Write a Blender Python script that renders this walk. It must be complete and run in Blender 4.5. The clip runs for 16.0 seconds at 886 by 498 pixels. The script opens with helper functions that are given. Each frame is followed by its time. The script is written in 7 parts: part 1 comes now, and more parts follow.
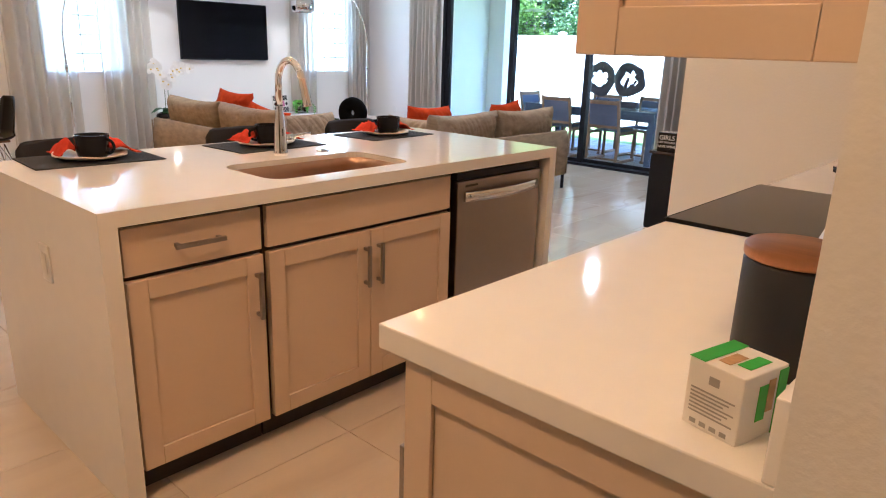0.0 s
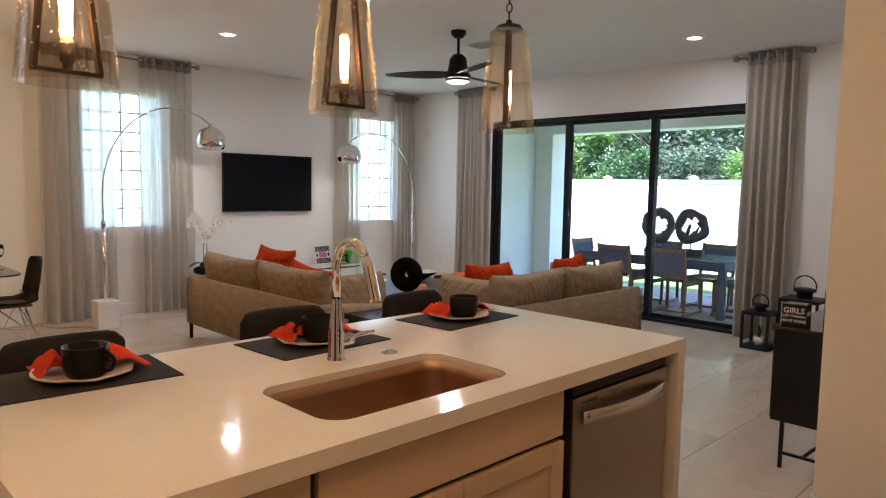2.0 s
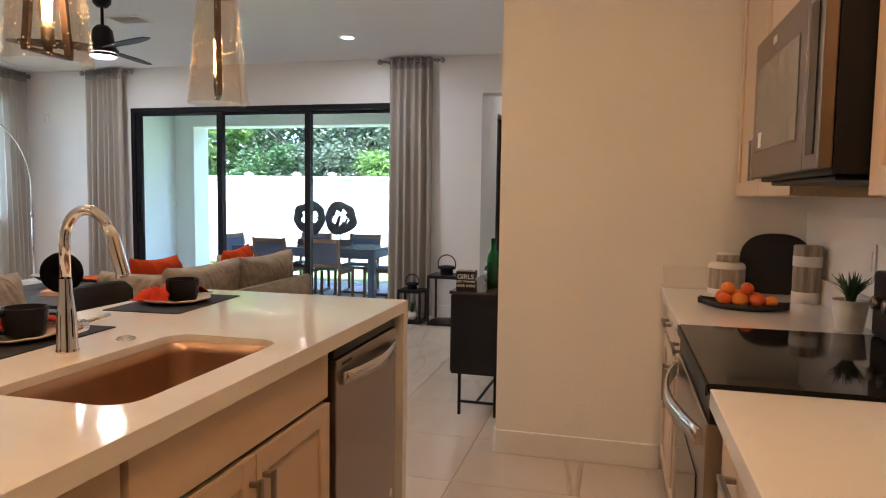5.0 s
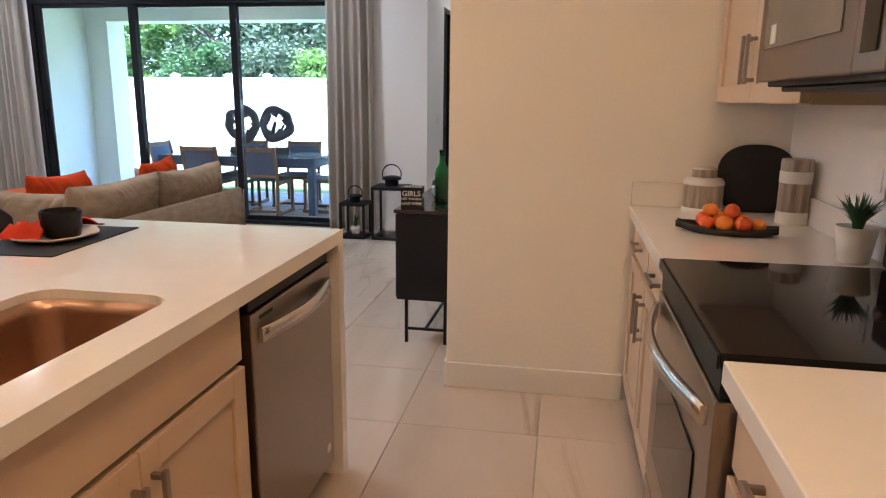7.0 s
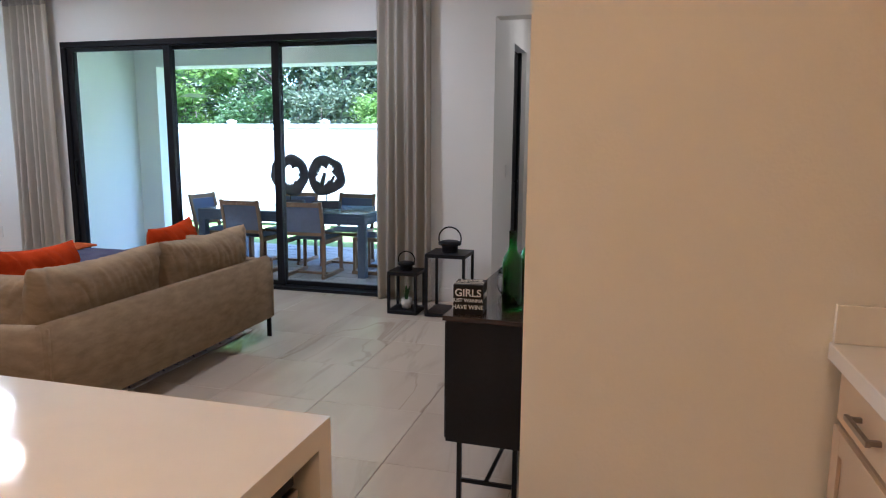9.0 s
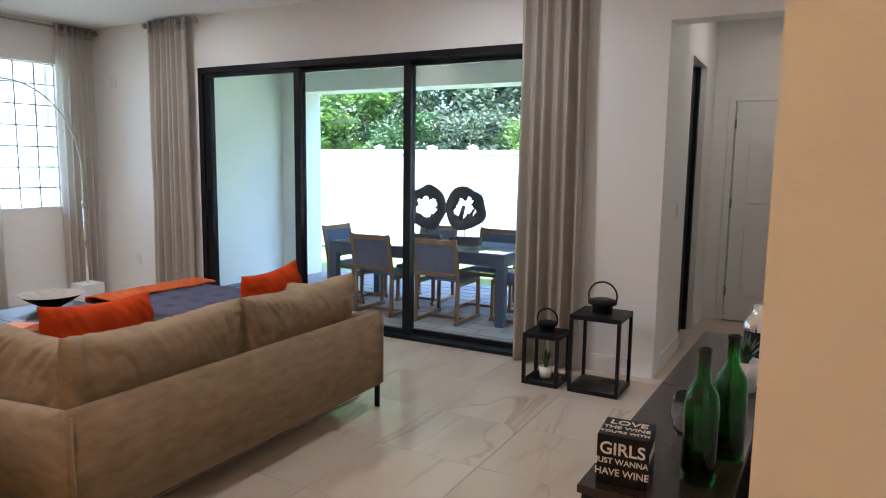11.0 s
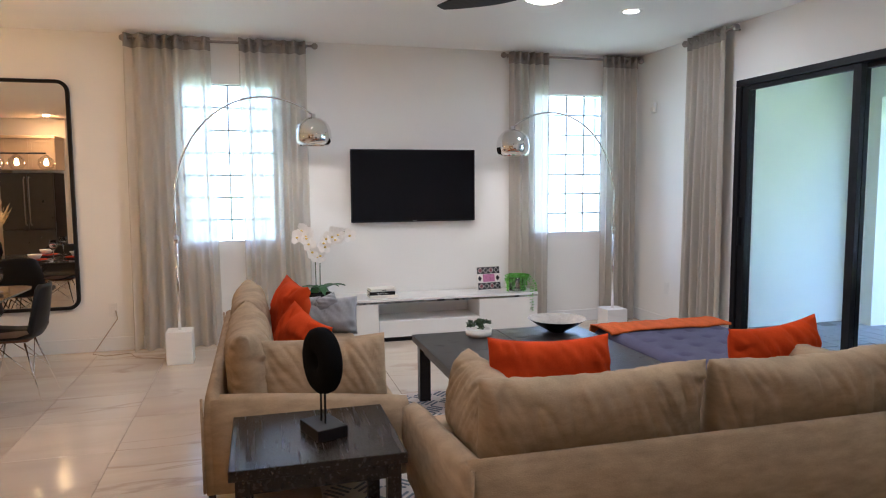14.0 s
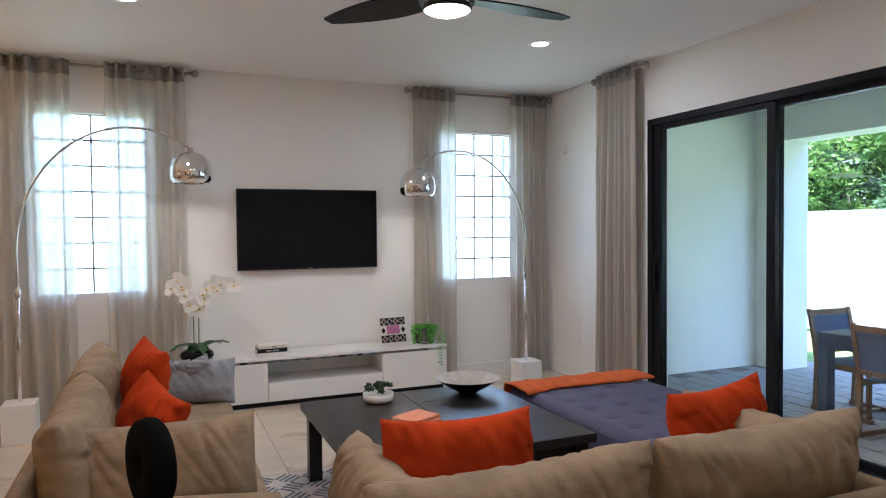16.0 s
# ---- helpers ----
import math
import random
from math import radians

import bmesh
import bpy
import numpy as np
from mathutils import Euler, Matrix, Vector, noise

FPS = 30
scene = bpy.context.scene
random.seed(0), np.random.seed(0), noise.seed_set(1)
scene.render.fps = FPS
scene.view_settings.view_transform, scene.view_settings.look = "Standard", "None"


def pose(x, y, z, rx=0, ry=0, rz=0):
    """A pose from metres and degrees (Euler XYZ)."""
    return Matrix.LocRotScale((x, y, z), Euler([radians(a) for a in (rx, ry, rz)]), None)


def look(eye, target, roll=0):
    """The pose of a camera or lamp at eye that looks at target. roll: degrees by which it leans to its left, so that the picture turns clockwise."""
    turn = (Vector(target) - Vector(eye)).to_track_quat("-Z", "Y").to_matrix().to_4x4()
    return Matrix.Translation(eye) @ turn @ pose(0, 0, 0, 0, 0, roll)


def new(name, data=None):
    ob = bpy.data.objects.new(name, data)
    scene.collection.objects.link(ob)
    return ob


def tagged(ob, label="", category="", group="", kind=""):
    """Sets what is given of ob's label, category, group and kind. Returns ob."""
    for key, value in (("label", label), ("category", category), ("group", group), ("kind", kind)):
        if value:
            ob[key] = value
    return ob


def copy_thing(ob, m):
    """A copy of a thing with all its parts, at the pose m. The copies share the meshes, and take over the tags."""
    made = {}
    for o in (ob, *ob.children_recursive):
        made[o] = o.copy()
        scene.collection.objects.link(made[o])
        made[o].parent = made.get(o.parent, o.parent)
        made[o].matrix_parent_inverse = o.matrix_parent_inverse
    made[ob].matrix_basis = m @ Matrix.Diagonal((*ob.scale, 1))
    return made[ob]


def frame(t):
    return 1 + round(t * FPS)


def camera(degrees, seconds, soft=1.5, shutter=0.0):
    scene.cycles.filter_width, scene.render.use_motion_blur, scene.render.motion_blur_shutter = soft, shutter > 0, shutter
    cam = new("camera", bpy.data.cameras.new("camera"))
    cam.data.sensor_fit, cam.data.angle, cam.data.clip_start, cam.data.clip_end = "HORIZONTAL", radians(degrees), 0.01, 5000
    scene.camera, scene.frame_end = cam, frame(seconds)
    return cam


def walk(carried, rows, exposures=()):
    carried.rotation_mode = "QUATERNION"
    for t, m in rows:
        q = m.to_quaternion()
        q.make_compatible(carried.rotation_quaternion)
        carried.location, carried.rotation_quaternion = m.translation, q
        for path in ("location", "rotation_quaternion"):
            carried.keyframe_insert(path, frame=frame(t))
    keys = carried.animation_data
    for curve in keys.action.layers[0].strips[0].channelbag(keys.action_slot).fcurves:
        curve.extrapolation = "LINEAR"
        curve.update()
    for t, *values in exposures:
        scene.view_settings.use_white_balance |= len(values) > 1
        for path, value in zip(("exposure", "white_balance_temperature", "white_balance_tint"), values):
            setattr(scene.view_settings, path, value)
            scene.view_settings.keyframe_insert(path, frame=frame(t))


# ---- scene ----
cam = camera(66.2, 16.0, soft=1.1)
PATH = [
    (0, (0.116, 1.545, 1.353), (-1.172, 2.967, 0.789), 1.8),
    (0.5, (-0.128, 1.706, 1.371), (-1.487, 3.113, 0.954), 1.5),
    (1, (-0.313, 1.769, 1.402), (-1.693, 3.191, 1.129), 1.4),
    (1.5, (-0.446, 1.839, 1.437), (-1.851, 3.246, 1.224), 1.1),
    (2, (-0.564, 1.934, 1.455), (-1.979, 3.336, 1.279), 1.0),
    (2.5, (-0.588, 1.914, 1.468), (-1.984, 3.338, 1.305), 0.6),
    (3, (-0.704, 1.87, 1.452), (-1.964, 3.415, 1.299), 0.7),
    (3.5, (-0.762, 1.805, 1.432), (-1.791, 3.513, 1.279), 0.8),
    (4, (-0.819, 1.758, 1.411), (-1.617, 3.586, 1.261), 0.8),
    (4.5, (-0.849, 1.726, 1.383), (-1.48, 3.618, 1.233), 0.6),
    (5, (-0.877, 1.704, 1.341), (-1.372, 3.636, 1.186), 0.8),
    (5.2, (-0.883, 1.705, 1.315), (-1.334, 3.643, 1.113), 0.7),
    (7.5, (-1.023, 2.386, 1.385), (-1.355, 4.31, 0.95), 0.6),
    (8, (-1.104, 2.702, 1.404), (-1.493, 4.626, 1.018), 0.7),
    (8.5, (-1.149, 2.972, 1.407), (-1.616, 4.888, 1.074), 0.6),
    (10.8, (-1.373, 4.128, 1.518), (-2.244, 5.909, 1.259), 0.7),
    (11, (-1.416, 4.207, 1.493), (-2.365, 5.949, 1.241), 0.8),
    (11.5, (-1.522, 4.431, 1.503), (-2.665, 6.056, 1.256), 0.6),
    (12, (-1.59, 4.568, 1.482), (-2.945, 6.021, 1.248), 0.5),
    (12.5, (-1.631, 4.716, 1.464), (-3.23, 5.896, 1.239), -0.0),
    (13, (-1.656, 4.85, 1.435), (-3.45, 5.71, 1.228), -0.3),
    (13.5, (-1.668, 4.927, 1.454), (-3.555, 5.56, 1.254), -0.3),
    (14, (-1.66, 4.964, 1.489), (-3.582, 5.486, 1.303), -0.4),
    (14.5, (-1.737, 4.977, 1.503), (-3.671, 5.465, 1.36), -0.3),
    (15, (-1.878, 5.022, 1.529), (-3.815, 5.504, 1.418), -0.4),
    (15.5, (-2.016, 5.089, 1.517), (-3.94, 5.631, 1.45), -0.3),
    (16, (-2.183, 5.21, 1.472), (-4.027, 5.984, 1.416), -0.5),
]
walk(cam, [(t, look(eye, target, roll)) for t, eye, target, roll in PATH],
     [(t, stops, kelvin, 11.5) for t, stops, kelvin in (
         (0, 3.6, 4550), (0.6, 3.0, 4750), (1.5, 2.8, 5000), (3.0, 2.8, 5100), (4.0, 2.95, 5050), (5.2, 3.1, 4950),
         (7.3, 3.35, 4650), (8.7, 3.0, 4650), (10.8, 3.05, 4950), (12.0, 2.6, 5050), (14.0, 3.15, 4800), (16.0, 2.85, 4900))])

# ---------------------------------------------------------------- world, sun, lamps, exposure
world = bpy.data.worlds.new("sky")
scene.world = world
world.use_nodes = True
wn = world.node_tree
sky = wn.nodes.new("ShaderNodeTexSky")
sky.sky_type, sky.sun_disc = "NISHITA", False
sky.sun_elevation, sky.sun_rotation = radians(70), radians(143)
wn.links.new(sky.outputs[0], wn.nodes["Background"].inputs[0])
wn.nodes["Background"].inputs[1].default_value = 0.15
sun = new("sun", bpy.data.lights.new("sun", "SUN"))
sun.data.energy, sun.data.angle, sun.data.color = 3.8, radians(0.5), (1.0, 0.93, 0.82)
sun.matrix_world = look((0.6 * 20, -0.8 * 20, 55), (0, 0, 0))
SOFTWHITE, WARM, WARMER = (1.0, 0.87, 0.72), (1.0, 0.78, 0.55), (1.0, 0.49, 0.15)


def lamp_disc(name, x, y, z, watts, colour, size=0.11):
    lamp = new(name, bpy.data.lights.new(name, "AREA"))
    lamp.data.shape, lamp.data.size, lamp.data.energy, lamp.data.color = "DISK", size, watts, colour
    lamp.matrix_world = pose(x, y, z)
    return lamp


def lamp_bulb(name, x, y, z, watts, colour, r=0.02):
    lamp = new(name, bpy.data.lights.new(name, "POINT"))
    lamp.data.energy, lamp.data.color, lamp.data.shadow_soft_size = watts, colour, r
    lamp.location = (x, y, z)
    return lamp


CEIL = 2.86
DOWN_LIVING = [(-6.63, 5.06), (-6.63, 7.88), (-3.47, 7.98), (-3.47, 5.06)]
# third kitchen spot is an added, unseen light that brightens the end wall
DOWN_KITCHEN = [(-1.05, 3.1), (-0.7, 1.2), (-3.7, 1.22)]
for dx, dy in DOWN_LIVING:
    lamp_disc("downlight_lamp", dx, dy, CEIL - 0.022, 1.7, SOFTWHITE)
for (dx, dy), watts in zip(DOWN_KITCHEN, (1.1, 3.2, 1.2)):
    lamp_disc("downlight_lamp", dx, dy, CEIL - 0.022, watts, WARMER)
PENDANTS = [(-2.46, 2.48), (-2.46, 3.33), (-2.46, 4.18)]
for dx, dy in PENDANTS:
    lamp_bulb("pendant_bulb_lamp", dx, dy, 1.885, 0.7, WARMER, 0.005)
lamp_disc("fan_lamp", -4.9, 6.38, 2.395, 1.7, SOFTWHITE, 0.16)
lamp_disc("arc_lamp_light", -7.83, 5.46, 1.90, 0.4, WARM, 0.1)
lamp_disc("arc_lamp_light", -7.75, 7.31, 1.81, 0.4, WARM, 0.1)
lamp_bulb("chandelier_lamp", -6.9, 2.3, 1.75, 3, WARMER, 0.06)
# sky light carried through the glass block windows
for wy in (4.72, 8.2):
    win = new("window_daylight", bpy.data.lights.new("window_daylight", "AREA"))
    win.data.shape, win.data.size, win.data.size_y, win.data.energy, win.data.color = "RECTANGLE", 0.80, 1.45, 1.3, (1.0, 0.98, 0.95)
    win.matrix_world = look((-8.66, wy, 1.7), (0, wy, 1.5))
# added hallway fill without a fixture, stands in for daylight from the side
lamp_disc("downlight_lamp", -1.7, 10.3, CEIL - 0.022, 0.7, WARM)

# ---------------------------------------------------------------- materials


def material(name, colour, rough=0.5, metal=0.0, vary=0.08, scale=6.0, fine=60.0, bump=0.05, stretch=(1, 1, 1), rnd=0.0, sheen=0.0, coat=0.0, second=None, emit=None, spec=None):
    """A surface with a coarse and a fine variation of colour and roughness, and a fine relief."""
    m = bpy.data.materials.new(name)
    m.use_nodes = True
    nt = m.node_tree
    b = nt.nodes["Principled BSDF"]
    co = nt.nodes.new("ShaderNodeTexCoord")
    mp = nt.nodes.new("ShaderNodeMapping")
    mp.inputs["Scale"].default_value = stretch
    nt.links.new(co.outputs["Object"], mp.inputs[0])
    big, small = nt.nodes.new("ShaderNodeTexNoise"), nt.nodes.new("ShaderNodeTexNoise")
    big.inputs["Scale"].default_value, small.inputs["Scale"].default_value = scale, fine
    big.inputs["Detail"].default_value, small.inputs["Detail"].default_value = 4, 3
    nt.links.new(mp.outputs[0], big.inputs[0])
    nt.links.new(mp.outputs[0], small.inputs[0])
    add = nt.nodes.new("ShaderNodeMath")
    add.operation = "MULTIPLY_ADD"
    nt.links.new(small.outputs[0], add.inputs[0])
    add.inputs[1].default_value = 0.4
    nt.links.new(big.outputs[0], add.inputs[2])
    last = add.outputs[0]
    if rnd:
        info = nt.nodes.new("ShaderNodeObjectInfo")
        k = nt.nodes.new("ShaderNodeMath")
        k.operation = "MULTIPLY_ADD"
        nt.links.new(info.outputs["Random"], k.inputs[0])
        k.inputs[1].default_value = rnd
        nt.links.new(last, k.inputs[2])
        last = k.outputs[0]
    ramp = nt.nodes.new("ShaderNodeMapRange")
    nt.links.new(last, ramp.inputs[0])
    ramp.inputs[1].default_value, ramp.inputs[2].default_value = 0.35, 1.05 + rnd
    mix = nt.nodes.new("ShaderNodeMix")
    mix.data_type = "RGBA"
    nt.links.new(ramp.outputs[0], mix.inputs[0])
    c = np.array(colour)
    dark = c * (1 - vary) if second is None else np.array(second)
    light = np.minimum(c * (1 + vary), 1) if second is None else c
    mix.inputs[6].default_value, mix.inputs[7].default_value = (*dark, 1), (*light, 1)
    nt.links.new(mix.outputs[2], b.inputs["Base Color"])
    rr = nt.nodes.new("ShaderNodeMapRange")
    nt.links.new(big.outputs[0], rr.inputs[0])
    rr.inputs[3].default_value, rr.inputs[4].default_value = max(rough - min(0.07, rough * 0.5), 0.0), min(rough + min(0.07, rough * 0.5), 1)
    nt.links.new(rr.outputs[0], b.inputs["Roughness"])
    b.inputs["Metallic"].default_value = metal
    b.inputs["Sheen Weight"].default_value = sheen
    b.inputs["Coat Weight"].default_value = coat
    if spec is not None:
        b.inputs["Specular IOR Level"].default_value = spec
    if bump:
        bp = nt.nodes.new("ShaderNodeBump")
        bp.inputs["Strength"].default_value, bp.inputs["Distance"].default_value = bump, 0.01
        nt.links.new(small.outputs[0], bp.inputs["Height"])
        nt.links.new(bp.outputs[0], b.inputs["Normal"])
    if emit:
        b.inputs["Emission Color"].default_value, b.inputs["Emission Strength"].default_value = (*emit[:3], 1), emit[3]
    return m


def glass(name, colour=(1, 1, 1), rough=0.0, ior=1.45):
    m = bpy.data.materials.new(name)
    m.use_nodes = True
    b = m.node_tree.nodes["Principled BSDF"]
    b.inputs["Base Color"].default_value = (*colour, 1)
    b.inputs["Roughness"].default_value, b.inputs["Transmission Weight"].default_value, b.inputs["IOR"].default_value = rough, 1.0, ior
    return m


def thin_glass(name, colour, shine):
    """A thin glass wall: light passes straight on, tinted, and a little is mirrored."""
    m = bpy.data.materials.new(name)
    m.use_nodes = True
    nt = m.node_tree
    nt.nodes.remove(nt.nodes["Principled BSDF"])
    clear, gloss, mix = nt.nodes.new("ShaderNodeBsdfTransparent"), nt.nodes.new("ShaderNodeBsdfGlossy"), nt.nodes.new("ShaderNodeMixShader")
    clear.inputs[0].default_value = (*colour, 1)
    gloss.inputs["Roughness"].default_value = 0.04
    fres, part_of = nt.nodes.new("ShaderNodeFresnel"), nt.nodes.new("ShaderNodeMath")
    fres.inputs[0].default_value = 1.35
    part_of.operation = "MULTIPLY_ADD"
    nt.links.new(fres.outputs[0], part_of.inputs[0])
    part_of.inputs[1].default_value, part_of.inputs[2].default_value = 0.22, shine
    nt.links.new(part_of.outputs[0], mix.inputs[0])
    nt.links.new(clear.outputs[0], mix.inputs[1])
    nt.links.new(gloss.outputs[0], mix.inputs[2])
    nt.links.new(mix.outputs[0], nt.nodes["Material Output"].inputs[0])
    return m


def sheer(name, colour, through_share):
    """Woven cloth that lets part of the light pass."""
    m = bpy.data.materials.new(name)
    m.use_nodes = True
    nt = m.node_tree
    out = nt.nodes["Material Output"]
    nt.nodes.remove(nt.nodes["Principled BSDF"])
    co = nt.nodes.new("ShaderNodeTexCoord")
    mp = nt.nodes.new("ShaderNodeMapping")
    mp.inputs["Scale"].default_value = (40, 40, 400)
    weave = nt.nodes.new("ShaderNodeTexNoise")
    weave.inputs["Scale"].default_value = 1.5
    nt.links.new(co.outputs["Object"], mp.inputs[0])
    nt.links.new(mp.outputs[0], weave.inputs[0])
    tone = nt.nodes.new("ShaderNodeMix")
    tone.data_type = "RGBA"
    nt.links.new(weave.outputs[0], tone.inputs[0])
    tone.inputs[6].default_value, tone.inputs[7].default_value = (*[v * 0.8 for v in colour], 1), (*[min(v * 1.15, 1) for v in colour], 1)
    dif, tl, tr = nt.nodes.new("ShaderNodeBsdfDiffuse"), nt.nodes.new("ShaderNodeBsdfTranslucent"), nt.nodes.new("ShaderNodeBsdfTransparent")
    nt.links.new(tone.outputs[2], dif.inputs[0])
    nt.links.new(tone.outputs[2], tl.inputs[0])
    a, b = nt.nodes.new("ShaderNodeMixShader"), nt.nodes.new("ShaderNodeMixShader")
    a.inputs[0].default_value = 0.68 if through_share > 0.05 else 0.4
    nt.links.new(dif.outputs[0], a.inputs[1])
    nt.links.new(tl.outputs[0], a.inputs[2])
    gap = nt.nodes.new("ShaderNodeMapRange")
    nt.links.new(weave.outputs[0], gap.inputs[0])
    gap.inputs[1].default_value, gap.inputs[2].default_value = 0.3, 0.7
    gap.inputs[3].default_value, gap.inputs[4].default_value = through_share * 1.3, through_share * 0.7
    nt.links.new(gap.outputs[0], b.inputs[0])
    nt.links.new(a.outputs[0], b.inputs[1])
    nt.links.new(tr.outputs[0], b.inputs[2])
    nt.links.new(b.outputs[0], out.inputs[0])
    return m


def veined(name, base, vein, rough=0.3, rnd=True, scale=1.1, amount=0.5):
    """Polished stone or porcelain: soft clouds and thin dark veins, shifted from piece to piece."""
    m = bpy.data.materials.new(name)
    m.use_nodes = True
    nt = m.node_tree
    b = nt.nodes["Principled BSDF"]
    co, info = nt.nodes.new("ShaderNodeTexCoord"), nt.nodes.new("ShaderNodeObjectInfo")
    off = nt.nodes.new("ShaderNodeVectorMath")
    off.operation = "MULTIPLY_ADD"
    nt.links.new(info.outputs["Random"], off.inputs[0])
    off.inputs[1].default_value = (37, 53, 11) if rnd else (0, 0, 0)
    nt.links.new(co.outputs["Object"], off.inputs[2])
    mp = nt.nodes.new("ShaderNodeMapping")
    mp.inputs["Scale"].default_value, mp.inputs["Rotation"].default_value = (1.0, 0.24, 1.0), (0, 0, 0.5)
    nt.links.new(off.outputs[0], mp.inputs[0])
    cloud, line, mask = nt.nodes.new("ShaderNodeTexNoise"), nt.nodes.new("ShaderNodeTexNoise"), nt.nodes.new("ShaderNodeTexNoise")
    for n, s, d in ((cloud, 2.2 * scale, 5), (line, 1.6 * scale, 6), (mask, 0.9 * scale, 2)):
        n.inputs["Scale"].default_value, n.inputs["Detail"].default_value = s, d
        nt.links.new(mp.outputs[0], n.inputs[0])
    cloud.inputs["Distortion"].default_value = line.inputs["Distortion"].default_value = 0.8
    ridge = nt.nodes.new("ShaderNodeMath")
    ridge.operation = "SUBTRACT"
    nt.links.new(line.outputs[0], ridge.inputs[0])
    ridge.inputs[1].default_value = 0.5
    ab = nt.nodes.new("ShaderNodeMath")
    ab.operation = "ABSOLUTE"
    nt.links.new(ridge.outputs[0], ab.inputs[0])
    thin = nt.nodes.new("ShaderNodeMapRange")
    nt.links.new(ab.outputs[0], thin.inputs[0])
    thin.inputs[1].default_value, thin.inputs[2].default_value, thin.inputs[3].default_value, thin.inputs[4].default_value = 0.0, 0.022, 1, 0
    some = nt.nodes.new("ShaderNodeMapRange")
    nt.links.new(mask.outputs[0], some.inputs[0])
    some.inputs[1].default_value, some.inputs[2].default_value = 0.5, 0.62
    both = nt.nodes.new("ShaderNodeMath")
    both.operation = "MULTIPLY"
    nt.links.new(thin.outputs[0], both.inputs[0])
    nt.links.new(some.outputs[0], both.inputs[1])
    soft = nt.nodes.new("ShaderNodeMapRange")
    nt.links.new(cloud.outputs[0], soft.inputs[0])
    soft.inputs[1].default_value, soft.inputs[2].default_value, soft.inputs[3].default_value, soft.inputs[4].default_value = 0.45, 0.8, 0, amount
    m1, m2 = nt.nodes.new("ShaderNodeMix"), nt.nodes.new("ShaderNodeMix")
    m1.data_type = m2.data_type = "RGBA"
    nt.links.new(soft.outputs[0], m1.inputs[0])
    m1.inputs[6].default_value, m1.inputs[7].default_value = (*base, 1), (*[0.55 * p + 0.45 * q for p, q in zip(base, vein)], 1)
    k = nt.nodes.new("ShaderNodeMath")
    k.operation = "MULTIPLY"
    nt.links.new(both.outputs[0], k.inputs[0])
    k.inputs[1].default_value = 0.6 * amount
    nt.links.new(k.outputs[0], m2.inputs[0])
    nt.links.new(m1.outputs[2], m2.inputs[6])
    m2.inputs[7].default_value = (*vein, 1)
    tone, shade = nt.nodes.new("ShaderNodeMapRange"), nt.nodes.new("ShaderNodeMix")
    nt.links.new(info.outputs["Random"], tone.inputs[0])
    tone.inputs[3].default_value, tone.inputs[4].default_value = 0.0, 0.22 if rnd else 0.0
    shade.data_type, shade.blend_type = "RGBA", "MULTIPLY"
    nt.links.new(tone.outputs[0], shade.inputs[0])
    nt.links.new(m2.outputs[2], shade.inputs[6])
    shade.inputs[7].default_value = (0.62, 0.54, 0.47, 1)
    nt.links.new(shade.outputs[2], b.inputs["Base Color"])
    rr = nt.nodes.new("ShaderNodeMapRange")
    nt.links.new(cloud.outputs[0], rr.inputs[0])
    rr.inputs[3].default_value, rr.inputs[4].default_value = max(rough - 0.06, 0.03), rough + 0.08
    nt.links.new(rr.outputs[0], b.inputs["Roughness"])
    return m


PAINT = material("wall_paint", (0.82, 0.805, 0.77), 0.6, vary=0.02, scale=1.2, fine=90, bump=0.12)
CEILPAINT = material("ceiling_paint", (0.88, 0.88, 0.87), 0.8, vary=0.02, scale=1.0, fine=70, bump=0.25)
TRIM = material("trim_paint", (0.80, 0.79, 0.77), 0.4, vary=0.02, bump=0.03)
TILE = veined("porcelain_tile", (0.66, 0.57, 0.46), (0.30, 0.21, 0.145), 0.13, True, 1.2, 0.72)
MORTAR = material("grey_mortar", (0.30, 0.30, 0.29), 0.9)
TILE.node_tree.nodes["Principled BSDF"].inputs["Specular IOR Level"].default_value = 0.75
GROUT = material("grout", (0.54, 0.475, 0.39), 0.9)
QUARTZ = material("white_quartz", (0.80, 0.78, 0.75), 0.07, vary=0.02, scale=14, fine=220, bump=0.0)
CABINET = material("cabinet_paint", (0.65, 0.51, 0.36), 0.42, vary=0.025, scale=3, fine=120, bump=0.03)
# near-black stands in for shade behind fronts and under cabinets, also dark parts
GAPDARK = material("gap_shade_and_dark_parts", (0.05, 0.045, 0.04), 0.8)
NICKEL = material("brushed_nickel", (0.36, 0.33, 0.30), 0.34, 1.0, stretch=(1, 1, 20), bump=0.02)
STEEL = material("stainless_steel", (0.31, 0.265, 0.225), 0.30, 1.0, vary=0.05, scale=3, fine=40, stretch=(1, 30, 1), bump=0.015)
SINKSTEEL = material("sink_steel", (0.52, 0.36, 0.25), 0.34, 1.0, vary=0.04, scale=3, fine=60, bump=0.0)
CHROME = material("chrome", (0.80, 0.79, 0.78), 0.03, 1.0, vary=0.02, bump=0)
BLACKMETAL = material("black_metal", (0.018, 0.018, 0.02), 0.38, 0.4, vary=0.2, bump=0.03)
FRAMEBLACK = material("black_frame", (0.012, 0.012, 0.014), 0.42, vary=0.2, bump=0.02)
BRONZE = material("dark_bronze", (0.045, 0.030, 0.022), 0.4, 0.8, vary=0.3, bump=0.04)
BLACKGLASS = material("black_glass", (0.010, 0.010, 0.011), 0.05, vary=0.1, bump=0)
SCREEN = material("tv_screen", (0.006, 0.006, 0.008), 0.10, vary=0.1, bump=0)
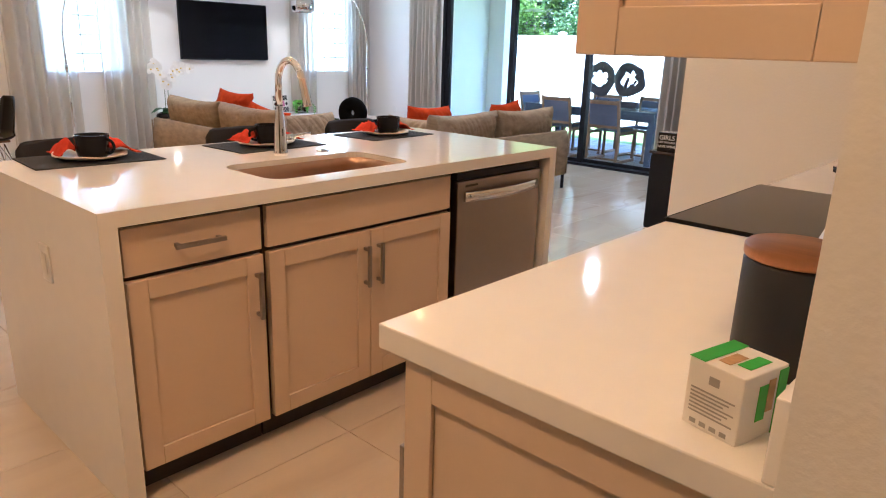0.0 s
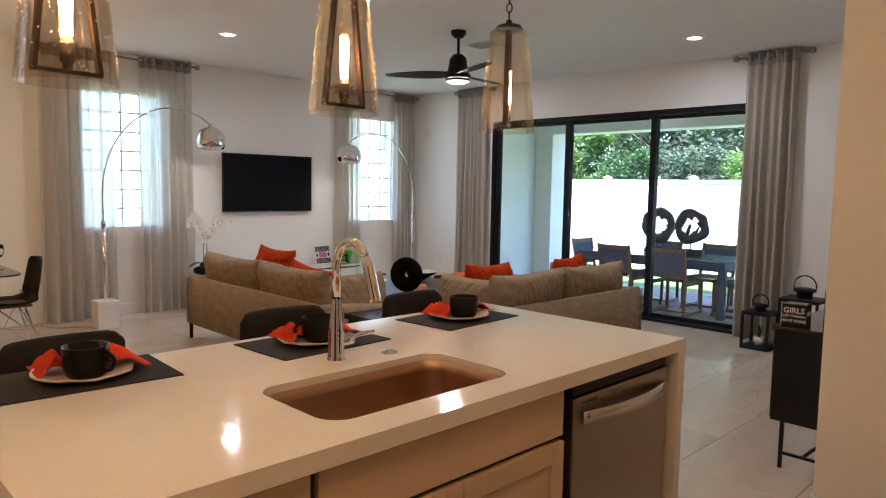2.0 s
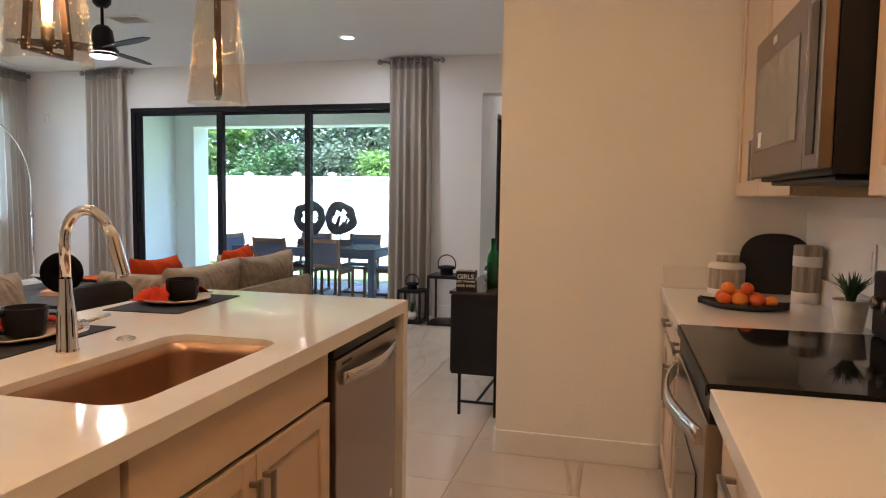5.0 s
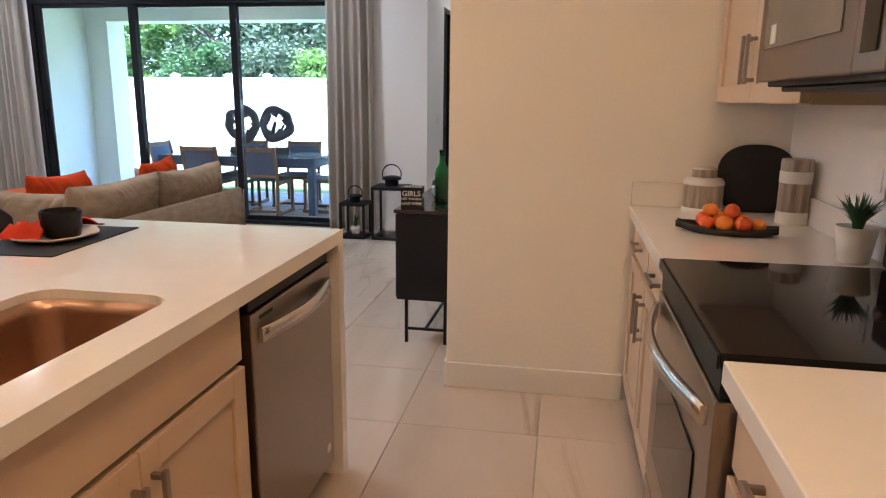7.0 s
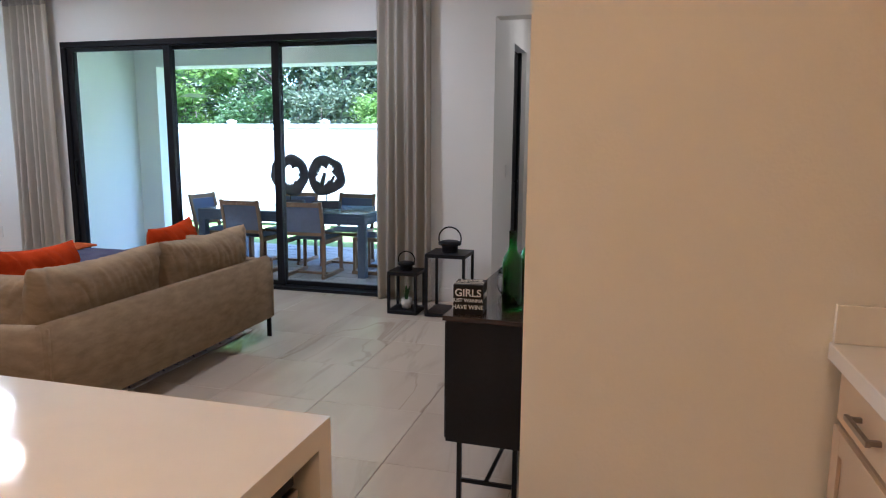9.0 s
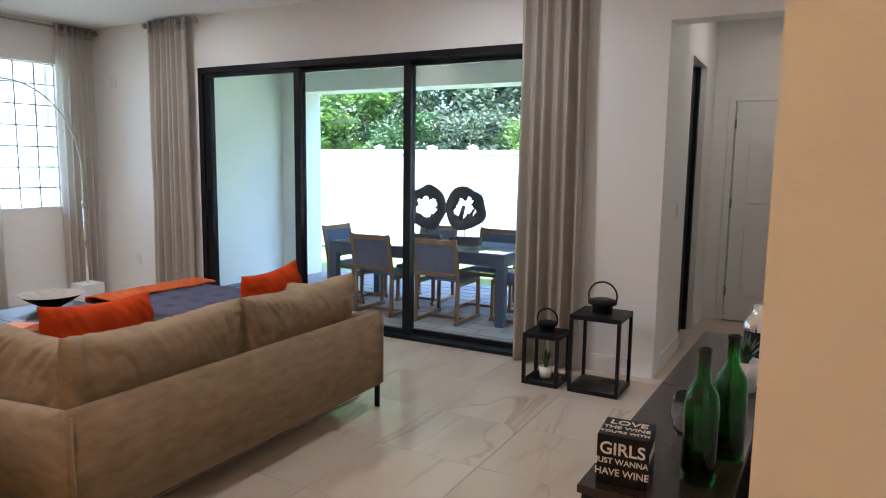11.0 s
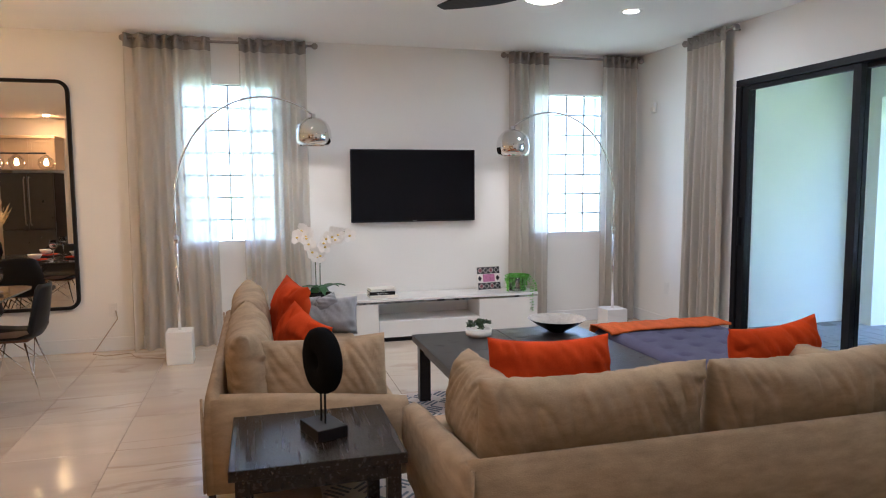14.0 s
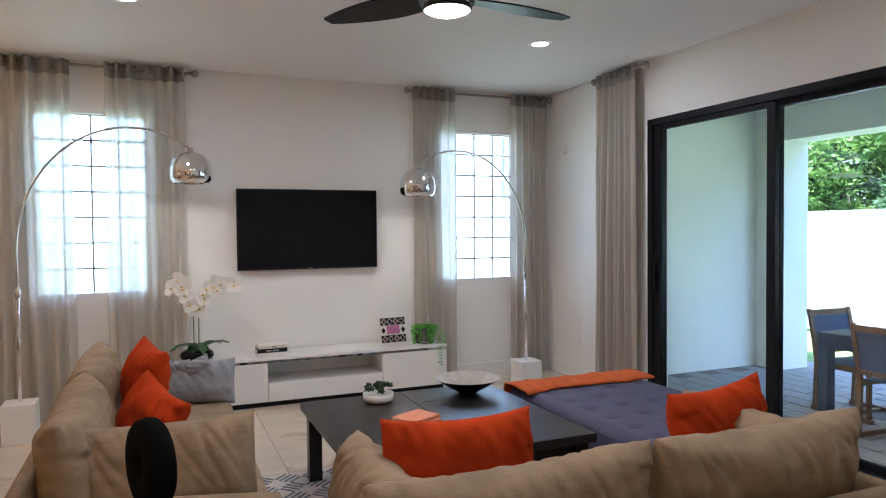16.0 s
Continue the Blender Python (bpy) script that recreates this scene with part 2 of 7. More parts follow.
LINEN = material("sofa_linen", (0.305, 0.222, 0.135), 0.9, vary=0.32, scale=9, fine=170, bump=0.3, spec=0.1, stretch=(1, 1, 2.5))
VELVET = material("orange_velvet", (0.40, 0.042, 0.003), 0.85, vary=0.35, scale=7, fine=200, bump=0.15, spec=0.05)
KNIT = material("orange_knit", (0.62, 0.13, 0.03), 0.9, vary=0.25, scale=10, fine=150, bump=0.6, stretch=(1, 3, 1), spec=0.1)
GREYSATIN = material("grey_satin", (0.25, 0.245, 0.25), 0.5, vary=0.15, scale=8, fine=200, bump=0.1, sheen=0.1)
OTTOCLOTH = material("ottoman_cloth", (0.105, 0.10, 0.155), 0.85, vary=0.15, scale=8, fine=400, bump=0.25, spec=0.12)
CURTAIN = sheer("sheer_linen", (0.74, 0.705, 0.645), 0.11)
CURTAINB = sheer("lined_linen", (0.62, 0.57, 0.49), 0.03)
HEADTAPE = material("curtain_heading", (0.33, 0.31, 0.28), 0.9, fine=300, bump=0.3)
DARKWOOD = material("espresso_wood", (0.014, 0.012, 0.011), 0.30, vary=0.5, scale=3, fine=26, stretch=(18, 1.2, 18), bump=0.12)
DARKWOODX = material("espresso_wood_lengthwise", (0.014, 0.010, 0.007), 0.26, vary=0.6, scale=3, fine=26, stretch=(1.2, 18, 18), bump=0.12, spec=0.3)
BLACKLACQ = material("black_lacquer", (0.013, 0.013, 0.014), 0.42, vary=0.3, scale=4, bump=0.04)
WHITELACQ = material("white_lacquer", (0.80, 0.79, 0.77), 0.14, vary=0.02, bump=0)
MIRROR = material("mirror", (0.88, 0.88, 0.87), 0.004, 1.0, vary=0.0, bump=0)
MARBLE = veined("white_marble", (0.78, 0.77, 0.75), (0.45, 0.44, 0.43), 0.3, False, 4.0, 0.5)
GLASS = glass("clear_glass")
PANE = glass("window_pane", (0.985, 0.985, 0.98), 0.0, 1.08)
SEEDED = thin_glass("seeded_glass", (0.94, 0.91, 0.86), 0.04)
BULBGLASS = thin_glass("bulb_glass", (1.0, 0.93, 0.82), 0.03)
BLOCKGLASS = glass("glass_block_glass", (0.97, 0.97, 0.93), 0.32, 1.3)
BOTTLE = glass("bottle_green_glass", (0.12, 0.52, 0.12), 0.03, 1.45)
BULB = material("bulb_glow", (1, 0.8, 0.5), 0.4, bump=0, emit=(1.0, 0.56, 0.2, 14))
DISCGLOW = material("downlight_glow", (1, 0.9, 0.8), 0.4, bump=0, emit=(1.0, 0.80, 0.6, 2.5))
WHITEPLASTIC = material("white_plastic", (0.78, 0.77, 0.74), 0.4, vary=0.02, bump=0)
GREYSTUCCO = material("white_stucco", (0.82, 0.82, 0.75), 0.85, vary=0.04, scale=2, fine=120, bump=0.5)
PAVER = material("grey_paver", (0.29, 0.285, 0.29), 0.85, vary=0.2, scale=10, fine=120, bump=0.5, rnd=0.5)
SAND = material("paver_joint", (0.16, 0.15, 0.14), 0.95)
VINYL = material("white_vinyl", (0.82, 0.80, 0.79), 0.45, vary=0.02, scale=1, bump=0.02)
GRASS = material("lawn", (0.13, 0.20, 0.045), 0.9, vary=0.4, scale=3, fine=60, bump=0.6)
WICKER = material("grey_wicker", (0.07, 0.095, 0.15), 0.6, vary=0.35, scale=30, fine=220, bump=0.6, stretch=(1, 1, 2))
TEAK = material("weathered_teak", (0.20, 0.125, 0.07), 0.65, vary=0.3, scale=5, fine=60, stretch=(3, 3, 0.6), bump=0.2)
SLING = material("grey_sling_mesh", (0.10, 0.12, 0.19), 0.8, vary=0.12, scale=20, fine=400, bump=0.3)
DRIFT = material("dark_carved_wood", (0.06, 0.058, 0.065), 0.8, vary=0.5, scale=9, fine=70, bump=0.8)
LEAF = material("tree_leaf", (0.075, 0.135, 0.04), 0.6, vary=0.5, scale=1.2, fine=9, bump=0)
LEAFLIGHT = material("bright_leaf", (0.17, 0.27, 0.055), 0.6, vary=0.4, scale=1.2, fine=9, bump=0)
LEAFGREY = material("olive_leaf", (0.10, 0.13, 0.07), 0.65, vary=0.5, scale=1.0, fine=9, bump=0)
for lm, share in ((LEAF, 0.35), (LEAFLIGHT, 0.45), (LEAFGREY, 0.3)):
    nt = lm.node_tree
    pb, mo = nt.nodes["Principled BSDF"], nt.nodes["Material Output"]
    tl, ms = nt.nodes.new("ShaderNodeBsdfTranslucent"), nt.nodes.new("ShaderNodeMixShader")
    nt.links.new(pb.inputs["Base Color"].links[0].from_socket, tl.inputs[0])
    ms.inputs[0].default_value = share
    nt.links.new(pb.outputs[0], ms.inputs[1])
    nt.links.new(tl.outputs[0], ms.inputs[2])
    nt.links.new(ms.outputs[0], mo.inputs[0])
BARK = material("bark", (0.10, 0.08, 0.065), 0.9, vary=0.4, fine=30, bump=0.8)
HOUSELEAF = material("house_plant_leaf", (0.035, 0.10, 0.03), 0.4, vary=0.3, scale=12, bump=0.05)
VINE = material("bright_vine_leaf", (0.13, 0.42, 0.04), 0.45, vary=0.3, scale=20, bump=0.05)
PETAL = material("orchid_petal", (0.86, 0.83, 0.78), 0.55, vary=0.05, scale=30, bump=0)
STEM = material("green_stem", (0.09, 0.13, 0.05), 0.5, vary=0.2)
CERAMICWHITE = material("white_ceramic", (0.76, 0.73, 0.68), 0.3, vary=0.04, bump=0.02)
CERAMICBLACK = material("black_ceramic", (0.010, 0.010, 0.012), 0.22, vary=0.2, bump=0.02)
PLACEMAT = material("woven_placemat", (0.035, 0.034, 0.035), 0.75, vary=0.3, scale=30, fine=350, bump=0.5)
NAPKIN = material("orange_linen", (0.58, 0.052, 0.010), 0.85, vary=0.2, scale=15, fine=300, bump=0.25, spec=0.1)
PLATE = material("cream_plate", (0.72, 0.62, 0.50), 0.4, vary=0.12, scale=25, bump=0.05)
STOOLCLOTH = material("charcoal_upholstery", (0.022, 0.020, 0.019), 0.75, vary=0.2, fine=300, bump=0.2)
ORANGEPEEL = material("orange_peel", (0.78, 0.13, 0.004), 0.45, vary=0.12, scale=8, fine=160, bump=0.25)
LEMONPEEL = material("mango_peel", (0.85, 0.27, 0.006), 0.45, vary=0.15, scale=8, fine=160, bump=0.2)
STRIPED = material("striped_ceramic", (0.36, 0.30, 0.24), 0.5, vary=0.75, scale=2.2, fine=16, stretch=(14, 14, 0.8), bump=0.08)
LIDWOOD = material("bamboo_lid", (0.50, 0.22, 0.08), 0.45, vary=0.2, scale=4, fine=40, stretch=(1, 12, 1), bump=0.05)
CARDWHITE = material("white_card", (0.75, 0.72, 0.66), 0.6, vary=0.03)
CARDGREEN = material("green_print", (0.06, 0.42, 0.03), 0.5, vary=0.1)
CARDBROWN = material("brown_print", (0.45, 0.28, 0.12), 0.5, vary=0.4, scale=40)
BOOKORANGE = material("orange_book_cloth", (0.70, 0.25, 0.11), 0.7, vary=0.1)
PAPER = material("book_pages", (0.72, 0.68, 0.60), 0.8, vary=0.05, fine=300, stretch=(1, 1, 30))
LETTER = material("cream_lettering", (0.70, 0.66, 0.58), 0.7, vary=0.03, bump=0)
RUGLIGHT = material("rug_cream", (0.62, 0.55, 0.50), 0.95, vary=0.1, fine=300, bump=0.5)
RUGDARK = material("rug_slate", (0.17, 0.19, 0.22), 0.95, vary=0.2, fine=300, bump=0.5)
DOORWOOD = material("stained_door", (0.17, 0.075, 0.035), 0.5, vary=0.3, scale=2, fine=30, stretch=(8, 8, 0.6), bump=0.08)
PAMPAS = material("pampas_plume", (0.66, 0.50, 0.25), 0.9, vary=0.2, fine=200)
PINK = material("photo_print", (0.45, 0.16, 0.30), 0.4, vary=0.6, scale=40)
for dark_one in (BLACKMETAL, FRAMEBLACK, BLACKLACQ, STOOLCLOTH, PLACEMAT, BLACKGLASS, CERAMICBLACK, SCREEN):
    dark_one.node_tree.nodes["Principled BSDF"].inputs["Specular IOR Level"].default_value = 0.16

# ---------------------------------------------------------------- mesh tools


def box(x0, x1, y0, y1, z0, z1, bevel=0.0, bm=None, seg=2):
    """A box, with rounded edges if bevel is given, added to bm."""
    one = bmesh.new()
    bmesh.ops.create_cube(one, size=1.0)
    for v in one.verts:
        v.co = ((x0 + x1) / 2 + v.co.x * (x1 - x0), (y0 + y1) / 2 + v.co.y * (y1 - y0), (z0 + z1) / 2 + v.co.z * (z1 - z0))
    if bevel:
        bmesh.ops.bevel(one, geom=one.edges[:] + one.verts[:], offset=bevel, segments=seg, affect="EDGES", profile=0.5)
    return join(bm, one)


def join(bm, one, m=None):
    """Adds the mesh one, moved by m, to bm."""
    if m is not None:
        bmesh.ops.transform(one, matrix=m, verts=one.verts)
    if bm is None:
        return one
    old = {v: bm.verts.new(v.co) for v in one.verts}
    for f in one.faces:
        try:
            nf = bm.faces.new([old[v] for v in f.verts])
            nf.smooth = f.smooth
        except ValueError:
            pass
    one.free()
    return bm


def lathe(profile, steps=28, bm=None, at=(0, 0, 0), smooth=True):
    """A turned shape from (radius, height) pairs."""
    one = bmesh.new()
    rings = []
    for r, z in profile:
        if r < 1e-5:
            rings.append([one.verts.new((0, 0, z))])
        else:
            rings.append([one.verts.new((r * math.cos(2 * math.pi * k / steps), r * math.sin(2 * math.pi * k / steps), z)) for k in range(steps)])
    for a, b in zip(rings, rings[1:]):
        for k in range(steps):
            vs = [a[k % len(a)], a[(k + 1) % len(a)], b[(k + 1) % len(b)], b[k % len(b)]]
            vs = list(dict.fromkeys(vs))
            if len(vs) > 2:
                f = one.faces.new(vs)
                f.smooth = smooth
    bmesh.ops.recalc_face_normals(one, faces=one.faces)
    return join(bm, one, Matrix.Translation(at))


def tube(points, r, steps=10, bm=None, r1=None):
    """A round bar along points, tapering from r to r1."""
    one = bmesh.new()
    pts = [Vector(p) for p in points]
    rings = []
    side = None
    for i, p in enumerate(pts):
        d = (pts[min(i + 1, len(pts) - 1)] - pts[max(i - 1, 0)]).normalized()
        if side is None:
            side = d.orthogonal().normalized()
        side = (side - d * side.dot(d)).normalized()
        up = d.cross(side)
        rad = r if r1 is None else r + (r1 - r) * i / max(len(pts) - 1, 1)
        rings.append([one.verts.new(p + (side * math.cos(2 * math.pi * k / steps) + up * math.sin(2 * math.pi * k / steps)) * rad) for k in range(steps)])
    for a, b in zip(rings, rings[1:]):
        for k in range(steps):
            one.faces.new((a[k], a[(k + 1) % steps], b[(k + 1) % steps], b[k])).smooth = True
    one.faces.new(rings[0][::-1])
    one.faces.new(rings[-1])
    bmesh.ops.recalc_face_normals(one, faces=one.faces)
    return join(bm, one)


def loft(rings, bm=None, caps=True, smooth=True):
    """A skin over rings of equally many points."""
    one = bmesh.new()
    rs = [[one.verts.new(p) for p in ring] for ring in rings]
    n = len(rs[0])
    for a, b in zip(rs, rs[1:]):
        for k in range(n):
            one.faces.new((a[k], a[(k + 1) % n], b[(k + 1) % n], b[k])).smooth = smooth
    if caps:
        one.faces.new(rs[0][::-1])
        one.faces.new(rs[-1])
    bmesh.ops.recalc_face_normals(one, faces=one.faces)
    return join(bm, one)


def cushion(w, h, d, crease=0.012, seed=0, nx=30, ny=20, pinch=0.75, sag=0.0, boxy=3.0):
    """A filled cushion, w wide along x, h high along z, d thick along y, its base at z = 0, with folds at the corners."""
    one = bmesh.new()
    sides = []
    rf = random.Random(seed * 13 + 5)
    folds = []
    for k in range(22):
        side = rf.random()
        if side < 0.55:
            u0, v0, ang = rf.uniform(-0.95, 0.95), rf.choice((1, 1, -1)), rf.uniform(1.0, 2.1)
        else:
            u0, v0, ang = rf.choice((-1, 1)), rf.uniform(-0.9, 0.95), rf.uniform(-0.7, 0.7)
        folds.append((u0 * w / 2, (v0 + 1) * h / 2, math.cos(ang), math.sin(ang), rf.uniform(0.3, 0.75) * min(w, h), rf.uniform(0.012, 0.028), rf.uniform(0.25, 0.8), rf.choice((-1, 1))))
    for s in (1, -1):
        grid = []
        for j in range(ny + 1):
            row = []
            for i in range(nx + 1):
                u, v = 2 * i / nx - 1, 2 * j / ny - 1
                fill = (max(1 - abs(u) ** boxy, 0) ** 0.5) * (max(1 - abs(v) ** (boxy * 0.8), 0) ** 0.5)
                q = Vector((u * w * 3.1 + seed * 7.3, v * h * 3.1, s * 2.0))
                ends = 0.35 + abs(u) ** 1.5 + max(v, 0)
                wr = noise.noise(Vector((q.x * 2.6 + 1.4 * v, q.y * 0.55, seed + s)))
                fold = crease * fill * (0.9 * noise.noise(q * 0.8) - 0.9 * ends * max(0.0, 0.28 - abs(wr)) / 0.28 + 0.12 * noise.noise(q * 6))
                px_, pz_ = u * w / 2, (v + 1) * h / 2
                for fx, fz, ca, sa, ln, wd, dp, fs in folds:
                    if fs != s:
                        continue
                    dx_, dz_ = px_ - fx, pz_ - fz
                    al, ds = abs(dx_ * ca + dz_ * sa) / ln, (dz_ * ca - dx_ * sa) / wd
                    if al < 1 and abs(ds) < 3:
                        fold += crease * dp * (1 - al) * (-math.exp(-ds * ds) + 0.55 * math.exp(-(ds - 1.5) ** 2)) * min(1, fill * 2)
                edge = 1 - 0.05 * (1 - abs(v) ** 2) * abs(u) ** 4 * pinch
                edgev = 1 - 0.07 * (1 - abs(u) ** 2) * abs(v) ** 4 * pinch
                x, z = u * w / 2 * edge, (v * edgev + 1) * h / 2 - sag * (1 - u * u) * (v + 1) / 2
                row.append((x, s * (d / 2 * fill + fold), z))
            grid.append(row)
        sides.append(grid)
    rim = {}
    made = []
    for s, grid in enumerate(sides):
        vs = []
        for j, row in enumerate(grid):
            line = []
            for i, p in enumerate(row):
                border = i in (0, nx) or j in (0, ny)
                if border:
                    if (i, j) not in rim:
                        rim[i, j] = one.verts.new((p[0], 0, p[2]))
                    line.append(rim[i, j])
                else:
                    line.append(one.verts.new(p))
            vs.append(line)
        made.append(vs)
    for vs in made:
        for j in range(ny):
            for i in range(nx):
                one.faces.new((vs[j][i], vs[j][i + 1], vs[j + 1][i + 1], vs[j + 1][i])).smooth = True
    bmesh.ops.recalc_face_normals(one, faces=one.faces)
    return one


def mesh_of(name, bm, mat):
    me = bpy.data.meshes.new(name)
    bm.normal_update()
    bm.to_mesh(me)
    bm.free()
    me.materials.append(mat)
    return me


def part(name, bm, mat, parent=None, label="", at=None):
    """Links a bmesh as one mesh object under a thing or a part."""
    ob = new(name, mesh_of(name, bm, mat))
    if parent is not None:
        ob.parent = parent
    if at is not None:
        ob.matrix_basis = at
    if label:
        ob["label"] = label
    return ob


def thing(name, label, category, at=None, group="", kind=""):
    ob = new(name)
    ob.empty_display_size = 0.1
    if at is not None:
        ob.matrix_basis = at
    return tagged(ob, label, category, group, kind)


def structure(name, bm, mat, label, category, parent=None):
    return tagged(part(name, bm, mat, parent), label, category, kind="structure")


def smooth_all(bm):
    for f in bm.faces:
        f.smooth = True
    return bm


# ---------------------------------------------------------------- the shell of the house
WX, NY = -8.38, 9.0           # inner faces of the television wall and of the sliding-door wall
SX0, SX1, SZ = -6.76, -3.2, 2.37   # sliding-door opening
W1 = (4.31, 5.13)             # windows in the television wall
W2 = (7.78, 8.60)
WZ = (0.97, 2.44)

bm = box(WX - 0.2, WX, -2.0, W1[0], 0, CEIL)
box(WX - 0.2, WX, W1[1], W2[0], 0, CEIL, bm=bm)
box(WX - 0.2, WX, W2[1], NY + 0.2, 0, CEIL, bm=bm)
for a, b in (W1, W2):
    box(WX - 0.2, WX, a, b, 0, WZ[0], bm=bm)
    box(WX - 0.2, WX, a, b, WZ[1], CEIL, bm=bm)
structure("wall_west", bm, PAINT, "off-white painted wall behind the television", "wall")
bm = box(WX, SX0, NY, NY + 0.2, 0, CEIL)
box(SX0, SX1, NY, NY + 0.2, SZ, CEIL, bm=bm)
box(SX1, -2.33, NY, NY + 0.2, 0, CEIL, bm=bm)
box(-2.33, -1.465, NY, NY + 0.2, 2.45, CEIL, bm=bm)
structure("wall_north", bm, PAINT, "off-white painted wall round the sliding glass doors", "wall")
structure("wall_east", box(-1.465, 0.14, 5.164, NY + 0.2, 0, CEIL), PAINT, "off-white painted wall block between kitchen and living room", "wall")
structure("wall_kitchen", box(-0.03, 0.14, 2.22, 5.163, 0, CEIL), PAINT, "off-white painted wall behind the range", "wall")
structure("wall_fridge", box(0.08, 0.2, -2.0, 1.32, 0, CEIL), PAINT, "off-white painted wall behind the refrigerator", "wall")
bm = box(0.2, 1.7, 1.2, 1.32, 0, CEIL)
box(0.14, 1.7, 2.2, 2.32, 0, CEIL, bm=bm)
box(1.58, 1.7, 1.32, 2.2, 0, CEIL, bm=bm)
structure("wall_passage", bm, PAINT, "off-white painted walls of a side passage", "wall")
structure("wall_south", box(WX - 0.2, 0.2, -2.12, -2.0, 0, CEIL), PAINT, "off-white painted wall behind the dining area", "wall")
# hallway beyond the opening, with a recessed dark door in its side wall
bm = box(-2.53, -2.33, NY + 0.2, 9.95, 0, CEIL)
box(-2.53, -2.33, 10.72, 11.3, 0, CEIL, bm=bm)
box(-2.53, -2.33, 9.95, 10.72, 2.36, CEIL, bm=bm)
structure("wall_hall_west", bm, PAINT, "off-white hallway wall with a deep door recess", "wall")
structure("wall_hall_north", box(-2.53, -0.9, 11.3, 11.42, 0, CEIL), PAINT, "off-white wall at the hallway's end", "wall")
structure("wall_hall_east", box(-1.1, -0.9, NY + 0.2, 11.3, 0, CEIL), PAINT, "off-white side wall of the hallway", "wall")
structure("ceiling", box(WX - 0.2, 1.7, -2.12, NY + 0.2, CEIL, CEIL + 0.15), CEILPAINT, "flat white textured ceiling with recessed lights", "ceiling")
structure("ceiling_hall", box(-2.53, -0.9, NY + 0.2, 11.42, CEIL, CEIL + 0.15), CEILPAINT, "flat white ceiling of the hallway", "ceiling")
structure("roof_slab", box(WX - 0.6, 2.1, -2.6, 12.05, CEIL + 0.16, CEIL + 0.34), GREYSTUCCO, "flat roof slab over the house and patio", "roof")


def baseboard(x0, y0, x1, y1):
    bm = box(min(x0, x1), max(x0, x1), min(y0, y1), max(y0, y1), 0.0, 0.125, 0.004)
    structure("baseboard", bm, TRIM, "white painted baseboard along the wall", "baseboard")


baseboard(WX, -1.98, WX + 0.014, NY)
baseboard(WX + 0.016, NY - 0.014, SX0 - 0.01, NY)
baseboard(SX1 + 0.01, NY - 0.014, -2.332, NY)
baseboard(-1.465, 5.149, -0.64, 5.163)
baseboard(-1.479, 5.165, -1.465, NY)
baseboard(-2.33, NY + 0.21, -2.316, 9.94)
baseboard(-2.33, 10.74, -2.316, 11.28)

# hall doors
door = thing("door_1", "white two-panel interior door, closed, at the hallway's end", "door", pose(-2.12, 11.3, 0), kind="structure")
part("door_leaf", box(0, 0.78, -0.035, -0.003, 0.01, 2.1, 0.004), TRIM, door)
for z0, z1 in ((0.25, 0.95), (1.15, 1.95)):
    part("door_panel", box(0.13, 0.65, -0.044, -0.036, z0, z1, 0.004), TRIM, door)
for z in (0.25, 1.1, 1.85):
    part("hinge", box(-0.012, 0.006, -0.046, -0.036, z, z + 0.09, 0.002), NICKEL, door)
bm = box(-0.075, -0.012, -0.02, -0.002, 0, 2.17, 0.003)
box(0.79, 0.855, -0.02, -0.002, 0, 2.17, 0.003, bm)
box(-0.075, 0.855, -0.021, -0.002, 2.11, 2.175, 0.003, bm)
part("door_casing", bm, TRIM, door)
part("door_knob", lathe([(0, 0), (0.012, 0), (0.012, 0.03), (0.028, 0.04), (0.028, 0.06), (0, 0.068)], 16), NICKEL, door, at=pose(0.71, -0.04, 1.0, 90))
door = thing("door_2", "black-framed dark door set deep in the hallway wall", "door", pose(-2.44, 9.95, 0), kind="structure")
part("door_leaf", box(0.0, 0.03, 0.05, 0.72, 0.01, 2.35, 0.003), FRAMEBLACK, door)
part("door_frame", box(-0.02, 0.06, 0.70, 0.768, 0.0, 2.355, 0.003), FRAMEBLACK, door)
part("door_handle", tube([(0.03, 0.62, 1.0), (0.075, 0.62, 1.0), (0.075, 0.5, 1.0)], 0.008), BLACKMETAL, door)
door = thing("door_3", "brown stained wooden door of the side passage", "door", pose(1.58, 1.4, 0), kind="structure")
part("door_leaf", box(-0.04, -0.004, 0.0, 0.74, 0.01, 2.05, 0.004), DOORWOOD, door)
part("door_panel", box(-0.05, -0.041, 0.12, 0.62, 1.1, 1.9, 0.004), DOORWOOD, door)
part("door_panel", box(-0.05, -0.041, 0.12, 0.62, 0.2, 0.95, 0.004), DOORWOOD, door)


def switch_plate(name, m, label, w=0.075, h=0.12):
    t = thing(name, label, "outlet", m)
    part("plate", box(-w / 2, w / 2, -0.006, 0, -h / 2, h / 2, 0.002), WHITEPLASTIC, t)
    part("insert", box(-0.017, 0.017, -0.009, -0.0065, -0.034, 0.034, 0.0015), WHITEPLASTIC, t)


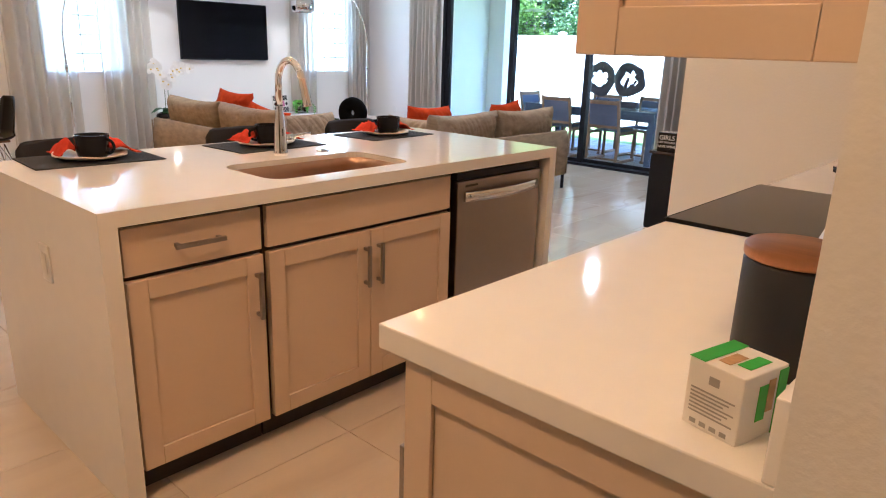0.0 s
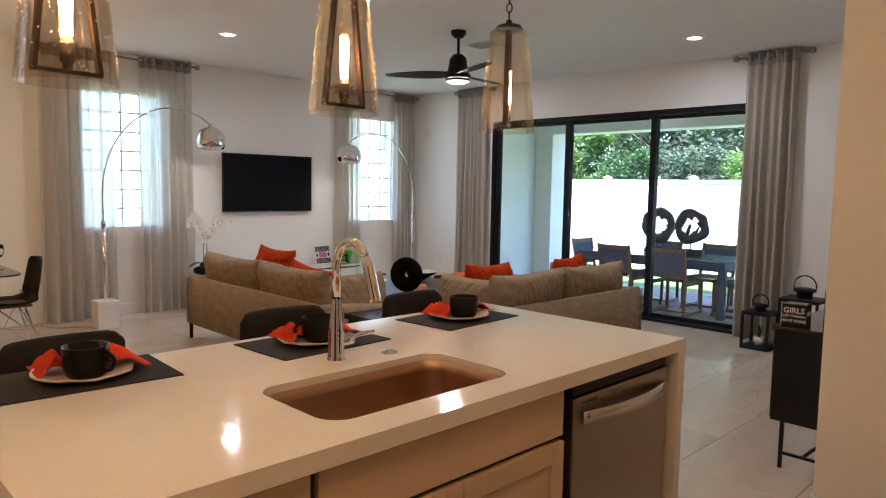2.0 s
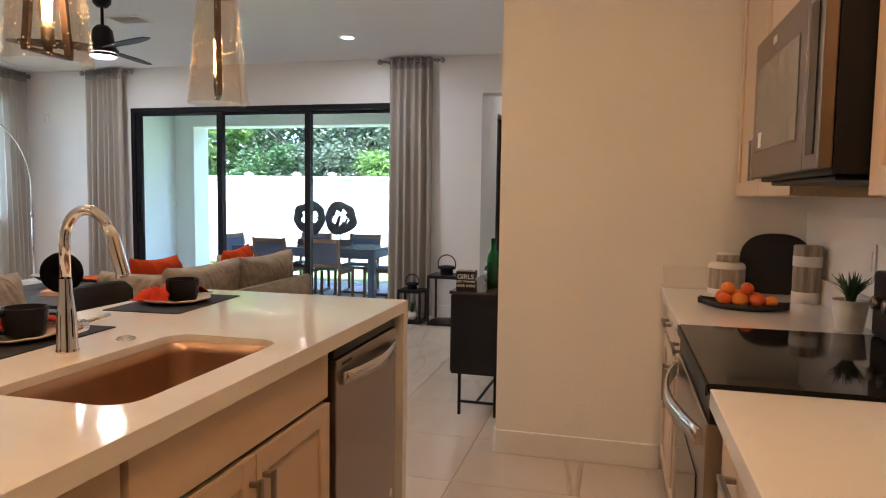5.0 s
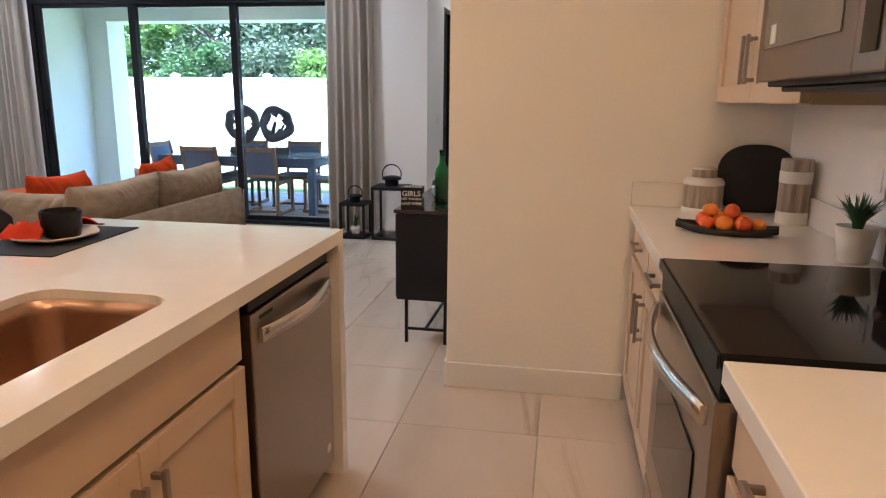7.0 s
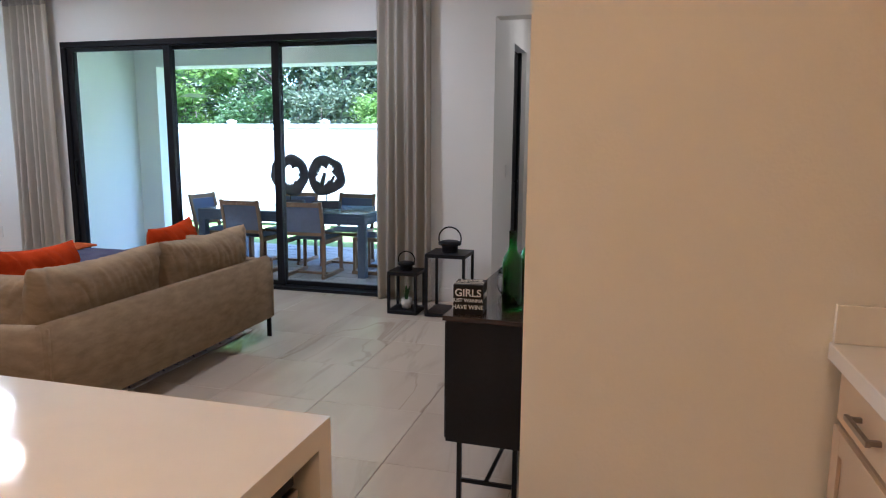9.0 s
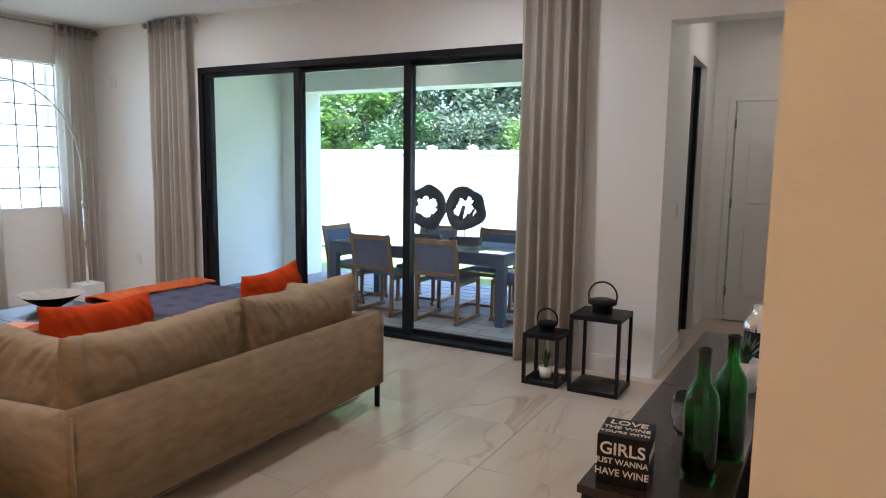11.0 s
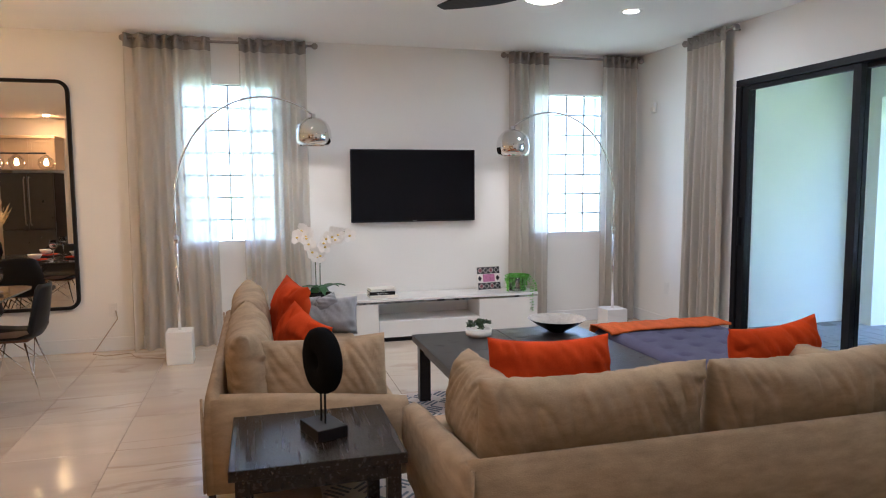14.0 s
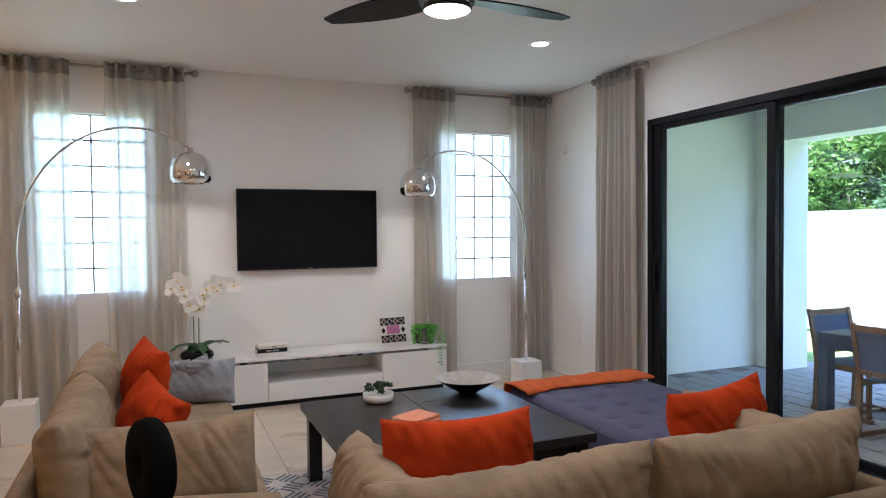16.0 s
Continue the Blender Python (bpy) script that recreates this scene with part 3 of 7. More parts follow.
switch_plate("light_switch", pose(-2.329, 9.6, 1.15, 0, 0, 90), "white light switch plate on the hallway wall")
switch_plate("wall_outlet", pose(-8.379, 3.66, 0.38, 0, 0, 90), "white wall outlet low on the television wall")
switch_plate("wall_outlet", pose(-7.75, 8.999, 0.42), "white wall outlet low on the corner wall")
switch_plate("island_outlet", pose(-2.14, 2.2055, 0.68), "white outlet plate on the island's stone end panel")
switch_plate("wall_outlet", pose(-0.031, 4.3, 1.14, 0, 0, -90), "white wall outlet above the counter by the range")
det = thing("motion_sensor", "small white motion sensor high in the room corner", "sensor", pose(-8.02, 8.999, 2.28))
part("sensor_body", box(-0.03, 0.03, -0.04, 0, -0.055, 0.055, 0.01), WHITEPLASTIC, det)
part("sensor_lens", box(-0.02, 0.02, -0.048, -0.041, -0.035, 0.005, 0.003), CARDWHITE, det)

# ---------------------------------------------------------------- windows of glass block
def block_window(name, y0, y1):
    t = thing(name, "white glass block window letting in bright daylight", "window", pose(WX - 0.1, 0, 0), kind="structure")
    nx_, nz_ = 4, 7
    cw, ch = (y1 - y0) / nx_, (WZ[1] - WZ[0]) / nz_
    bm = bmesh.new()
    for i in range(nx_ + 1):
        box(-0.04, 0.036, y0 + i * cw - 0.006, y0 + i * cw + 0.006, WZ[0], WZ[1], bm=bm)
    for j in range(nz_ + 1):
        box(-0.039, 0.035, y0, y1, WZ[0] + j * ch - 0.006, WZ[0] + j * ch + 0.006, bm=bm)
    part("mortar", bm, MORTAR, t)
    me = mesh_of("glass_block", box(-0.04, 0.04, 0.007, cw - 0.007, 0.007, ch - 0.007, 0.012), BLOCKGLASS)
    for i in range(nx_):
        for j in range(nz_):
            ob = new("glass_block", me)
            ob.parent, ob.visible_shadow = t, False
            ob.location = (0, y0 + i * cw, WZ[0] + j * ch)
    bm = box(0.03, 0.1, y0 + 0.001, y1 - 0.001, WZ[0] + 0.001, WZ[0] + 0.012)
    part("sill", bm, TRIM, t)


block_window("window_1", *W1)
block_window("window_2", *W2)

# ---------------------------------------------------------------- sliding glass doors
sl = thing("window_3", "black-framed sliding glass doors, closed, onto the patio", "window", pose(0, NY, 0), kind="structure")
M1, M2 = -5.54, -4.41
bm = box(SX0, SX1, -0.016, 0.14, SZ - 0.055, SZ, 0.003)
part("head_frame", bm, FRAMEBLACK, sl)
part("track", box(SX0, SX1, -0.016, 0.14, 0.0, 0.03, 0.003), FRAMEBLACK, sl)
part("jamb", box(SX0, SX0 + 0.06, -0.0155, 0.14, 0.031, SZ - 0.056, 0.003), FRAMEBLACK, sl)
part("jamb", box(SX1 - 0.06, SX1, -0.0155, 0.14, 0.031, SZ - 0.056, 0.003), FRAMEBLACK, sl)
for k, (a, b) in enumerate(((SX0 + 0.062, M1 + 0.035), (M1 - 0.035, M2 + 0.035), (M2 - 0.035, SX1 - 0.062))):
    y = 0.005 + 0.045 * k
    p = part("door_panel", box(a, a + 0.07, y, y + 0.04, 0.032, SZ - 0.058, 0.003), FRAMEBLACK, sl)
    part("stile", box(b - 0.07, b, y, y + 0.04, 0.032, SZ - 0.058, 0.003), FRAMEBLACK, p)
    part("rail", box(a + 0.071, b - 0.071, y, y + 0.04, 0.032, 0.075, 0.003), FRAMEBLACK, p)
    part("rail", box(a + 0.071, b - 0.071, y, y + 0.04, SZ - 0.095, SZ - 0.058, 0.003), FRAMEBLACK, p)
    g = part("pane", box(a + 0.07, b - 0.07, y + 0.016, y + 0.022, 0.07, SZ - 0.09), PANE, p)
    g.visible_shadow = False
part("handle", box(SX0 + 0.085, SX0 + 0.105, -0.03, 0.004, 0.95, 1.2, 0.004), FRAMEBLACK, sl)


# ---------------------------------------------------------------- curtains
def curtain_panel(name, x0, x1, z1, mat, seed, label, at, waves=5, flare=1.0, amp=0.05, lined=False):
    """A hanging panel in loose pleats along local x, with a heading band at the rod."""
    t = thing(name, label, "curtain", at, group="window curtains")
    n, rows = 90, 26
    def y_of(u, v):
        a = amp * (0.7 + 0.6 * (1 - v)) * (0.75 + 0.9 * noise.noise(Vector((u * 3.3, seed * 5.1, 0.4 * v))))
        u = u + 0.09 * noise.noise(Vector((u * 3.0, seed * 1.7, 0.25 * v)))
        w = math.sin(2 * math.pi * (waves * u + 0.25 * noise.noise(Vector((u * 2, seed, v * 0.7))) + seed * 0.37))
        return a * w + 0.02 * noise.noise(Vector((u * 5, seed * 3, v * 2.0))) * (1.3 - v)
    def strip(za, zb, m, thick, nm, parent):
        one = bmesh.new()
        front = []
        for j in range(m + 1):
            z = za + (zb - za) * j / m
            v = z / z1
            f = 1 + (flare - 1) * (1 - v)
            mid = (x0 + x1) / 2
            front.append([one.verts.new((mid + (x0 - mid + (x1 - x0) * i / n) * f, y_of(i / n, v) - thick, z)) for i in range(n + 1)])
        for j in range(m):
            for i in range(n):
                one.faces.new((front[j][i], front[j][i + 1], front[j + 1][i + 1], front[j + 1][i])).smooth = True
        ob = part(nm, one, mat if nm == "cloth" else HEADTAPE, parent)
        return ob
    c = strip(0.012, z1, rows, 0.0, "cloth", t)
    if lined:
        mod = c.modifiers.new("thick", "SOLIDIFY")
        mod.thickness = 0.003
    h = strip(z1 - 0.12, z1, 3, 0.002, "heading", t)
    mod = h.modifiers.new("thick", "SOLIDIFY")
    mod.thickness = 0.004
    for k in range(waves * 2):
        u = (k + 0.5) / (waves * 2)
        ring = bmesh.new()
        bmesh.ops.create_cone(ring, segments=12, radius1=0.026, radius2=0.026, depth=0.006, cap_ends=True)
        bmesh.ops.transform(ring, matrix=pose(x0 + (x1 - x0) * u, 0, z1 - 0.045, 0, 90, 0), verts=ring.verts)
        part("grommet", ring, NICKEL, t)
    return t


def rod(name, length, at, label):
    t = thing(name, label, "curtain rod", at)
    part("pole", tube([(0, 0, 0), (length, 0, 0)], 0.012, 12), NICKEL, t)
    for x, s in ((0, -1), (length, 1)):
        ball = lathe([(0, -0.03), (0.018, -0.026), (0.03, -0.008), (0.03, 0.008), (0.018, 0.026), (0, 0.03)], 14)
        part("finial", ball, NICKEL, t, at=pose(x + s * 0.025, 0, 0, 0, 90, 0))
    for x in (0.05, length - 0.05):
        part("bracket", tube([(x, 0, 0), (x, 0.095, 0), (x, 0.1, 0.0)], 0.007), NICKEL, t)


RZ, RX = 2.80, WX + 0.10
LW = "sheer grey linen curtain panel hanging over the glass block window"
west = lambda y: pose(RX, y, 0, 0, 0, 90)
rod("curtain_rod", 5.50 - 3.89, west(3.89) @ pose(0, 0, RZ), "brushed nickel curtain rod with ball finials")
rod("curtain_rod", 8.95 - 7.44, west(7.44) @ pose(0, 0, RZ), "brushed nickel curtain rod with ball finials")
curtain_panel("curtain", 0, 0.72, RZ + 0.04, CURTAIN, 1, LW, west(3.87), 7, 1.06, 0.06)
curtain_panel("curtain", 0, 0.60, RZ + 0.04, CURTAIN, 2, LW, west(4.84), 6, 1.02, 0.06)
curtain_panel("curtain", 0, 0.44, RZ + 0.04, CURTAIN, 3, LW, west(7.48), 6, 0.98, 0.055)
curtain_panel("curtain", 0, 0.42, RZ + 0.04, CURTAIN, 4, LW, west(8.53), 6, 0.98, 0.055)
rod("curtain_rod", 0.66, pose(-7.36, NY - 0.1, RZ), "short brushed nickel curtain rod beside the sliding doors")
rod("curtain_rod", 0.66, pose(-3.44, NY - 0.1, RZ), "short brushed nickel curtain rod beside the sliding doors")
LS = "taupe lined linen drape hanging beside the sliding glass doors"
curtain_panel("drape", -7.32, -6.80, RZ + 0.04, CURTAINB, 5, LS, pose(0, NY - 0.1, 0), 6, 1.05, 0.05, True)
curtain_panel("drape", -3.36, -2.87, RZ + 0.04, CURTAINB, 6, LS, pose(0, NY - 0.1, 0), 6, 1.08, 0.062, True)

# ---------------------------------------------------------------- kitchen
def pull(parent, length, at, label=""):
    """A square bar pull along local z, standing off 3 cm along -y."""
    h = part("handle", box(-0.007, 0.007, -0.036, -0.024, -length / 2, length / 2, 0.002), NICKEL, parent, label, at)
    for s in (-1, 1):
        part("post", box(-0.006, 0.006, -0.025, -0.001, s * (length / 2 - 0.014) - 0.006, s * (length / 2 - 0.014) + 0.006, 0.001), NICKEL, h)
    return h


def shaker(name, parent, w, h, at, rail=0.06, slab=False):
    """A door or drawer front with a raised frame, its outer face at y = 0, its corner at the origin."""
    d = part(name, box(0, w, 0.004 if not slab else 0.0, 0.02, 0, h, 0.0015), CABINET, parent, "", at)
    if not slab:
        for a in ((0, rail, 0, h), (w - rail, w, 0, h), (rail + 0.0005, w - rail - 0.0005, 0, rail), (rail + 0.0005, w - rail - 0.0005, h - rail, h)):
            part("frame_rail", box(a[0], a[1], -0.006, 0.0035, a[2], a[3], 0.0015), CABINET, d)
    return d


def base_cabinet(label, w, at, doors=1, drawer=True, false_front=False, depth=0.57, pulls=None, body_top=0.862):
    """A base cabinet; local x along its front, front face at y = 0, body behind it (+y)."""
    t = thing("base_cabinet", label, "cabinet", at, group="kitchen base cabinets")
    # body and toe kick are near-black, so the gaps' shade is in the colour
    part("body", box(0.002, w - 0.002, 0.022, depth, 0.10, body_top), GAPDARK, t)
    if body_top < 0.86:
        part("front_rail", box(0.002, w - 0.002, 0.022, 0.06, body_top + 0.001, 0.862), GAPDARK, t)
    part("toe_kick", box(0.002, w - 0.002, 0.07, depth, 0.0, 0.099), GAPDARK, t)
    top = 0.703
    if drawer:
        f = shaker("drawer_front", t, w - 0.018, 0.138, pose(0.009, 0, 0.717), slab=True)
        if not false_front:
            pull(f, 0.16, pose((w - 0.018) / 2, 0, 0.069, 0, 90, 0))
    dw = (w - 0.018 - 0.004 * (doors - 1)) / doors
    for k in range(doors):
        f = shaker("cabinet_door", t, dw, top - 0.104, pose(0.009 + k * (dw + 0.004), 0, 0.102))
        side = (dw - 0.03) if (k == 0) else 0.03
        if pulls is not None:
            side = pulls
        pull(f, 0.16, pose(side, -0.006, top - 0.104 - 0.13))
    return t


FX = -1.727   # front face of the island's cabinets
face = lambda y: pose(FX, y, 0, 0, 0, 90)
base_cabinet("cream shaker base cabinet with one drawer and one door", 0.456, face(2.262))
base_cabinet("cream shaker sink base cabinet with two doors", 0.9, face(2.722), 2, True, True, body_top=0.64)
isl = thing("island_counter", "white quartz waterfall island countertop with undermount sink cutout", "countertop", pose(-1.70, 2.206, 0))
IW, IL, TH = 1.02, 2.139, 0.045
SK = (-0.465, -0.11, 0.614, 1.274)     # sink cutout x0 x1 y0 y1 in the island's frame


def slab_with_hole(x0, x1, y0, y1, z0, z1, hx0, hx1, hy0, hy1, r=0.07):
    """A slab with a round-cornered hole through it."""
    one = bmesh.new()
    hole, outer = [], []
    for cx, cy, a0 in ((hx1 - r, hy1 - r, 0), (hx0 + r, hy1 - r, 90), (hx0 + r, hy0 + r, 180), (hx1 - r, hy0 + r, 270)):
        for k in range(7):
            a = radians(a0 + 15 * k)
            p = (cx + r * math.cos(a), cy + r * math.sin(a))
            hole.append(p)
            if k == 3:
                outer.append((x1 if a0 in (0, 270) else x0, y1 if a0 in (0, 90) else y0))
            else:
                up = (k < 3)
                if a0 == 0:
                    outer.append((x1, p[1]) if up else (p[0], y1))
                elif a0 == 90:
                    outer.append((p[0], y1) if up else (x0, p[1]))
                elif a0 == 180:
                    outer.append((x0, p[1]) if up else (p[0], y0))
                else:
                    outer.append((p[0], y0) if up else (x1, p[1]))
    n = len(hole)
    rows = [[one.verts.new((*p, z)) for p in ring] for ring, z in ((outer, z0), (outer, z1), (hole, z1), (hole, z0))]
    for a in range(4):
        b = (a + 1) % 4
        for k in range(n):
            one.faces.new((rows[a][k], rows[a][(k + 1) % n], rows[b][(k + 1) % n], rows[b][k]))
    bmesh.ops.recalc_face_normals(one, faces=one.faces)
    return one


bm = slab_with_hole(-IW, 0, 0, IL, 0.915 - TH, 0.915, *SK)
part("countertop", bm, QUARTZ, isl)
part("waterfall_panel", box(-IW, 0, 0, 0.05, 0, 0.915 - TH, 0.0), QUARTZ, isl)
part("waterfall_panel", box(-IW, 0, IL - 0.05, IL, 0, 0.915 - TH, 0.0), QUARTZ, isl)
part("back_panel", box(-0.72, -0.66, 0.05, IL - 0.05, 0, 0.915 - TH), CABINET, isl)

# undermount sink
sink = thing("sink", "stainless steel undermount kitchen sink", "sink", pose(-1.70, 2.206, 0))
def rrect(x0, x1, y0, y1, r, z, n=6):
    out = []
    for cx, cy, a0 in ((x1 - r, y1 - r, 0), (x0 + r, y1 - r, 90), (x0 + r, y0 + r, 180), (x1 - r, y0 + r, 270)):
        out += [(cx + r * math.cos(radians(a0 + 90 * k / n)), cy + r * math.sin(radians(a0 + 90 * k / n)), z) for k in range(n + 1)]
    return out
rings = []
for ins, z, r in ((0.0015, 0.894, 0.0685), (0.004, 0.8935, 0.068), (0.006, 0.86, 0.067), (0.012, 0.72, 0.066), (0.02, 0.69, 0.06), (0.05, 0.675, 0.05), (0.16, 0.668, 0.015)):
    rings.append(rrect(SK[0] + ins, SK[1] - ins, SK[2] + ins, SK[3] - ins, r, z))
bm = loft(rings, caps=False)
bm.faces.new([v for v in bm.verts][-28:])
part("basin", bm, SINKSTEEL, sink)
part("drain", lathe([(0, 0.004), (0.03, 0.004), (0.043, 0.006), (0.046, 0.0)], 20, at=(-0.29, 0.94, 0.669)), CHROME, sink)

# faucet
fa = thing("faucet", "tall chrome pull-down gooseneck kitchen faucet", "faucet", pose(-2.256, 3.154, 0.915))
part("base", lathe([(0, 0), (0.028, 0), (0.029, 0.012), (0.026, 0.02), (0.024, 0.10), (0.021, 0.125), (0.016, 0.17), (0.0145, 0.2)], 24), CHROME, fa)
pts = [(0, 0, 0.195), (0, 0, 0.30)] + [(0.062 - 0.062 * math.cos(radians(a)), 0.018 * (a / 150) ** 1.2, 0.30 + 0.078 * math.sin(radians(a))) for a in range(8, 156, 8)]
part("spout", tube(pts, 0.0138, 16), CHROME, fa)
tip = Vector(pts[-1])
part("spray_head", tube([tip, tip + Vector((0.012, 0.004, -0.03)), tip + Vector((0.032, 0.012, -0.12)), tip + Vector((0.034, 0.013, -0.13))], 0.015, 16, r1=0.0195), CHROME, fa)
part("lever", tube([(0.0, 0.018, 0.065), (0.0, 0.06, 0.068)], 0.017, 16), CHROME, fa)
part("lever_arm", tube([(0.0, 0.055, 0.070), (0.005, 0.09, 0.078), (0.012, 0.14, 0.08)], 0.007, 10), CHROME, fa)
ag = thing("air_gap_cap", "round chrome disposal air switch button on the counter", "button", pose(-2.249, 3.363, 0.915))
part("ring", lathe([(0, 0.004), (0.014, 0.004), (0.022, 0.006), (0.027, 0.003), (0.028, 0)], 20), CHROME, ag)
part("button", lathe([(0, 0.009), (0.012, 0.008), (0.014, 0.0045)], 16), CHROME, ag)

# dishwasher
dw = thing("dishwasher", "stainless steel dishwasher with a curved bar handle", "dishwasher", face(3.644))
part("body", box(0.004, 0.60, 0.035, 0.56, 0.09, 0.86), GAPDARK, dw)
part("door_panel", box(0.006, 0.598, -0.012, 0.034, 0.10, 0.822, 0.004), STEEL, dw)
part("control_strip", box(0.006, 0.598, -0.004, 0.034, 0.826, 0.858, 0.003), BLACKLACQ, dw)
part("badge", box(0.05, 0.13, -0.0145, -0.0125, 0.797, 0.806), GAPDARK, dw)
pts = [(0.04 + 0.525 * k / 14, -0.02 - 0.032 * math.sin(math.pi * k / 14), 0.757) for k in range(15)]
rings = [[(x, y + dy, z + dz) for dy, dz in ((-0.006, -0.02), (0.006, -0.02), (0.006, 0.02), (-0.006, 0.02))] for x, y, z in pts]
part("handle", loft(rings), material("bright_steel", (0.62, 0.60, 0.58), 0.25, 1.0, bump=0.01), dw)
part("toe_kick", box(0.004, 0.60, 0.06, 0.5, 0.0, 0.088), BLACKLACQ, dw)
part("sticker", lathe([(0, 0.0008), (0.017, 0.0008), (0.0175, 0.0)], 20), CARDWHITE, dw, "small round white sticker", pose(0.545, -0.0125, 0.165, 90))

# range wall: cabinets facing -x, front face at x = -0.635
RF = -0.632
rface = lambda y: pose(RF, y, 0, 0, 0, -90)
base_cabinet("cream shaker base cabinet beside the range", 0.52, rface(5.148), 1, pulls=0.46)
base_cabinet("cream shaker base cabinet beside the range", 0.53, rface(4.624), 1, pulls=0.04)
base_cabinet("cream shaker base cabinet at the counter's end", 0.53, rface(3.315), 1, pulls=0.48)
base_cabinet("cream shaker base cabinet at the counter's end", 0.50, rface(2.782), 1)
bc = thing("counter_end_cabinet", "cream shaker end cabinet side under the counter", "cabinet", pose(-0.61, 2.27, 0))
shaker("panel_face", bc, 0.57, 0.762, pose(0.0, -0.001, 0.102))
ct = thing("range_counter", "white quartz countertop with low backsplash beside the range", "countertop", pose(0, 0, 0))
part("countertop", box(-0.662, -0.032, 4.098, 5.16, 0.87, 0.915, 0.003), QUARTZ, ct)
part("backsplash", box(-0.655, -0.032, 5.142, 5.16, 0.9155, 1.018, 0.002), QUARTZ, ct)
part("backsplash", box(-0.051, -0.032, 4.098, 5.141, 0.9155, 1.018, 0.002), QUARTZ, ct)
ct = thing("range_counter", "white quartz countertop at the kitchen's near end", "countertop", pose(0, 0, 0))
part("countertop", box(-0.662, -0.032, 2.25, 3.318, 0.87, 0.915, 0.003), QUARTZ, ct)
part("backsplash", box(-0.051, -0.032, 2.25, 3.318, 0.9155, 1.018, 0.002), QUARTZ, ct)

# range
rg = thing("range", "stainless steel electric range with black glass cooktop", "oven", pose(-0.645, 3.325, 0))
part("body", box(0.03, 0.625, 0.0, 0.765, 0.06, 0.90), BLACKLACQ, rg)
part("cooktop", box(-0.02, 0.625, 0.0, 0.765, 0.902, 0.924, 0.004), BLACKGLASS, rg)
part("cooktop_trim", box(-0.026, -0.0205, 0.0, 0.765, 0.895, 0.922, 0.001), BLACKLACQ, rg)
part("oven_door", box(-0.02, 0.028, 0.004, 0.761, 0.26, 0.83, 0.004), STEEL, rg)
part("oven_window", box(-0.024, -0.0205, 0.13, 0.635, 0.38, 0.66, 0.002), BLACKGLASS, rg)
part("control_band", box(-0.015, 0.028, 0.004, 0.761, 0.835, 0.893, 0.003), BLACKLACQ, rg)
part("drawer", box(-0.02, 0.028, 0.004, 0.761, 0.07, 0.25, 0.004), STEEL, rg)
pts = [(-0.03 - 0.05 * math.sin(math.pi * k / 14), 0.04 + 0.685 * k / 14, 0.785) for k in range(15)]
rings = [[(x + dx, y, z + dz) for dx, dz in ((-0.007, -0.02), (0.007, -0.02), (0.007, 0.02), (-0.007, 0.02))] for x, y, z in pts]
part("handle", loft(rings), bpy.data.materials["bright_steel"], rg)
part("backguard", box(0.55, 0.625, 0.0, 0.765, 0.926, 1.13, 0.012), BLACKLACQ, rg)
part("display", box(0.546, 0.5495, 0.25, 0.5, 1.0, 1.07, 0.001), BLACKGLASS, rg)
for k in range(4):
    y = (0.06, 0.15, 0.61, 0.70)[k]
    part("knob", lathe([(0, 0), (0.022, 0), (0.02, 0.02), (0, 0.021)], 16), STEEL, rg, at=pose(0.549, y, 1.035, 0, -90, 0))

# upper cabinets
def upper_cabinet(y0, y1, z0, z1, doors, label, depth=0.305, handles=True, side=False):
    t = thing("upper_cabinet", label, "cabinet", pose(-0.032 - depth, y1, 0, 0, 0, -90), group="kitchen wall cabinets")
    w = y1 - y0
    if side:
        shaker("side_panel", t, depth - 0.002, z1 - z0, pose(w + 0.0145, 0.001, z0, 0, 0, 90), 0.055)
    part("body", box(0.001, w - 0.001, 0.02, depth, z0, z1, 0.001), CABINET, t)
    dwid = (w - 0.004 * (doors + 1)) / doors
    for k in range(doors):
        f = shaker("cabinet_door", t, dwid, z1 - z0 - 0.006, pose(0.004 + k * (dwid + 0.004), -0.002, z0 + 0.003))
        if handles:
            pull(f, 0.16, pose(dwid - 0.03 if k == 0 else 0.03, -0.006, 0.14))
    part("crown", box(-0.0, w, -0.02, depth, z1 + 0.001, z1 + 0.055, 0.006), CABINET, t)


UB, UT = 1.356, 2.42
upper_cabinet(4.10, 5.145, UB, UT, 2, "cream shaker wall cabinet with two doors")
upper_cabinet(2.325, 3.315, 1.352, UT, 2, "cream shaker wall cabinet at the counter's end", depth=0.330, side=True)
upper_cabinet(3.325, 4.09, 1.84, UT, 2, "short cream shaker wall cabinet above the microwave", handles=False)
mw = thing("microwave", "stainless steel over-the-range microwave with dark window", "microwave", pose(-0.465, 3.33, 1.40))
part("body", box(0.03, 0.425, 0.0, 0.755, 0.0, 0.43, 0.004), BLACKLACQ, mw)
BROWNSTEEL = material("brown_steel", (0.21, 0.155, 0.11), 0.36, 1.0, vary=0.06, scale=3, fine=40, stretch=(1, 30, 1), bump=0.01)
part("door_panel", box(0.0, 0.029, 0.135, 0.755, 0.012, 0.43, 0.004), BROWNSTEEL, mw)
part("window", box(-0.003, -0.0005, 0.20, 0.70, 0.09, 0.345, 0.002), material("mesh_window", (0.16, 0.15, 0.13), 0.2, vary=0.2, fine=400), mw)
part("control_panel", box(0.0, 0.029, 0.0, 0.133, 0.012, 0.43, 0.004), BROWNSTEEL, mw)
part("handle_recess", box(-0.003, -0.0005, 0.035, 0.10, 0.045, 0.385, 0.001), BLACKGLASS, mw)
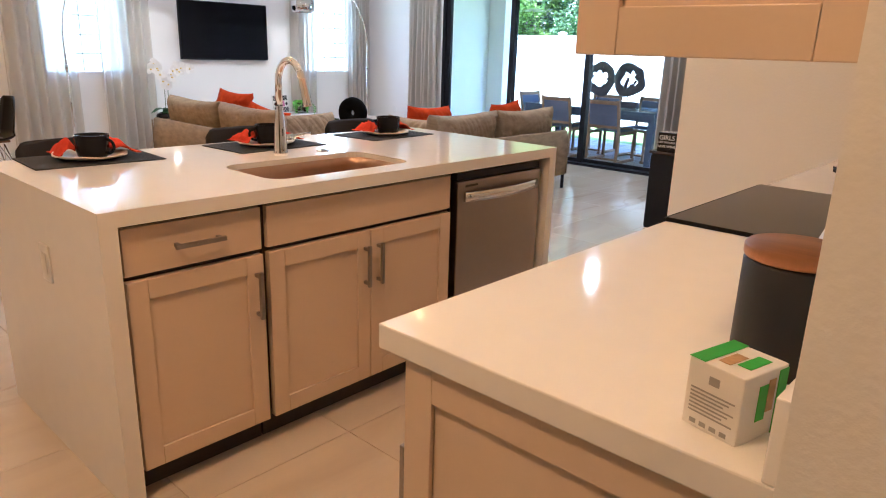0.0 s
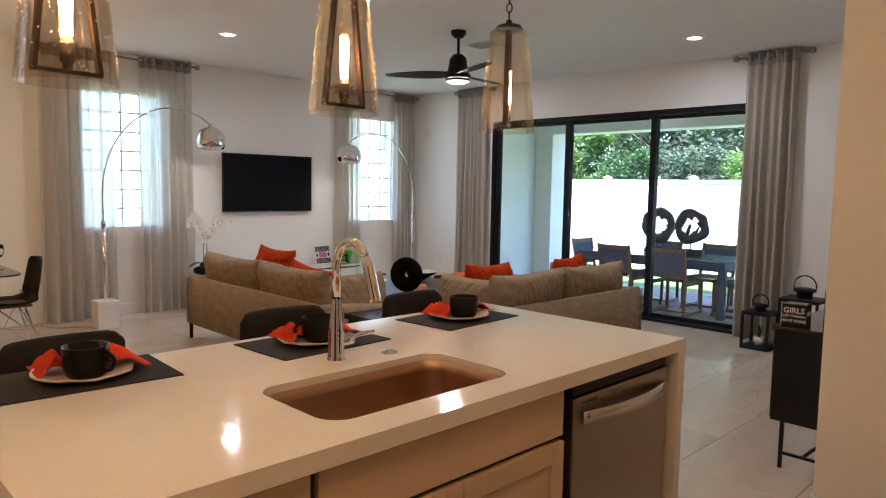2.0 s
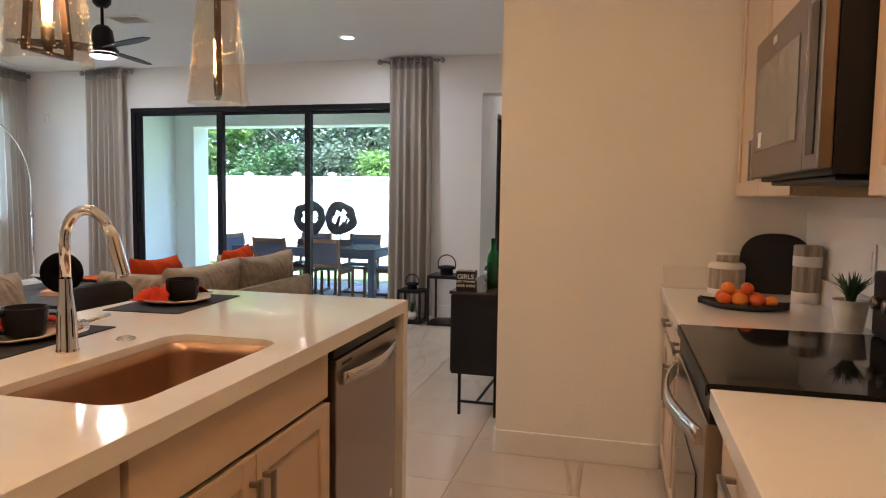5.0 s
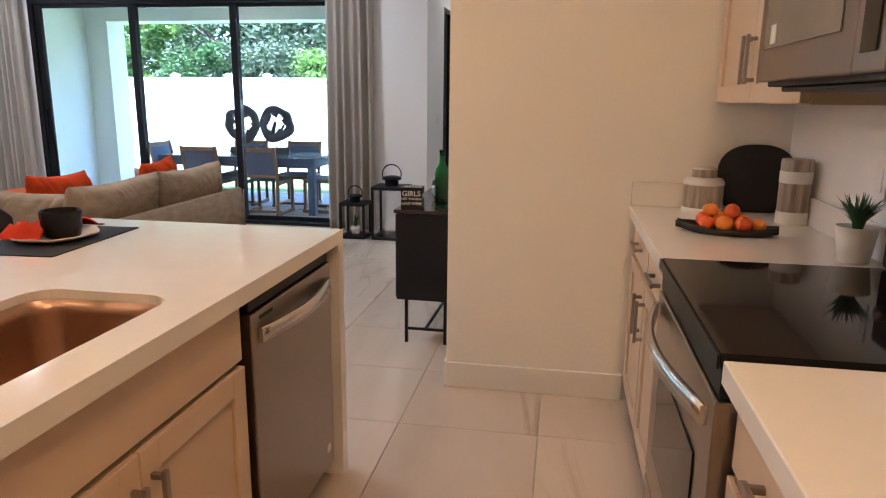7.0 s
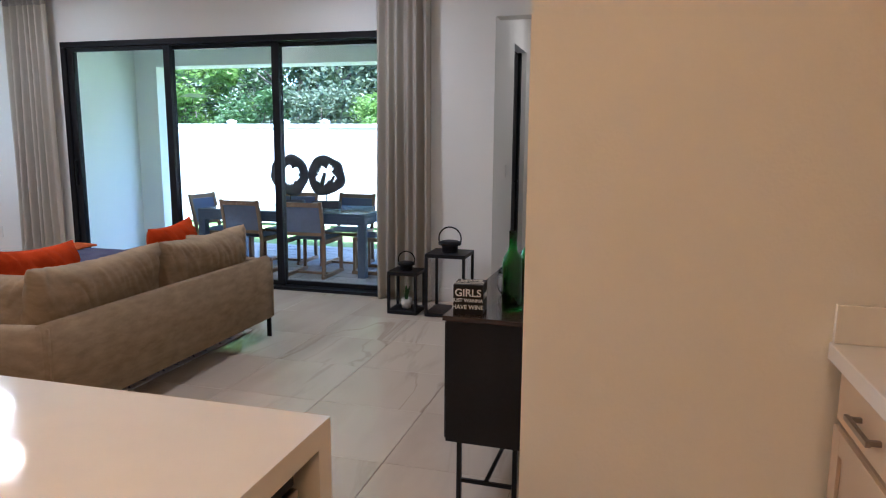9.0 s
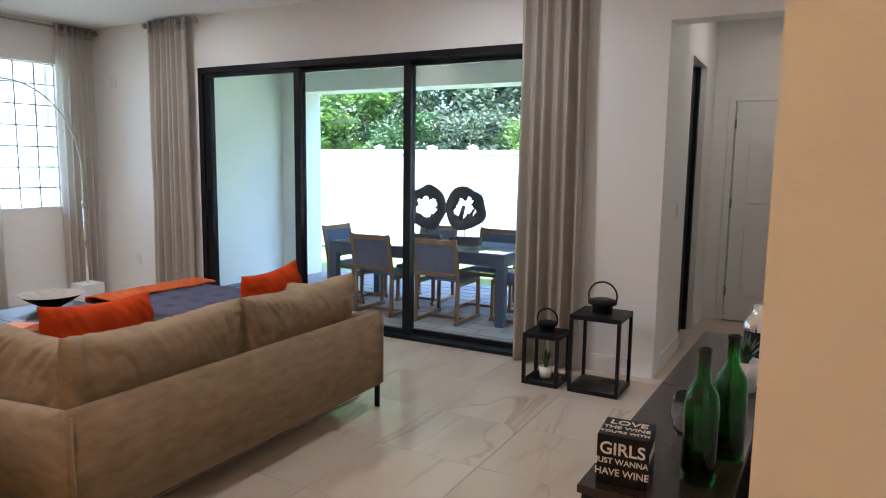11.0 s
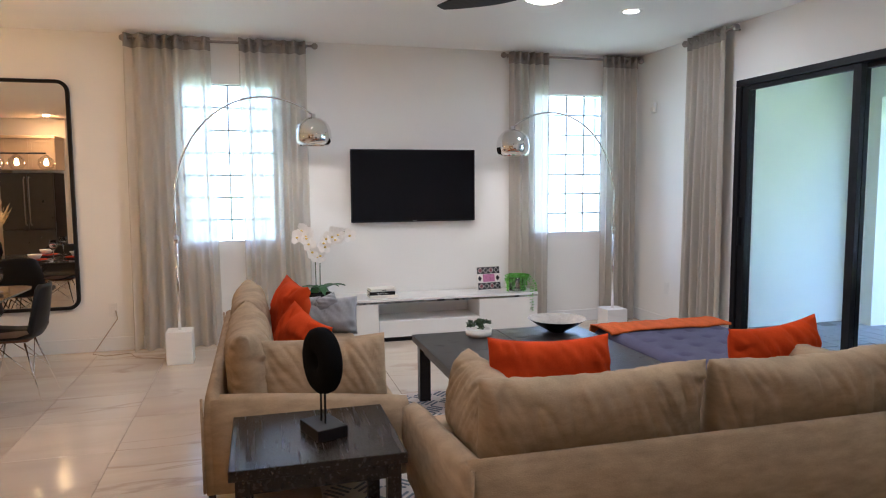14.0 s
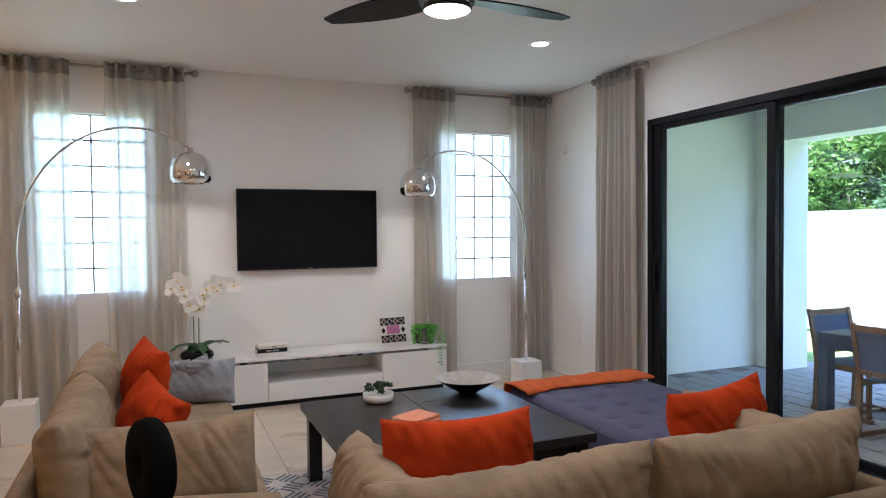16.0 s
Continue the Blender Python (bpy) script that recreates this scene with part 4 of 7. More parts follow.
part("vent_grille", box(0.05, 0.40, 0.05, 0.70, -0.012, -0.001, 0.003), BLACKLACQ, mw)
part("badge", box(-0.0025, -0.0005, 0.46, 0.50, 0.38, 0.40), CARDWHITE, mw)
part("badge", box(-0.0055, -0.0035, 0.60, 0.64, 0.1, 0.145), CARDWHITE, mw)

# refrigerator with a cabinet over it, seen in the mirror
fr = thing("refrigerator", "tall black stainless french-door refrigerator", "refrigerator", pose(-0.70, 0.36, 0))
part("body", box(0.06, 0.76, 0.0, 0.9, 0.02, 1.78), BLACKLACQ, fr)
for k in range(2):
    p = part("door_panel", box(0.0, 0.058, 0.003 + k * 0.45, 0.445 + k * 0.45, 0.72, 1.775, 0.006), material("dark_steel", (0.10, 0.095, 0.09), 0.3, 0.9), fr)
    part("handle", tube([(-0.005, 0.41 + k * 0.08, 0.8), (-0.06, 0.41 + k * 0.08, 0.84), (-0.065, 0.41 + k * 0.08, 1.25), (-0.06, 0.41 + k * 0.08, 1.66), (-0.005, 0.41 + k * 0.08, 1.7)], 0.012), STEEL, p)
part("freezer_drawer", box(0.0, 0.058, 0.003, 0.895, 0.04, 0.71, 0.006), bpy.data.materials["dark_steel"], fr)
for y in (0.05, 0.85):
    part("foot", box(0.1, 0.7, y - 0.02, y + 0.02, 0, 0.019), BLACKLACQ, fr)
t = thing("upper_cabinet", "cream shaker cabinet above the refrigerator", "cabinet", pose(-0.55, 1.28, 0, 0, 0, -90), group="kitchen wall cabinets")
part("body", box(0.0, 0.92, 0.02, 0.62, 1.84, 2.42, 0.001), CABINET, t)
for k in range(2):
    shaker("cabinet_door", t, 0.452, 0.57, pose(0.004 + k * 0.458, -0.002, 1.845))
part("crown", box(-0.01, 0.93, -0.02, 0.62, 2.421, 2.48, 0.006), CABINET, t)
t = thing("tall_cabinet", "cream tall pantry cabinet beside the refrigerator", "cabinet", pose(-0.55, 0.34, 0, 0, 0, -90), group="kitchen wall cabinets")
part("body", box(0.0, 0.8, 0.02, 0.62, 0.0, 2.42, 0.001), CABINET, t)
for k in range(2):
    f = shaker("cabinet_door", t, 0.394, 2.29, pose(0.004 + k * 0.398, -0.002, 0.11))
    pull(f, 0.25, pose(0.36 if k == 0 else 0.03, -0.006, 1.0))

# ---------------------------------------------------------------- living room, large things
def sofa(label, L, D, at, seats, seed, arms=(0, 1)):
    """A low sofa: local x along its length, back at y = 0, seat toward +y, thin wrapped shell with sloping arms on slim metal legs."""
    t = thing("sofa", label, "sofa", at, group="sofas round the coffee table")
    ZB, ZT, TW = 0.145, 0.60, 0.07
    part("base", box(TW * 0.6, L - TW * 0.6, TW, D - 0.03, ZB + 0.01, 0.30, 0.025, seg=3), LINEN, t)
    # back shell
    n = 14
    rings = []
    for k in range(n + 1):
        x = L * k / n
        rings.append([(x, 0.0 + 0.0, ZB), (x, TW, ZB), (x, TW + 0.02, 0.35), (x, TW - 0.005, ZT - 0.015), (x, TW * 0.5, ZT), (x, 0.008, ZT - 0.015), (x, -0.012, 0.40)])
    bk = loft(rings)
    part("back_shell", smooth_all(bk), LINEN, t)
    for s in (0, 1):
        rings = []
        for k in range(13):
            u = k / 12
            y = 0.03 + (D - 0.03) * u
            zt = ZT - 0.075 * u ** 1.6 - 0.015
            flare = 0.035 * math.sin(math.pi * min(u * 1.1, 1)) + 0.03 * u
            x0 = -flare * 0.4
            prof = [(x0, ZB), (x0 + TW, ZB), (x0 + TW, zt - 0.02), (x0 + TW * 0.5, zt), (x0 - 0.01 - flare * 0.3, zt - 0.02), (x0 - 0.015 - flare * 0.3, 0.36)]
            rings.append([((px if s == 0 else L - px), y, pz) for px, pz in prof])
        part("arm_shell", smooth_all(loft(rings)), LINEN, t)
        pts = [((0 if s == 0 else L), -0.008, z) for z in (ZB + 0.01, 0.35, ZT - 0.02)]
        part("piping", tube(pts, 0.006, 8), LINEN, t)
    # seat cushions
    w = (L - 2 * TW) / seats
    for k in range(seats):
        c = box(TW + k * w + 0.004, TW + (k + 1) * w - 0.004, 0.12, D - 0.005, 0.302, 0.45, 0.04, seg=4)
        part("seat_cushion", smooth_all(c), LINEN, t)
    # back cushions, leaning on the shell
    bw = (L - 2 * TW - 0.0) / seats
    for k in range(seats):
        c = cushion(bw * 0.995, 0.40, 0.235, 0.017, seed + k, 90, 50, 0.5, 0.025, 5.0)
        part("back_cushion", c, LINEN, t, at=pose(TW + bw * (k + 0.5), 0.225, 0.435, 9, 0, random.uniform(-1, 1)))
    for s in arms:
        c = cushion(0.64, 0.34, 0.20, 0.014, seed + 5 + s, 64, 40, 0.2, 0.012, 5.5)
        part("arm_cushion", c, LINEN, t, at=pose(TW + 0.11 if s == 0 else L - TW - 0.11, 0.52, 0.435, 0, 0, 90) @ pose(0, 0, 0, 12 if s == 0 else -12))
    for x in (0.014, L - 0.014):
        for y in (0.022, D - 0.07):
            part("leg", box(x - 0.007, x + 0.007, y - 0.016, y + 0.016, 0, ZB + 0.012, 0.002), BLACKMETAL, t)
    return t


# back to the kitchen, facing the television
sofa("taupe linen sofa with loose back cushions on thin black legs", 1.97, 0.94, pose(-3.665, 5.60, 0, 0, 0, 90), 2, 11)
# back to the dining area
sofa("taupe linen sofa beside the side table, with loose cushions", 2.10, 0.90, pose(-6.79, 4.71, 0), 2, 21, (1,))


def throw_pillow(label, w, h, d, mat, at, seed, cat="pillow"):
    c = cushion(w, h, d * 1.2, 0.02, seed, 40, 30, 0.5, 0.02, 3.6)
    ob = part("throw_pillow", c, mat, None, "", at)
    return tagged(ob, label, cat, "throw pillows")


throw_pillow("bright orange velvet lumbar pillow on the sofa", 0.56, 0.33, 0.16, VELVET, pose(-4.22, 6.13, 0.53, -10, 2, 91), 3)
throw_pillow("bright orange velvet pillow in the sofa's corner", 0.54, 0.36, 0.15, VELVET, pose(-4.2, 7.28, 0.50, -10, -3, 97), 4)
throw_pillow("bright orange velvet pillow leaning on the sofa back", 0.44, 0.42, 0.15, VELVET, pose(-5.97, 5.08, 0.50, -14, 4, 14), 5)
throw_pillow("orange velvet pillow lying against the other pillows", 0.44, 0.34, 0.15, VELVET, pose(-5.47, 5.09, 0.48, -24, 12, 24), 6)
throw_pillow("shiny grey satin pillow with a gathered knot", 0.60, 0.28, 0.19, GREYSATIN, pose(-6.50, 5.33, 0.435, -18, 0, 80), 7)
grey = bpy.data.objects["throw_pillow.004"]
for k, (kx, kz, ka, kw) in enumerate(((-0.085, 0.225, 18, 0.17), (0.085, 0.22, -22, 0.16), (0.0, 0.22, 85, 0.085))):
    one = cushion(kw, 0.10, 0.075, 0.02, 60 + k, 20, 14, 1.0, 0.0, 2.2)
    bmesh.ops.translate(one, verts=one.verts, vec=(0, 0, -0.05))
    part("knot", one, GREYSATIN, grey, "gathered satin knot", pose(kx, -0.085, kz, 0, ka, 0))


def legs(t, x0, x1, y0, y1, z, s, mat):
    for x in (x0, x1 - s):
        for y in (y0, y1 - s):
            part("leg", box(x, x + s, y, y + s, 0, z, 0.003), mat, t)


ct = thing("coffee_table", "large square espresso wood coffee table", "coffee table", pose(-6.20, 5.97, 0))
part("tabletop", box(0, 1.23, 0, 0.612, 0.415, 0.46, 0.004), DARKWOOD, ct)
part("tabletop", box(0, 1.23, 0.615, 1.23, 0.415, 0.46, 0.004), DARKWOOD, ct)
part("apron", box(0.06, 1.17, 0.06, 1.17, 0.34, 0.414, 0.003), DARKWOOD, ct)
legs(ct, 0.03, 1.2, 0.03, 1.2, 0.414, 0.075, DARKWOOD)
et = thing("end_table", "dark oak end table with square legs", "side table", pose(-4.50, 4.84, 0))
part("tabletop", box(0, 0.56, 0, 0.61, 0.51, 0.55, 0.004), DARKWOODX, et)
part("apron", box(0.03, 0.53, 0.03, 0.58, 0.45, 0.509, 0.002), DARKWOODX, et)
legs(et, 0.02, 0.54, 0.02, 0.59, 0.509, 0.05, DARKWOODX)

# disc sculpture
sc = thing("disc_sculpture", "black ring sculpture on two pins and a block base", "sculpture", pose(-4.21, 5.18, 0.55, 0, 0, 19.4))
part("plinth", box(-0.085, 0.085, -0.06, 0.06, 0, 0.045, 0.003), FRAMEBLACK, sc)
for x in (-0.018, 0.018):
    part("pin", tube([(x, 0, 0.045), (x, 0, 0.17)], 0.0045), FRAMEBLACK, sc)
rings = []
for k in range(40):
    a = 2 * math.pi * k / 40
    R, r = 0.126, 0.020
    ring = []
    for q in range(14):
        b = 2 * math.pi * q / 14
        rad = (R + r) / 2 + (R - r) / 2 * math.copysign(abs(math.cos(b)) ** 0.7, math.cos(b))
        ring.append((rad * math.cos(a), 0.038 * math.copysign(abs(math.sin(b)) ** 0.7, math.sin(b)), 0.285 + rad * math.sin(a)))
    rings.append(ring)
one = loft(rings + rings[:1], caps=False)
bmesh.ops.remove_doubles(one, verts=one.verts, dist=1e-5)
part("ring", one, material("rough_black", (0.006, 0.006, 0.006), 1.0, fine=200, bump=0.3, spec=0.04), sc)

# tufted daybed bench with a knit throw
ot = thing("tufted_bench", "slate upholstered tufted bench on dark legs", "ottoman", pose(-6.09, 7.31, 0))
OW, OD = 1.42, 0.93
one = bmesh.new()
nx_, ny_ = 71, 47
tufts = [(0.12 + 0.196 * i, 0.13 + 0.222 * j) for i in range(7) for j in range(4)]
grid = []
for j in range(ny_ + 1):
    row = []
    for i in range(nx_ + 1):
        x, y = OW * i / nx_, OD * j / ny_
        ed = min(x, OW - x, y, OD - y)
        z = 0.46 - 0.05 * max(0, 1 - ed / 0.06) ** 2
        for tx, ty in tufts:
            z -= 0.036 * math.exp(-((x - tx) ** 2 + (y - ty) ** 2) / 0.0010)
        row.append(one.verts.new((x, y, z + 0.004 * noise.noise(Vector((x * 6, y * 6, 3))))))
    grid.append(row)
for j in range(ny_):
    for i in range(nx_):
        one.faces.new((grid[j][i], grid[j][i + 1], grid[j + 1][i + 1], grid[j + 1][i])).smooth = True
rim = [grid[0][i] for i in range(nx_ + 1)] + [grid[j][nx_] for j in range(1, ny_ + 1)] + [grid[ny_][i] for i in range(nx_ - 1, -1, -1)] + [grid[j][0] for j in range(ny_ - 1, 0, -1)]
low = [one.verts.new((v.co.x, v.co.y, 0.29)) for v in rim]
for k in range(len(rim)):
    one.faces.new((rim[k], low[k], low[(k + 1) % len(rim)], rim[(k + 1) % len(rim)])).smooth = False
one.faces.new(low)
bmesh.ops.recalc_face_normals(one, faces=one.faces)
part("cushion", one, OTTOCLOTH, ot)
part("frame", box(0.01, OW - 0.01, 0.01, OD - 0.01, 0.2, 0.289, 0.004), DARKWOOD, ot)
legs(ot, 0.03, OW - 0.03, 0.03, OD - 0.03, 0.2, 0.05, DARKWOOD)
me = mesh_of("tuft_button", lathe([(0, 0.006), (0.008, 0.005), (0.012, 0.0)], 10), OTTOCLOTH)
for tx, ty in tufts:
    ob = new("tuft_button", me)
    ob.parent, ob.location = ot, (tx, ty, 0.424)
# knit throw folded over the bench's far end
one = bmesh.new()
rows = []
prof = [(-0.022, 0.31), (-0.024, 0.38), (-0.018, 0.45), (-0.004, 0.475), (0.05, 0.484), (0.12, 0.486), (0.20, 0.482), (0.27, 0.478), (0.285, 0.466)]
for j in range(61):
    v = j / 60
    row = []
    for i, (px, pz) in enumerate(prof):
        edge = 0.045 * noise.noise(Vector((v * 5, i * 0.3, 1)))
        rip = 0.010 * noise.noise(Vector((v * 14, px * 20, 7)))
        hang = 0.03 * noise.noise(Vector((v * 6, 2, 2))) if i == 0 else 0
        row.append(one.verts.new((px + (edge if i > 5 else -abs(rip)), -0.03 + 0.99 * v + 0.01 * noise.noise(Vector((i, v * 9, 0))), pz + (rip if 2 < i < 8 else 0) + hang)))
    rows.append(row)
for a, b in zip(rows, rows[1:]):
    for i in range(len(prof) - 1):
        one.faces.new((a[i], a[i + 1], b[i + 1], b[i])).smooth = True
th = part("throw_blanket", one, KNIT, None, "", pose(-6.09, 7.31, 0))
tagged(th, "burnt orange knitted throw draped over the tufted bench", "blanket")
md = th.modifiers.new("thick", "SOLIDIFY")
md.thickness = 0.012

# rug
rug = thing("area_rug", "cream rug with a slate geometric lattice pattern", "rug", pose(-6.3, 5.22, 0))
part("rug_base", box(0, 2.42, 0, 2.42, 0.001, 0.011, 0.003), RUGLIGHT, rug)
bm = bmesh.new()
for i in range(16):
    for j in range(16):
        for k in range(4):
            cx, cy = 0.085 + 0.15 * i, 0.075 + 0.15 * j
            ang = radians(45 if (i + j) % 2 else -45)
            o = (k - 1.5) * 0.034
            dx, dy = math.cos(ang), math.sin(ang)
            ln = 0.062 - abs(k - 1.5) * 0.012
            px, py = cx - dy * o, cy + dx * o
            q = [(px + dx * s * ln - dy * w * 0.006, py + dy * s * ln + dx * w * 0.006) for s, w in ((-1, -1), (1, -1), (1, 1), (-1, 1))]
            a = [bm.verts.new((x, y, 0.0145)) for x, y in q]
            b = [bm.verts.new((x, y, 0.0105)) for x, y in q]
            bm.faces.new(a)
            for m in range(4):
                bm.faces.new((a[m], b[m], b[(m + 1) % 4], a[(m + 1) % 4]))
tagged(part("lattice_pattern", bm, RUGDARK, rug), kind="stuff")

# television and its stand
tv = thing("television", "large flat black television mounted on the wall", "television", pose(-8.315, 5.845, 1.13, 0, 0, 90))
part("screen", box(0.012, 1.256, -0.004, 0.0, 0.02, 0.707), SCREEN, tv)
part("bezel", box(0, 1.268, 0.0005, 0.03, 0, 0.718, 0.004), FRAMEBLACK, tv)
part("wall_bracket", box(0.35, 0.9, 0.0305, 0.063, 0.2, 0.55), BLACKMETAL, tv)
part("logo_plate", box(0.615, 0.655, -0.003, 0.002, 0.006, 0.014), NICKEL, tv)
ts = thing("tv_stand", "low white lacquer television stand with mirrored edge", "tv stand", pose(-8.365, 5.42, 0))
SL, SD = 2.24, 0.42
part("carcass", box(0, SD - 0.02, 0.0, 0.62, 0.045, 0.375, 0.002), WHITELACQ, ts)
part("carcass", box(0, SD - 0.02, SL - 0.62, SL, 0.045, 0.375, 0.002), WHITELACQ, ts)
part("drawer_box", box(0, SD - 0.02, 0.621, SL - 0.621, 0.045, 0.205, 0.002), WHITELACQ, ts)
part("niche_back", box(0.0, 0.02, 0.621, SL - 0.621, 0.206, 0.375, 0.0), WHITELACQ, ts)
part("top", box(0, SD, 0, SL, 0.394, 0.418, 0.002), WHITELACQ, ts)
part("mirror_edge", box(0.0, SD - 0.004, 0.002, SL - 0.002, 0.376, 0.393), MIRROR, ts)
part("plinth", box(0.02, SD - 0.05, 0.02, SL - 0.02, 0.0, 0.044), BLACKLACQ, ts)
for y0, y1 in ((0.004, 0.616), (SL - 0.616, SL - 0.004)):
    part("cabinet_door", box(SD - 0.019, SD - 0.002, y0, y1, 0.049, 0.372, 0.002), WHITELACQ, ts)
part("drawer_front", box(SD - 0.019, SD - 0.002, 0.624, SL - 0.624, 0.049, 0.202, 0.002), WHITELACQ, ts)
part("side_mirror", box(0.03, SD - 0.03, SL + 0.0005, SL + 0.005, 0.06, 0.37), MIRROR, ts)

# arc lamps
def arc_lamp(base, head, top, label):
    t = thing("arc_floor_lamp", label, "floor lamp", pose(*base, 0), group="arc floor lamps")
    part("base_block", box(-0.105, 0.105, -0.105, 0.105, 0, 0.28, 0.006), MARBLE, t, "white marble block base")
    hx, hy, hz = head[0] - base[0], head[1] - base[1], head[2]
    part("pole", tube([(0, 0, 0.28), (0, 0, 1.05)], 0.0125, 12), CHROME, t)
    part("collar", lathe([(0, 0), (0.019, 0), (0.019, 0.06), (0, 0.06)], 14, at=(0, 0, 1.02)), CHROME, t)
    pts = []
    cz, s = 1.35, (1 if hy > 0 else -1)
    a_end = math.asin((hz + 0.245 - cz) / (top - cz))
    n = 30
    for k in range(n + 1):
        a = math.pi - (math.pi - a_end) * k / n
        u = abs(hy) * (1 + math.cos(a)) / (1 + math.cos(a_end))
        z = cz + (top - cz) * math.sin(a)
        pts.append((hx * u / abs(hy), s * u, z))
    pts = [(0, 0, 1.06), (0, 0, 1.2)] + pts
    part("arc_arm", tube(pts, 0.0085, 10), CHROME, t)
    sh = lathe([(0.138, 0.0), (0.153, 0.04), (0.158, 0.085), (0.153, 0.13), (0.137, 0.175), (0.108, 0.212), (0.068, 0.237), (0.03, 0.247), (0.022, 0.248), (0.020, 0.278), (0.0, 0.28)], 36, at=(hx, hy, hz - 0.02))
    p = part("shade", sh, CHROME, t, "polished chrome dome shade")
    md = p.modifiers.new("thick", "SOLIDIFY")
    md.thickness = 0.003
    part("bulb", lathe([(0, 0.0), (0.03, 0.012), (0.036, 0.035), (0.02, 0.07), (0.0, 0.075)], 16, at=(hx, hy, hz + 0.055)), material("lamp_bulb", (1, 0.9, 0.8), 0.4, bump=0, emit=(1, 0.8, 0.55, 6)), t)
    return t


arc_lamp((-7.76, 4.29), (-7.83, 5.46, 1.87), 2.26, "chrome arc floor lamp with a white marble block base")
arc_lamp((-7.60, 8.30), (-7.75, 7.31, 1.785), 2.17, "chrome arc floor lamp with a white marble block base")

# ceiling fan, vent and recessed lights
fan = thing("ceiling_fan", "black three-blade ceiling fan with a lit lamp", "ceiling fan", pose(-4.90, 6.38, 0))
part("canopy", lathe([(0, CEIL), (0.07, CEIL), (0.068, CEIL - 0.03), (0.04, CEIL - 0.06), (0.0, CEIL - 0.06)], 24), FRAMEBLACK, fan)
part("downrod", tube([(0, 0, CEIL - 0.06), (0, 0, 2.63)], 0.012), FRAMEBLACK, fan)
part("motor", lathe([(0, 2.66), (0.045, 2.655), (0.075, 2.62), (0.09, 2.52), (0.105, 2.48), (0.12, 2.465), (0.12, 2.445), (0.0, 2.44)], 28), FRAMEBLACK, fan)
for k in range(3):
    one = bmesh.new()
    rings = []
    for q in range(13):
        u = q / 12
        r = 0.09 + 0.57 * u
        w = 0.06 + 0.03 * math.sin(math.pi * min(u * 1.2, 1)) - 0.03 * max(0, u - 0.85) / 0.15
        tw = 0.22 - 0.12 * u
        rings.append([(r, -w * math.cos(tw), 2.475 - w * math.sin(tw)), (r, w * math.cos(tw), 2.475 + w * math.sin(tw)), (r, w * math.cos(tw), 2.483 + w * math.sin(tw)), (r, -w * math.cos(tw), 2.483 - w * math.sin(tw))])
    part("blade", loft(rings, smooth=False), FRAMEBLACK, fan, at=pose(0, 0, 0, 0, 0, 97 + 120 * k))
part("lamp_ring", lathe([(0.105, 2.439), (0.108, 2.425), (0.1, 2.415)], 28), FRAMEBLACK, fan)
part("lamp_diffuser", lathe([(0.099, 2.438), (0.098, 2.418), (0.07, 2.405), (0, 2.40)], 28), material("fan_lamp_glow", (1, 0.92, 0.85), 0.5, bump=0, emit=(1.0, 0.72, 0.5, 9)), fan)
vent = thing("ceiling_vent", "white slatted air vent in the ceiling", "vent", pose(-5.10, 6.95, CEIL))
for a in ((-0.16, 0.16, -0.12, -0.095), (-0.16, 0.16, 0.095, 0.12), (-0.16, -0.135, -0.094, 0.094), (0.135, 0.16, -0.094, 0.094)):
    part("frame_bar", box(a[0], a[1], a[2], a[3], -0.012, -0.001, 0.002), TRIM, vent)
part("backing", box(-0.135, 0.135, -0.095, 0.095, -0.002, -0.0005), GAPDARK, vent)
for k in range(8):
    part("slat", box(-0.134, 0.134, -0.012, 0.012, -0.001, 0.001), TRIM, vent, at=pose(0, -0.08 + 0.023 * k, -0.008, 35))
# the last kitchen spot gets an added fixture too
for dx, dy in DOWN_LIVING + DOWN_KITCHEN:
    t = thing("recessed_light", "round white recessed ceiling light, switched on", "ceiling light", pose(dx, dy, CEIL), group="recessed ceiling lights")
    part("trim_ring", lathe([(0.062, -0.004), (0.085, -0.006), (0.092, -0.001)], 28), TRIM, t)
    part("lens", lathe([(0, -0.0035), (0.061, -0.0035), (0.062, -0.001)], 28), DISCGLOW, t)

